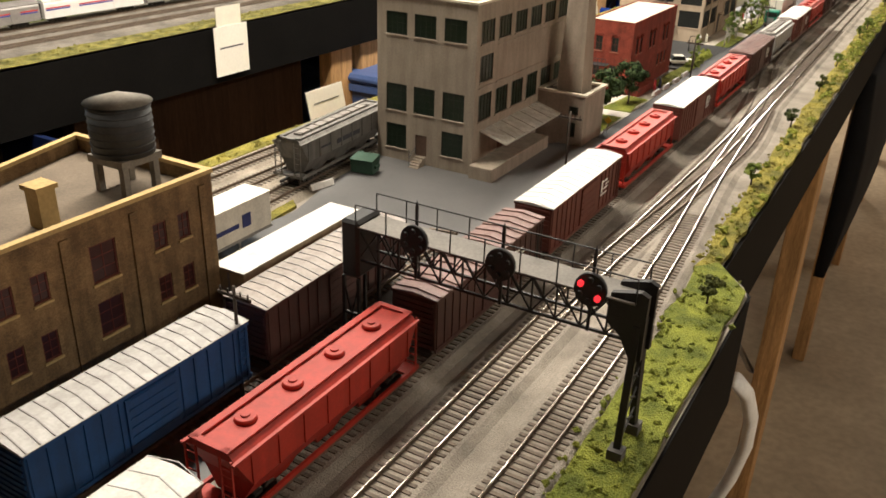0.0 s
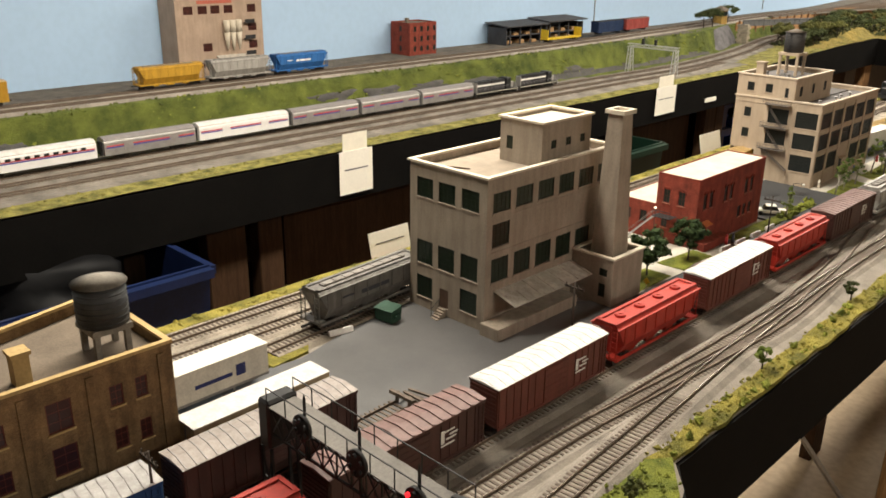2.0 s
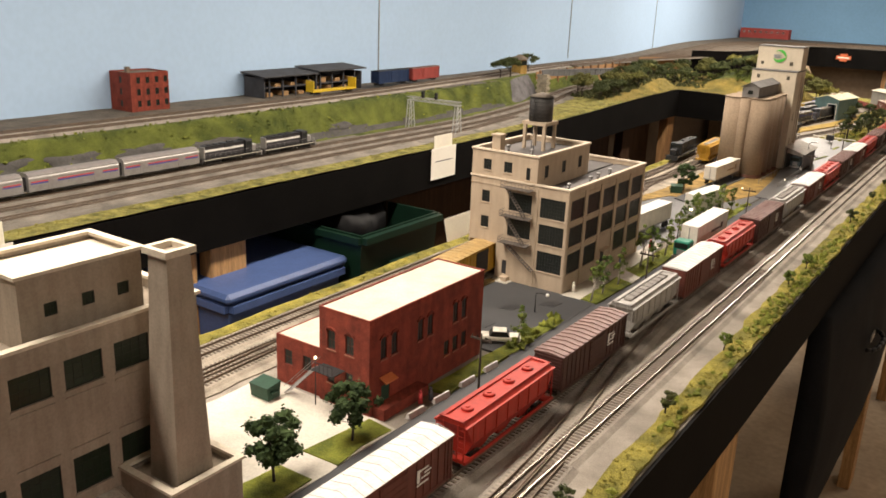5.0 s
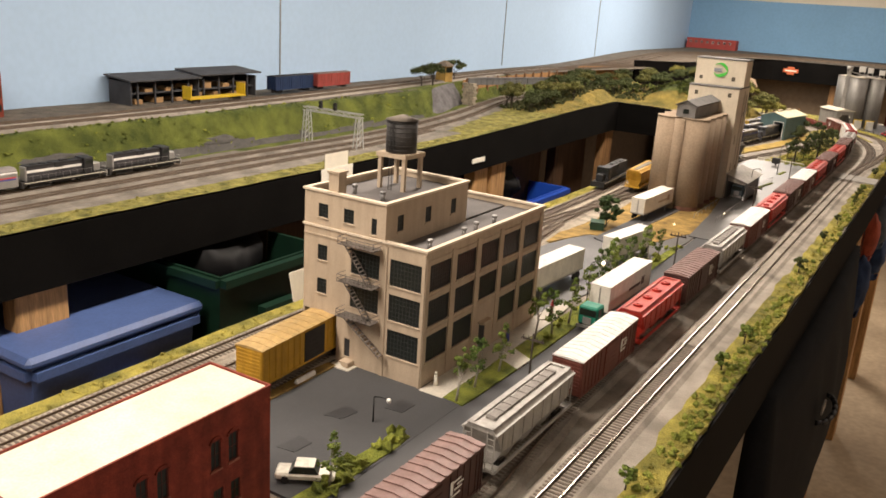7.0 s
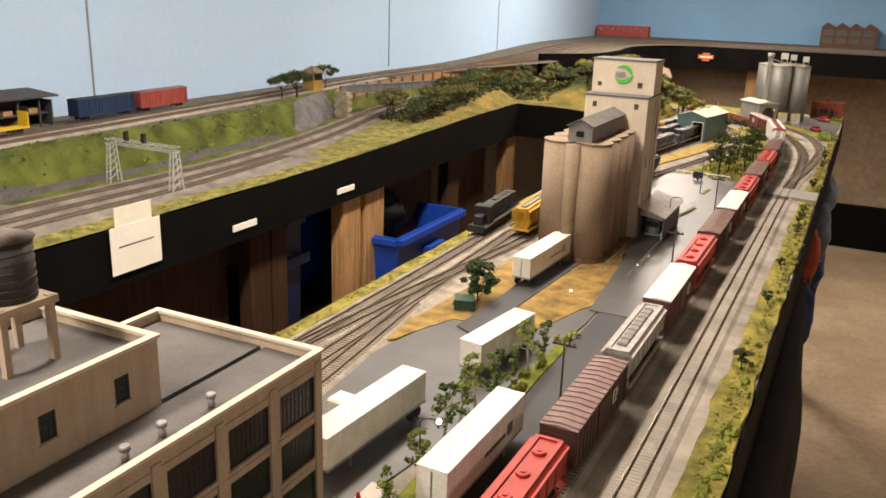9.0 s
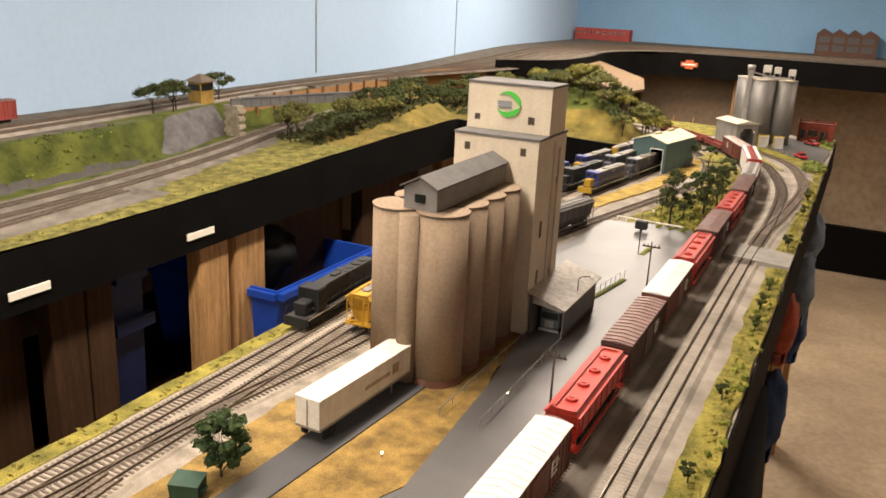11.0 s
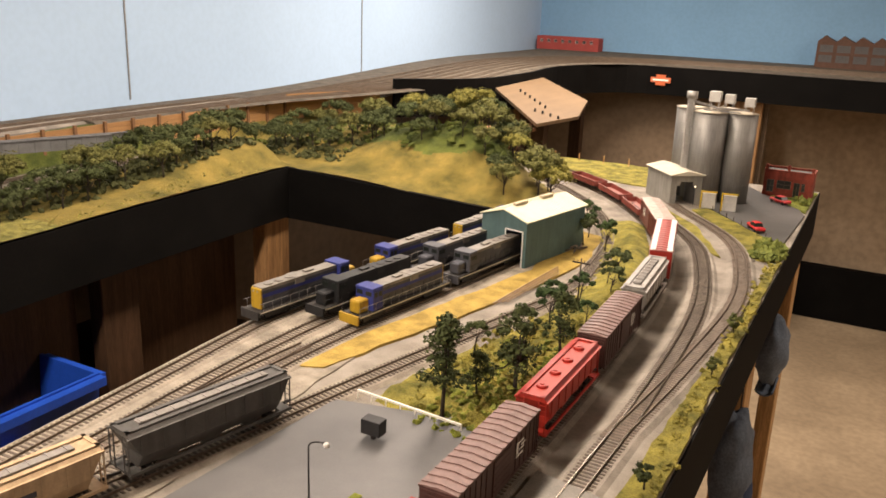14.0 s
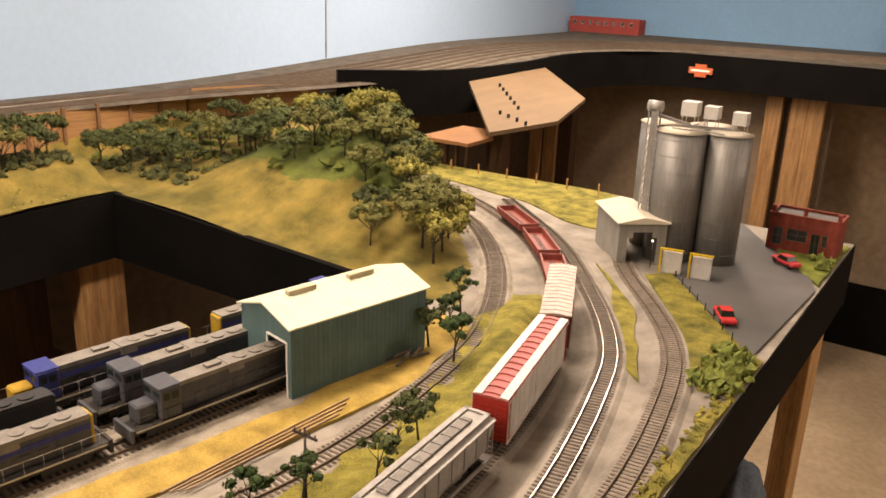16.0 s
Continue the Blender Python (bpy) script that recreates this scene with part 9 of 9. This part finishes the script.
def street_lamp(x, y, h, ang, glow=False):
    th = thing("street_lamp", "slim dark street lamp with curved arm", "street lamp", pose(x, y, 0.003, 0, 0, ang), "street lamps")
    bm = B(); cyl(bm, (0, 0, 0), (0, 0, h * 0.9), 0.0009, 0.0007, 8)
    P = [Vector((0.016 * (1 - math.cos(a)), 0, h * 0.9 + h * 0.1 * math.sin(a))) for a in lin(0, math.pi / 2, 6)]
    for a, b in zip(P, P[1:]):
        cyl(bm, a, b, 0.0007, 0.0007, 6)
    part("post", bm, IRON, th)
    bm = B(); bmesh.ops.create_icosphere(bm, subdivisions=2, radius=0.0026, matrix=Matrix.Translation((0.018, 0, h - 0.001)))
    part("globe", bm, lamp_mat("warm_lamp_glow", (1.0, 0.85, 0.55), 5.0) if glow else WHITE, th)


street_lamp(-0.357, 3.403, 0.082, 0)
street_lamp(-0.357, 2.045, 0.070, 0, True)
street_lamp(-0.393, 1.581, 0.030, 0)
street_lamp(-0.35, 3.03, 0.070, 0)
for x, y, z in ((-0.399, 2.601, 0.008), (-0.345, 4.79, 0.047), (-0.345, 2.78, 0.008), (-0.44, 1.19, 0.058)):
    th = thing("yard_light", "tiny glowing warm yard light", "lamp", pose(x, y, z), "yard lights")
    bm = B(); bmesh.ops.create_icosphere(bm, subdivisions=2, radius=0.0014)
    part("bulb", bm, lamp_mat("warm_lamp_glow", (1.0, 0.85, 0.55), 5.0), th)
    bm = B(); cyl(bm, (0, 0, -z + 0.004), (0, 0, -0.002), 0.0006, 0.0006, 6)
    part("stem", bm, IRON, th)


def dumpster(x, y, ang=0):
    th = thing("dumpster", "dark green steel dumpster with closed lid", "dumpster", pose(x, y, 0.003, 0, 0, ang), "dumpsters")
    g = mat("dumpster_green", (0.02, 0.06, 0.035), 0.6, 0.2)
    bm = B(); v = box(bm, -0.013, 0.013, -0.010, 0.010, 0.001, 0.016)
    for q in v:
        if q.co.z < 0.01:
            q.co.y *= 0.85
    part("bin", bm, g, th)
    bm = B(); v = box(bm, -0.0135, 0.0135, -0.0105, 0.0105, 0.016, 0.0175)
    for q in v:
        q.co.z += q.co.y * 0.12
    part("lid", bm, g, th)
    bm = B()
    for s in (-1, 1):
        box(bm, s * 0.0145 - 0.0012, s * 0.0145 + 0.0012, -0.005, 0.005, 0.007, 0.010)
    part("lift_pocket", bm, g, th)


dumpster(-0.508, 0.712, 10); dumpster(-0.496, 1.172, 0); dumpster(-0.509, 2.462, 20)
for x, y, a, L in ((-0.518, 0.648, -12, 0.030), (-0.346, 1.24, -3, 0.026), (-0.345, 1.285, -3, 0.026), (-0.344, 1.335, -3, 0.026), (-0.344, 1.385, -3, 0.026), (-0.522, 1.03, -5, 0.03), (-0.507, 1.61, 2, 0.032), (-0.508, 1.532, 2, 0.034)):
    th = thing("road_barrier", "low white concrete road barrier", "barrier", pose(x, y, 0.003, 0, 0, a), "road barriers")
    bm = B(); extrude_profile(bm, ((-0.003, 0), (0.003, 0), (0.001, 0.006), (-0.001, 0.006)), -L / 2, L / 2)
    part("block", bm, WHITE, th)
th = thing("warning_sign", "yellow diamond warning sign on a thin post", "sign", pose(-0.338, 1.008, 0.003))
bm = B(); cyl(bm, (0, 0, 0), (0, 0, 0.016), 0.0005, 0.0005, 6)
part("post", bm, STEEL, th)
bm = B(); box(bm, -0.0035, 0.0035, -0.0006, 0, -0.0035, 0.0035)
bmesh.ops.rotate(bm, verts=bm.verts[:], cent=(0, 0, 0), matrix=Matrix.Rotation(radians(45), 3, "Y"))
bmesh.ops.translate(bm, verts=bm.verts[:], vec=(0, 0, 0.017))
part("plate", bm, YEL, th)
# small plain figures
def peg(x, y, z, col):
    bm = B(); cyl(bm, (x, y, z), (x, y, z + 0.012), 0.0026, 0.0020, 8); cyl(bm, (x, y, z + 0.012), (x, y, z + 0.0155), 0.0017, 0.0014, 8)
    return tagged(obj("toy_figurine", bm, col), "tiny plain painted toy figurine", "figurine", "toy figurines")


for x, y, c in ((-0.388, 1.690, "cream_card"), (-0.385, 1.855, "stripe_blue"), (-0.356, 1.262, "stripe_red"), (-0.352, 1.275, "dark_ink"), (-0.386, 1.99, "stripe_red")):
    peg(x, y, 0.004, MATS[c])
# black billboard box and white rail at the lot's end
th = thing("equipment_box", "black square box on a post at the lot's end", "box", pose(-0.389, 3.551, 0.004))
bm = B(); box(bm, -0.011, 0.011, -0.007, 0.007, 0.006, 0.022)
part("box", bm, BLACK, th, bevel=0.0006)
bm = B(); box(bm, -0.002, 0.002, -0.002, 0.002, 0, 0.006)
part("post", bm, BLACK, th)
bm = B(); beam(bm, (-0.455, 3.622, 0.010), (-0.322, 3.612, 0.010), 0.0022)
for k in range(8):
    beam(bm, (-0.455 + 0.019 * k, 3.622 - 0.0014 * k, 0.0), (-0.455 + 0.019 * k, 3.622 - 0.0014 * k, 0.010), 0.0012)
tagged(obj("guard_rail", bm, CARD), "low cream guard rail at the lot's end", "guard rail")
fn = thing("chain_fence", "thin pale fence on a grass strip in the yard", "fence", pose(-0.35, 3.19, 0.004))
for k in range(8):
    bm = B(); beam(bm, (-0.008 + 0.0025 * k - 0.001, -0.065 + 0.0185 * k, 0), (-0.008 + 0.0025 * k - 0.001, -0.065 + 0.0185 * k, 0.016), 0.0006)
    part("post", bm, STEEL, fn)
bm = B(); beam(bm, (-0.009, -0.065, 0.0155), (0.0085, 0.065, 0.0155), 0.0005); beam(bm, (-0.009, -0.065, 0.008), (0.0085, 0.065, 0.008), 0.0004)
part("wire", bm, STEEL, fn)
slab("fence_strip", "narrow grass strip under the yard fence", ((-0.364, 3.12), (-0.357, 3.12), (-0.336, 3.25), (-0.344, 3.25)), GRASS_DARK, 0.0056)
slab("fence_strip", "narrow grass island in the yard", ((-0.354, 3.40), (-0.346, 3.40), (-0.342, 3.46), (-0.350, 3.46)), GRASS, 0.0056)
# rails stacked by the engine house
for k in range(4):
    bm = B(); o = 0.0052 * k
    beam(bm, (-0.452 + o * 0.9, 3.97 + o, 0.0048), (-0.436 + o * 0.9, 4.19 - 2 * o, 0.0048), 0.0014)
    tagged(obj("spare_rail", bm, mat("tan_rust_rail", (0.36, 0.24, 0.14), 0.6, 0.15)), "spare rail lying beside the engine house", "rail", "spare rails")
for k in range(9):
    bm = B(); m = pose(-0.445 + rng.uniform(-0.012, 0.012), 4.30 + rng.uniform(-0.02, 0.02), 0.006 + 0.0008 * k, 0, 0, rng.uniform(-40, 40))
    cbox(bm, 0, 0, 0, 0.003, 0.022, 0.0022, m)
    tagged(obj("old_tie", bm, TIE), "loose old railway tie in a heap", "tie", "loose ties")
# fence posts
for k in range(9):
    t = k / 8
    bm = B(); beam(bm, (-0.318 + 0.155 * t, 4.80 - 0.205 * t, 0.002), (-0.318 + 0.155 * t, 4.80 - 0.205 * t, 0.014), 0.0014)
    tagged(obj("fence_post", bm, BARK), "short dark fence post by the silo yard", "fence post", "fence posts")
for k in range(7):
    bm = B(); beam(bm, (-1.02 + 0.07 * k, 5.14 + 0.004 * k, 0.002), (-1.02 + 0.07 * k, 5.14 + 0.004 * k, 0.024), 0.003)
    tagged(obj("fence_post", bm, PINE), "pale fence post on the table's far edge", "fence post", "fence posts")
# bumper at the end of the team track
tp = thing("track_bumper", "rusty timber bumper at the team track's end", "bumper", pose(-0.350, 0.590, 0.003, 0, 0, 2))
for sx in (-0.0085, 0.0085):
    bm = B(); beam(bm, (sx, 0, 0), (sx, 0.002, 0.012), 0.0026); beam(bm, (sx, 0.014, 0), (sx, 0.002, 0.010), 0.0020)
    part("post", bm, RAIL_RUST, tp)
bm = B(); box(bm, -0.016, 0.016, -0.003, 0.001, 0.009, 0.0125)
part("crossbeam", bm, TIE, tp)
for k in range(4):
    bm = B(); cbox(bm, 0, 0, 0.0012 + 0.0024 * (k % 2), 0.028, 0.0028, 0.0022, pose(0.0, 0.010 + 0.005 * k, 0, 0, 0, -8 + 6 * k))
    part("tie", bm, TIE, tp)
# aisle things below the front edge
bm = B(); beam(bm, (-0.279, 1.476, -0.378), (-0.178, 1.70, -0.69), 0.014, 0.006)
st = thing("shelf_bracket", "pale slanting metal bracket bar under the table", "bracket", pose(-0.279, 1.476, -0.378))
apart("bar", bm, STEEL, st)
bm = B(); beam(bm, (-0.279, 1.476, -0.384), (-0.279, 1.476, -0.031), 0.010, 0.004)
apart("hanger", bm, BLACK, st)
def hanging_cap(label, y, z, x, sy, sz, col):
    """A slack cloth cap hung by its strap, with a stiff peak."""
    th = thing("hanging_cap", label, "cap", pose(x, y, z), "hanging caps")
    bm = B()
    bmesh.ops.create_uvsphere(bm, u_segments=24, v_segments=14, radius=1.0)
    for v in bm.verts:
        n = 1 + 0.22 * noise.noise(v.co * 2.2 + Vector((y * 9, 0, 0)))
        v.co = Vector((v.co.x * 0.030 * n, v.co.y * sy * n, v.co.z * sz * n - 0.012 * v.co.y))
    part("crown", bm, col, th, smooth=True)
    bm = B(); extrude_profile(bm, [(0.020 * math.cos(a), -sz * 0.75 + 0.02 * math.sin(a) - 0.01) for a in lin(-2.6, -0.5, 9)] + [(0.017 * math.cos(a), -sz * 0.75 + 0.017 * math.sin(a) - 0.01) for a in lin(-0.5, -2.6, 9)], -sy * 0.6, sy * 0.6)
    part("peak", bm, col, th)
    bm = B(); beam(bm, (-0.008, 0, sz * 0.8), (-0.010, 0, -0.105 - z), 0.004, 0.002)
    part("strap", bm, BLACK, th)


PALE_CLOTH = mat("pale_blue_cloth", (0.13, 0.165, 0.22), 0.9, 0.25, 30, 300, 0.3)
NAVY_CLOTH = mat("dark_blue_cloth", (0.025, 0.05, 0.12), 0.9, 0.25, 30, 300, 0.3)
RED_CLOTH = mat("brick_red_cloth", (0.36, 0.07, 0.035), 0.9, 0.25, 30, 300, 0.3)
hanging_cap("pale blue cloth cap hanging under the table's edge", 4.55, -0.20, -0.115, 0.07, 0.070, PALE_CLOTH)
hanging_cap("pale blue cloth cap hanging under the table's edge", 4.09, -0.21, -0.110, 0.07, 0.085, PALE_CLOTH)
hanging_cap("dark blue cloth cap hanging low beside a pine leg", 4.22, -0.36, -0.112, 0.07, 0.080, NAVY_CLOTH)
hanging_cap("brick red cloth cap hanging under the table's edge", 3.77, -0.20, -0.122, 0.06, 0.070, RED_CLOTH)
hanging_cap("dark blue cloth cap hanging under the table's edge", 3.55, -0.30, -0.112, 0.06, 0.085, NAVY_CLOTH)
# long black bag hung below the edge
gb = thing("garment_bag", "long black cloth bag with a handle hung below the table's edge", "bag", pose(-0.11, 2.65, -0.11))
bm = B()
n, m2 = 28, 12
ring = []
for i in range(n):
    u = i / (n - 1)
    y = -0.50 + 1.08 * u
    thick = 0.052 * math.sin(math.pi * min(1, max(0.0, 0.06 + 0.9 * u))) ** 0.5
    row = []
    for j in range(m2):
        w = j / (m2 - 1)
        row.append(bm.verts.new((thick * (math.sin(math.pi * (0.12 + 0.80 * w)) + 0.12 * noise.noise((u * 9, w * 4, 2))), y, -0.002 - 0.52 * w)))
    for j in range(m2 - 1, -1, -1):
        row.append(bm.verts.new((-0.02, y, -0.002 - 0.52 * j / (m2 - 1))))
    ring.append(row)
for r0, r1 in zip(ring, ring[1:]):
    for j in range(len(r0)):
        q = (j + 1) % len(r0)
        bm.faces.new((r0[j], r1[j], r1[q], r0[q]))
bm.faces.new(ring[0][::-1]); bm.faces.new(ring[-1])
part("bag", bm, mat("black_bag_cloth", (0.008, 0.008, 0.009), 0.85, 0.2, 20, 200, 0.2, spec=0.15), gb, smooth=True)
bm = B()
H = [Vector((0.045 + 0.022 * math.sin(a), -0.10 + 0.07 * math.cos(a), -0.16)) for a in lin(0, math.pi, 9)]
for p, q in zip(H, H[1:]):
    cyl(bm, p, q, 0.005, 0.005, 8)
part("handle", bm, BLACK, gb)
bm = B(); box(bm, 0.052, 0.0545, -0.20, -0.16, -0.13, -0.115)
part("tag", bm, STEEL, gb)
# curved white chair back below the bay
wc = thing("folding_chair", "white curved plastic backrest of a folded chair under the table", "chair", pose(-0.10, 0.85, FLOOR_Z))
bm = B()
Q = [Vector(p) for p in ((-0.105, 0.86, -0.205), (-0.092, 0.885, -0.235), (-0.083, 0.90, -0.275), (-0.082, 0.90, -0.315), (-0.090, 0.885, -0.36), (-0.104, 0.87, -0.40), (-0.125, 0.855, -0.44))]
tube = [[bm.verts.new(p + Vector((0.008 * math.cos(g), 0.017 * math.sin(g), 0))) for g in lin(0, 2 * math.pi * 11 / 12, 12)] for p in Q]
for r0, r1 in zip(tube, tube[1:]):
    for j in range(12):
        bm.faces.new((r0[j], r1[j], r1[(j + 1) % 12], r0[(j + 1) % 12]))
bm.faces.new(tube[0]); bm.faces.new(tube[-1][::-1])
apart("backrest", bm, WHITE, wc, smooth=True)
for dy in (-0.03, 0.05):
    bm = B(); cyl(bm, (-0.14, 0.85 + dy, FLOOR_Z), (-0.115, 0.86 + dy * 0.4, -0.42), 0.010, 0.010, 10)
    apart("leg", bm, BLACK, wc)
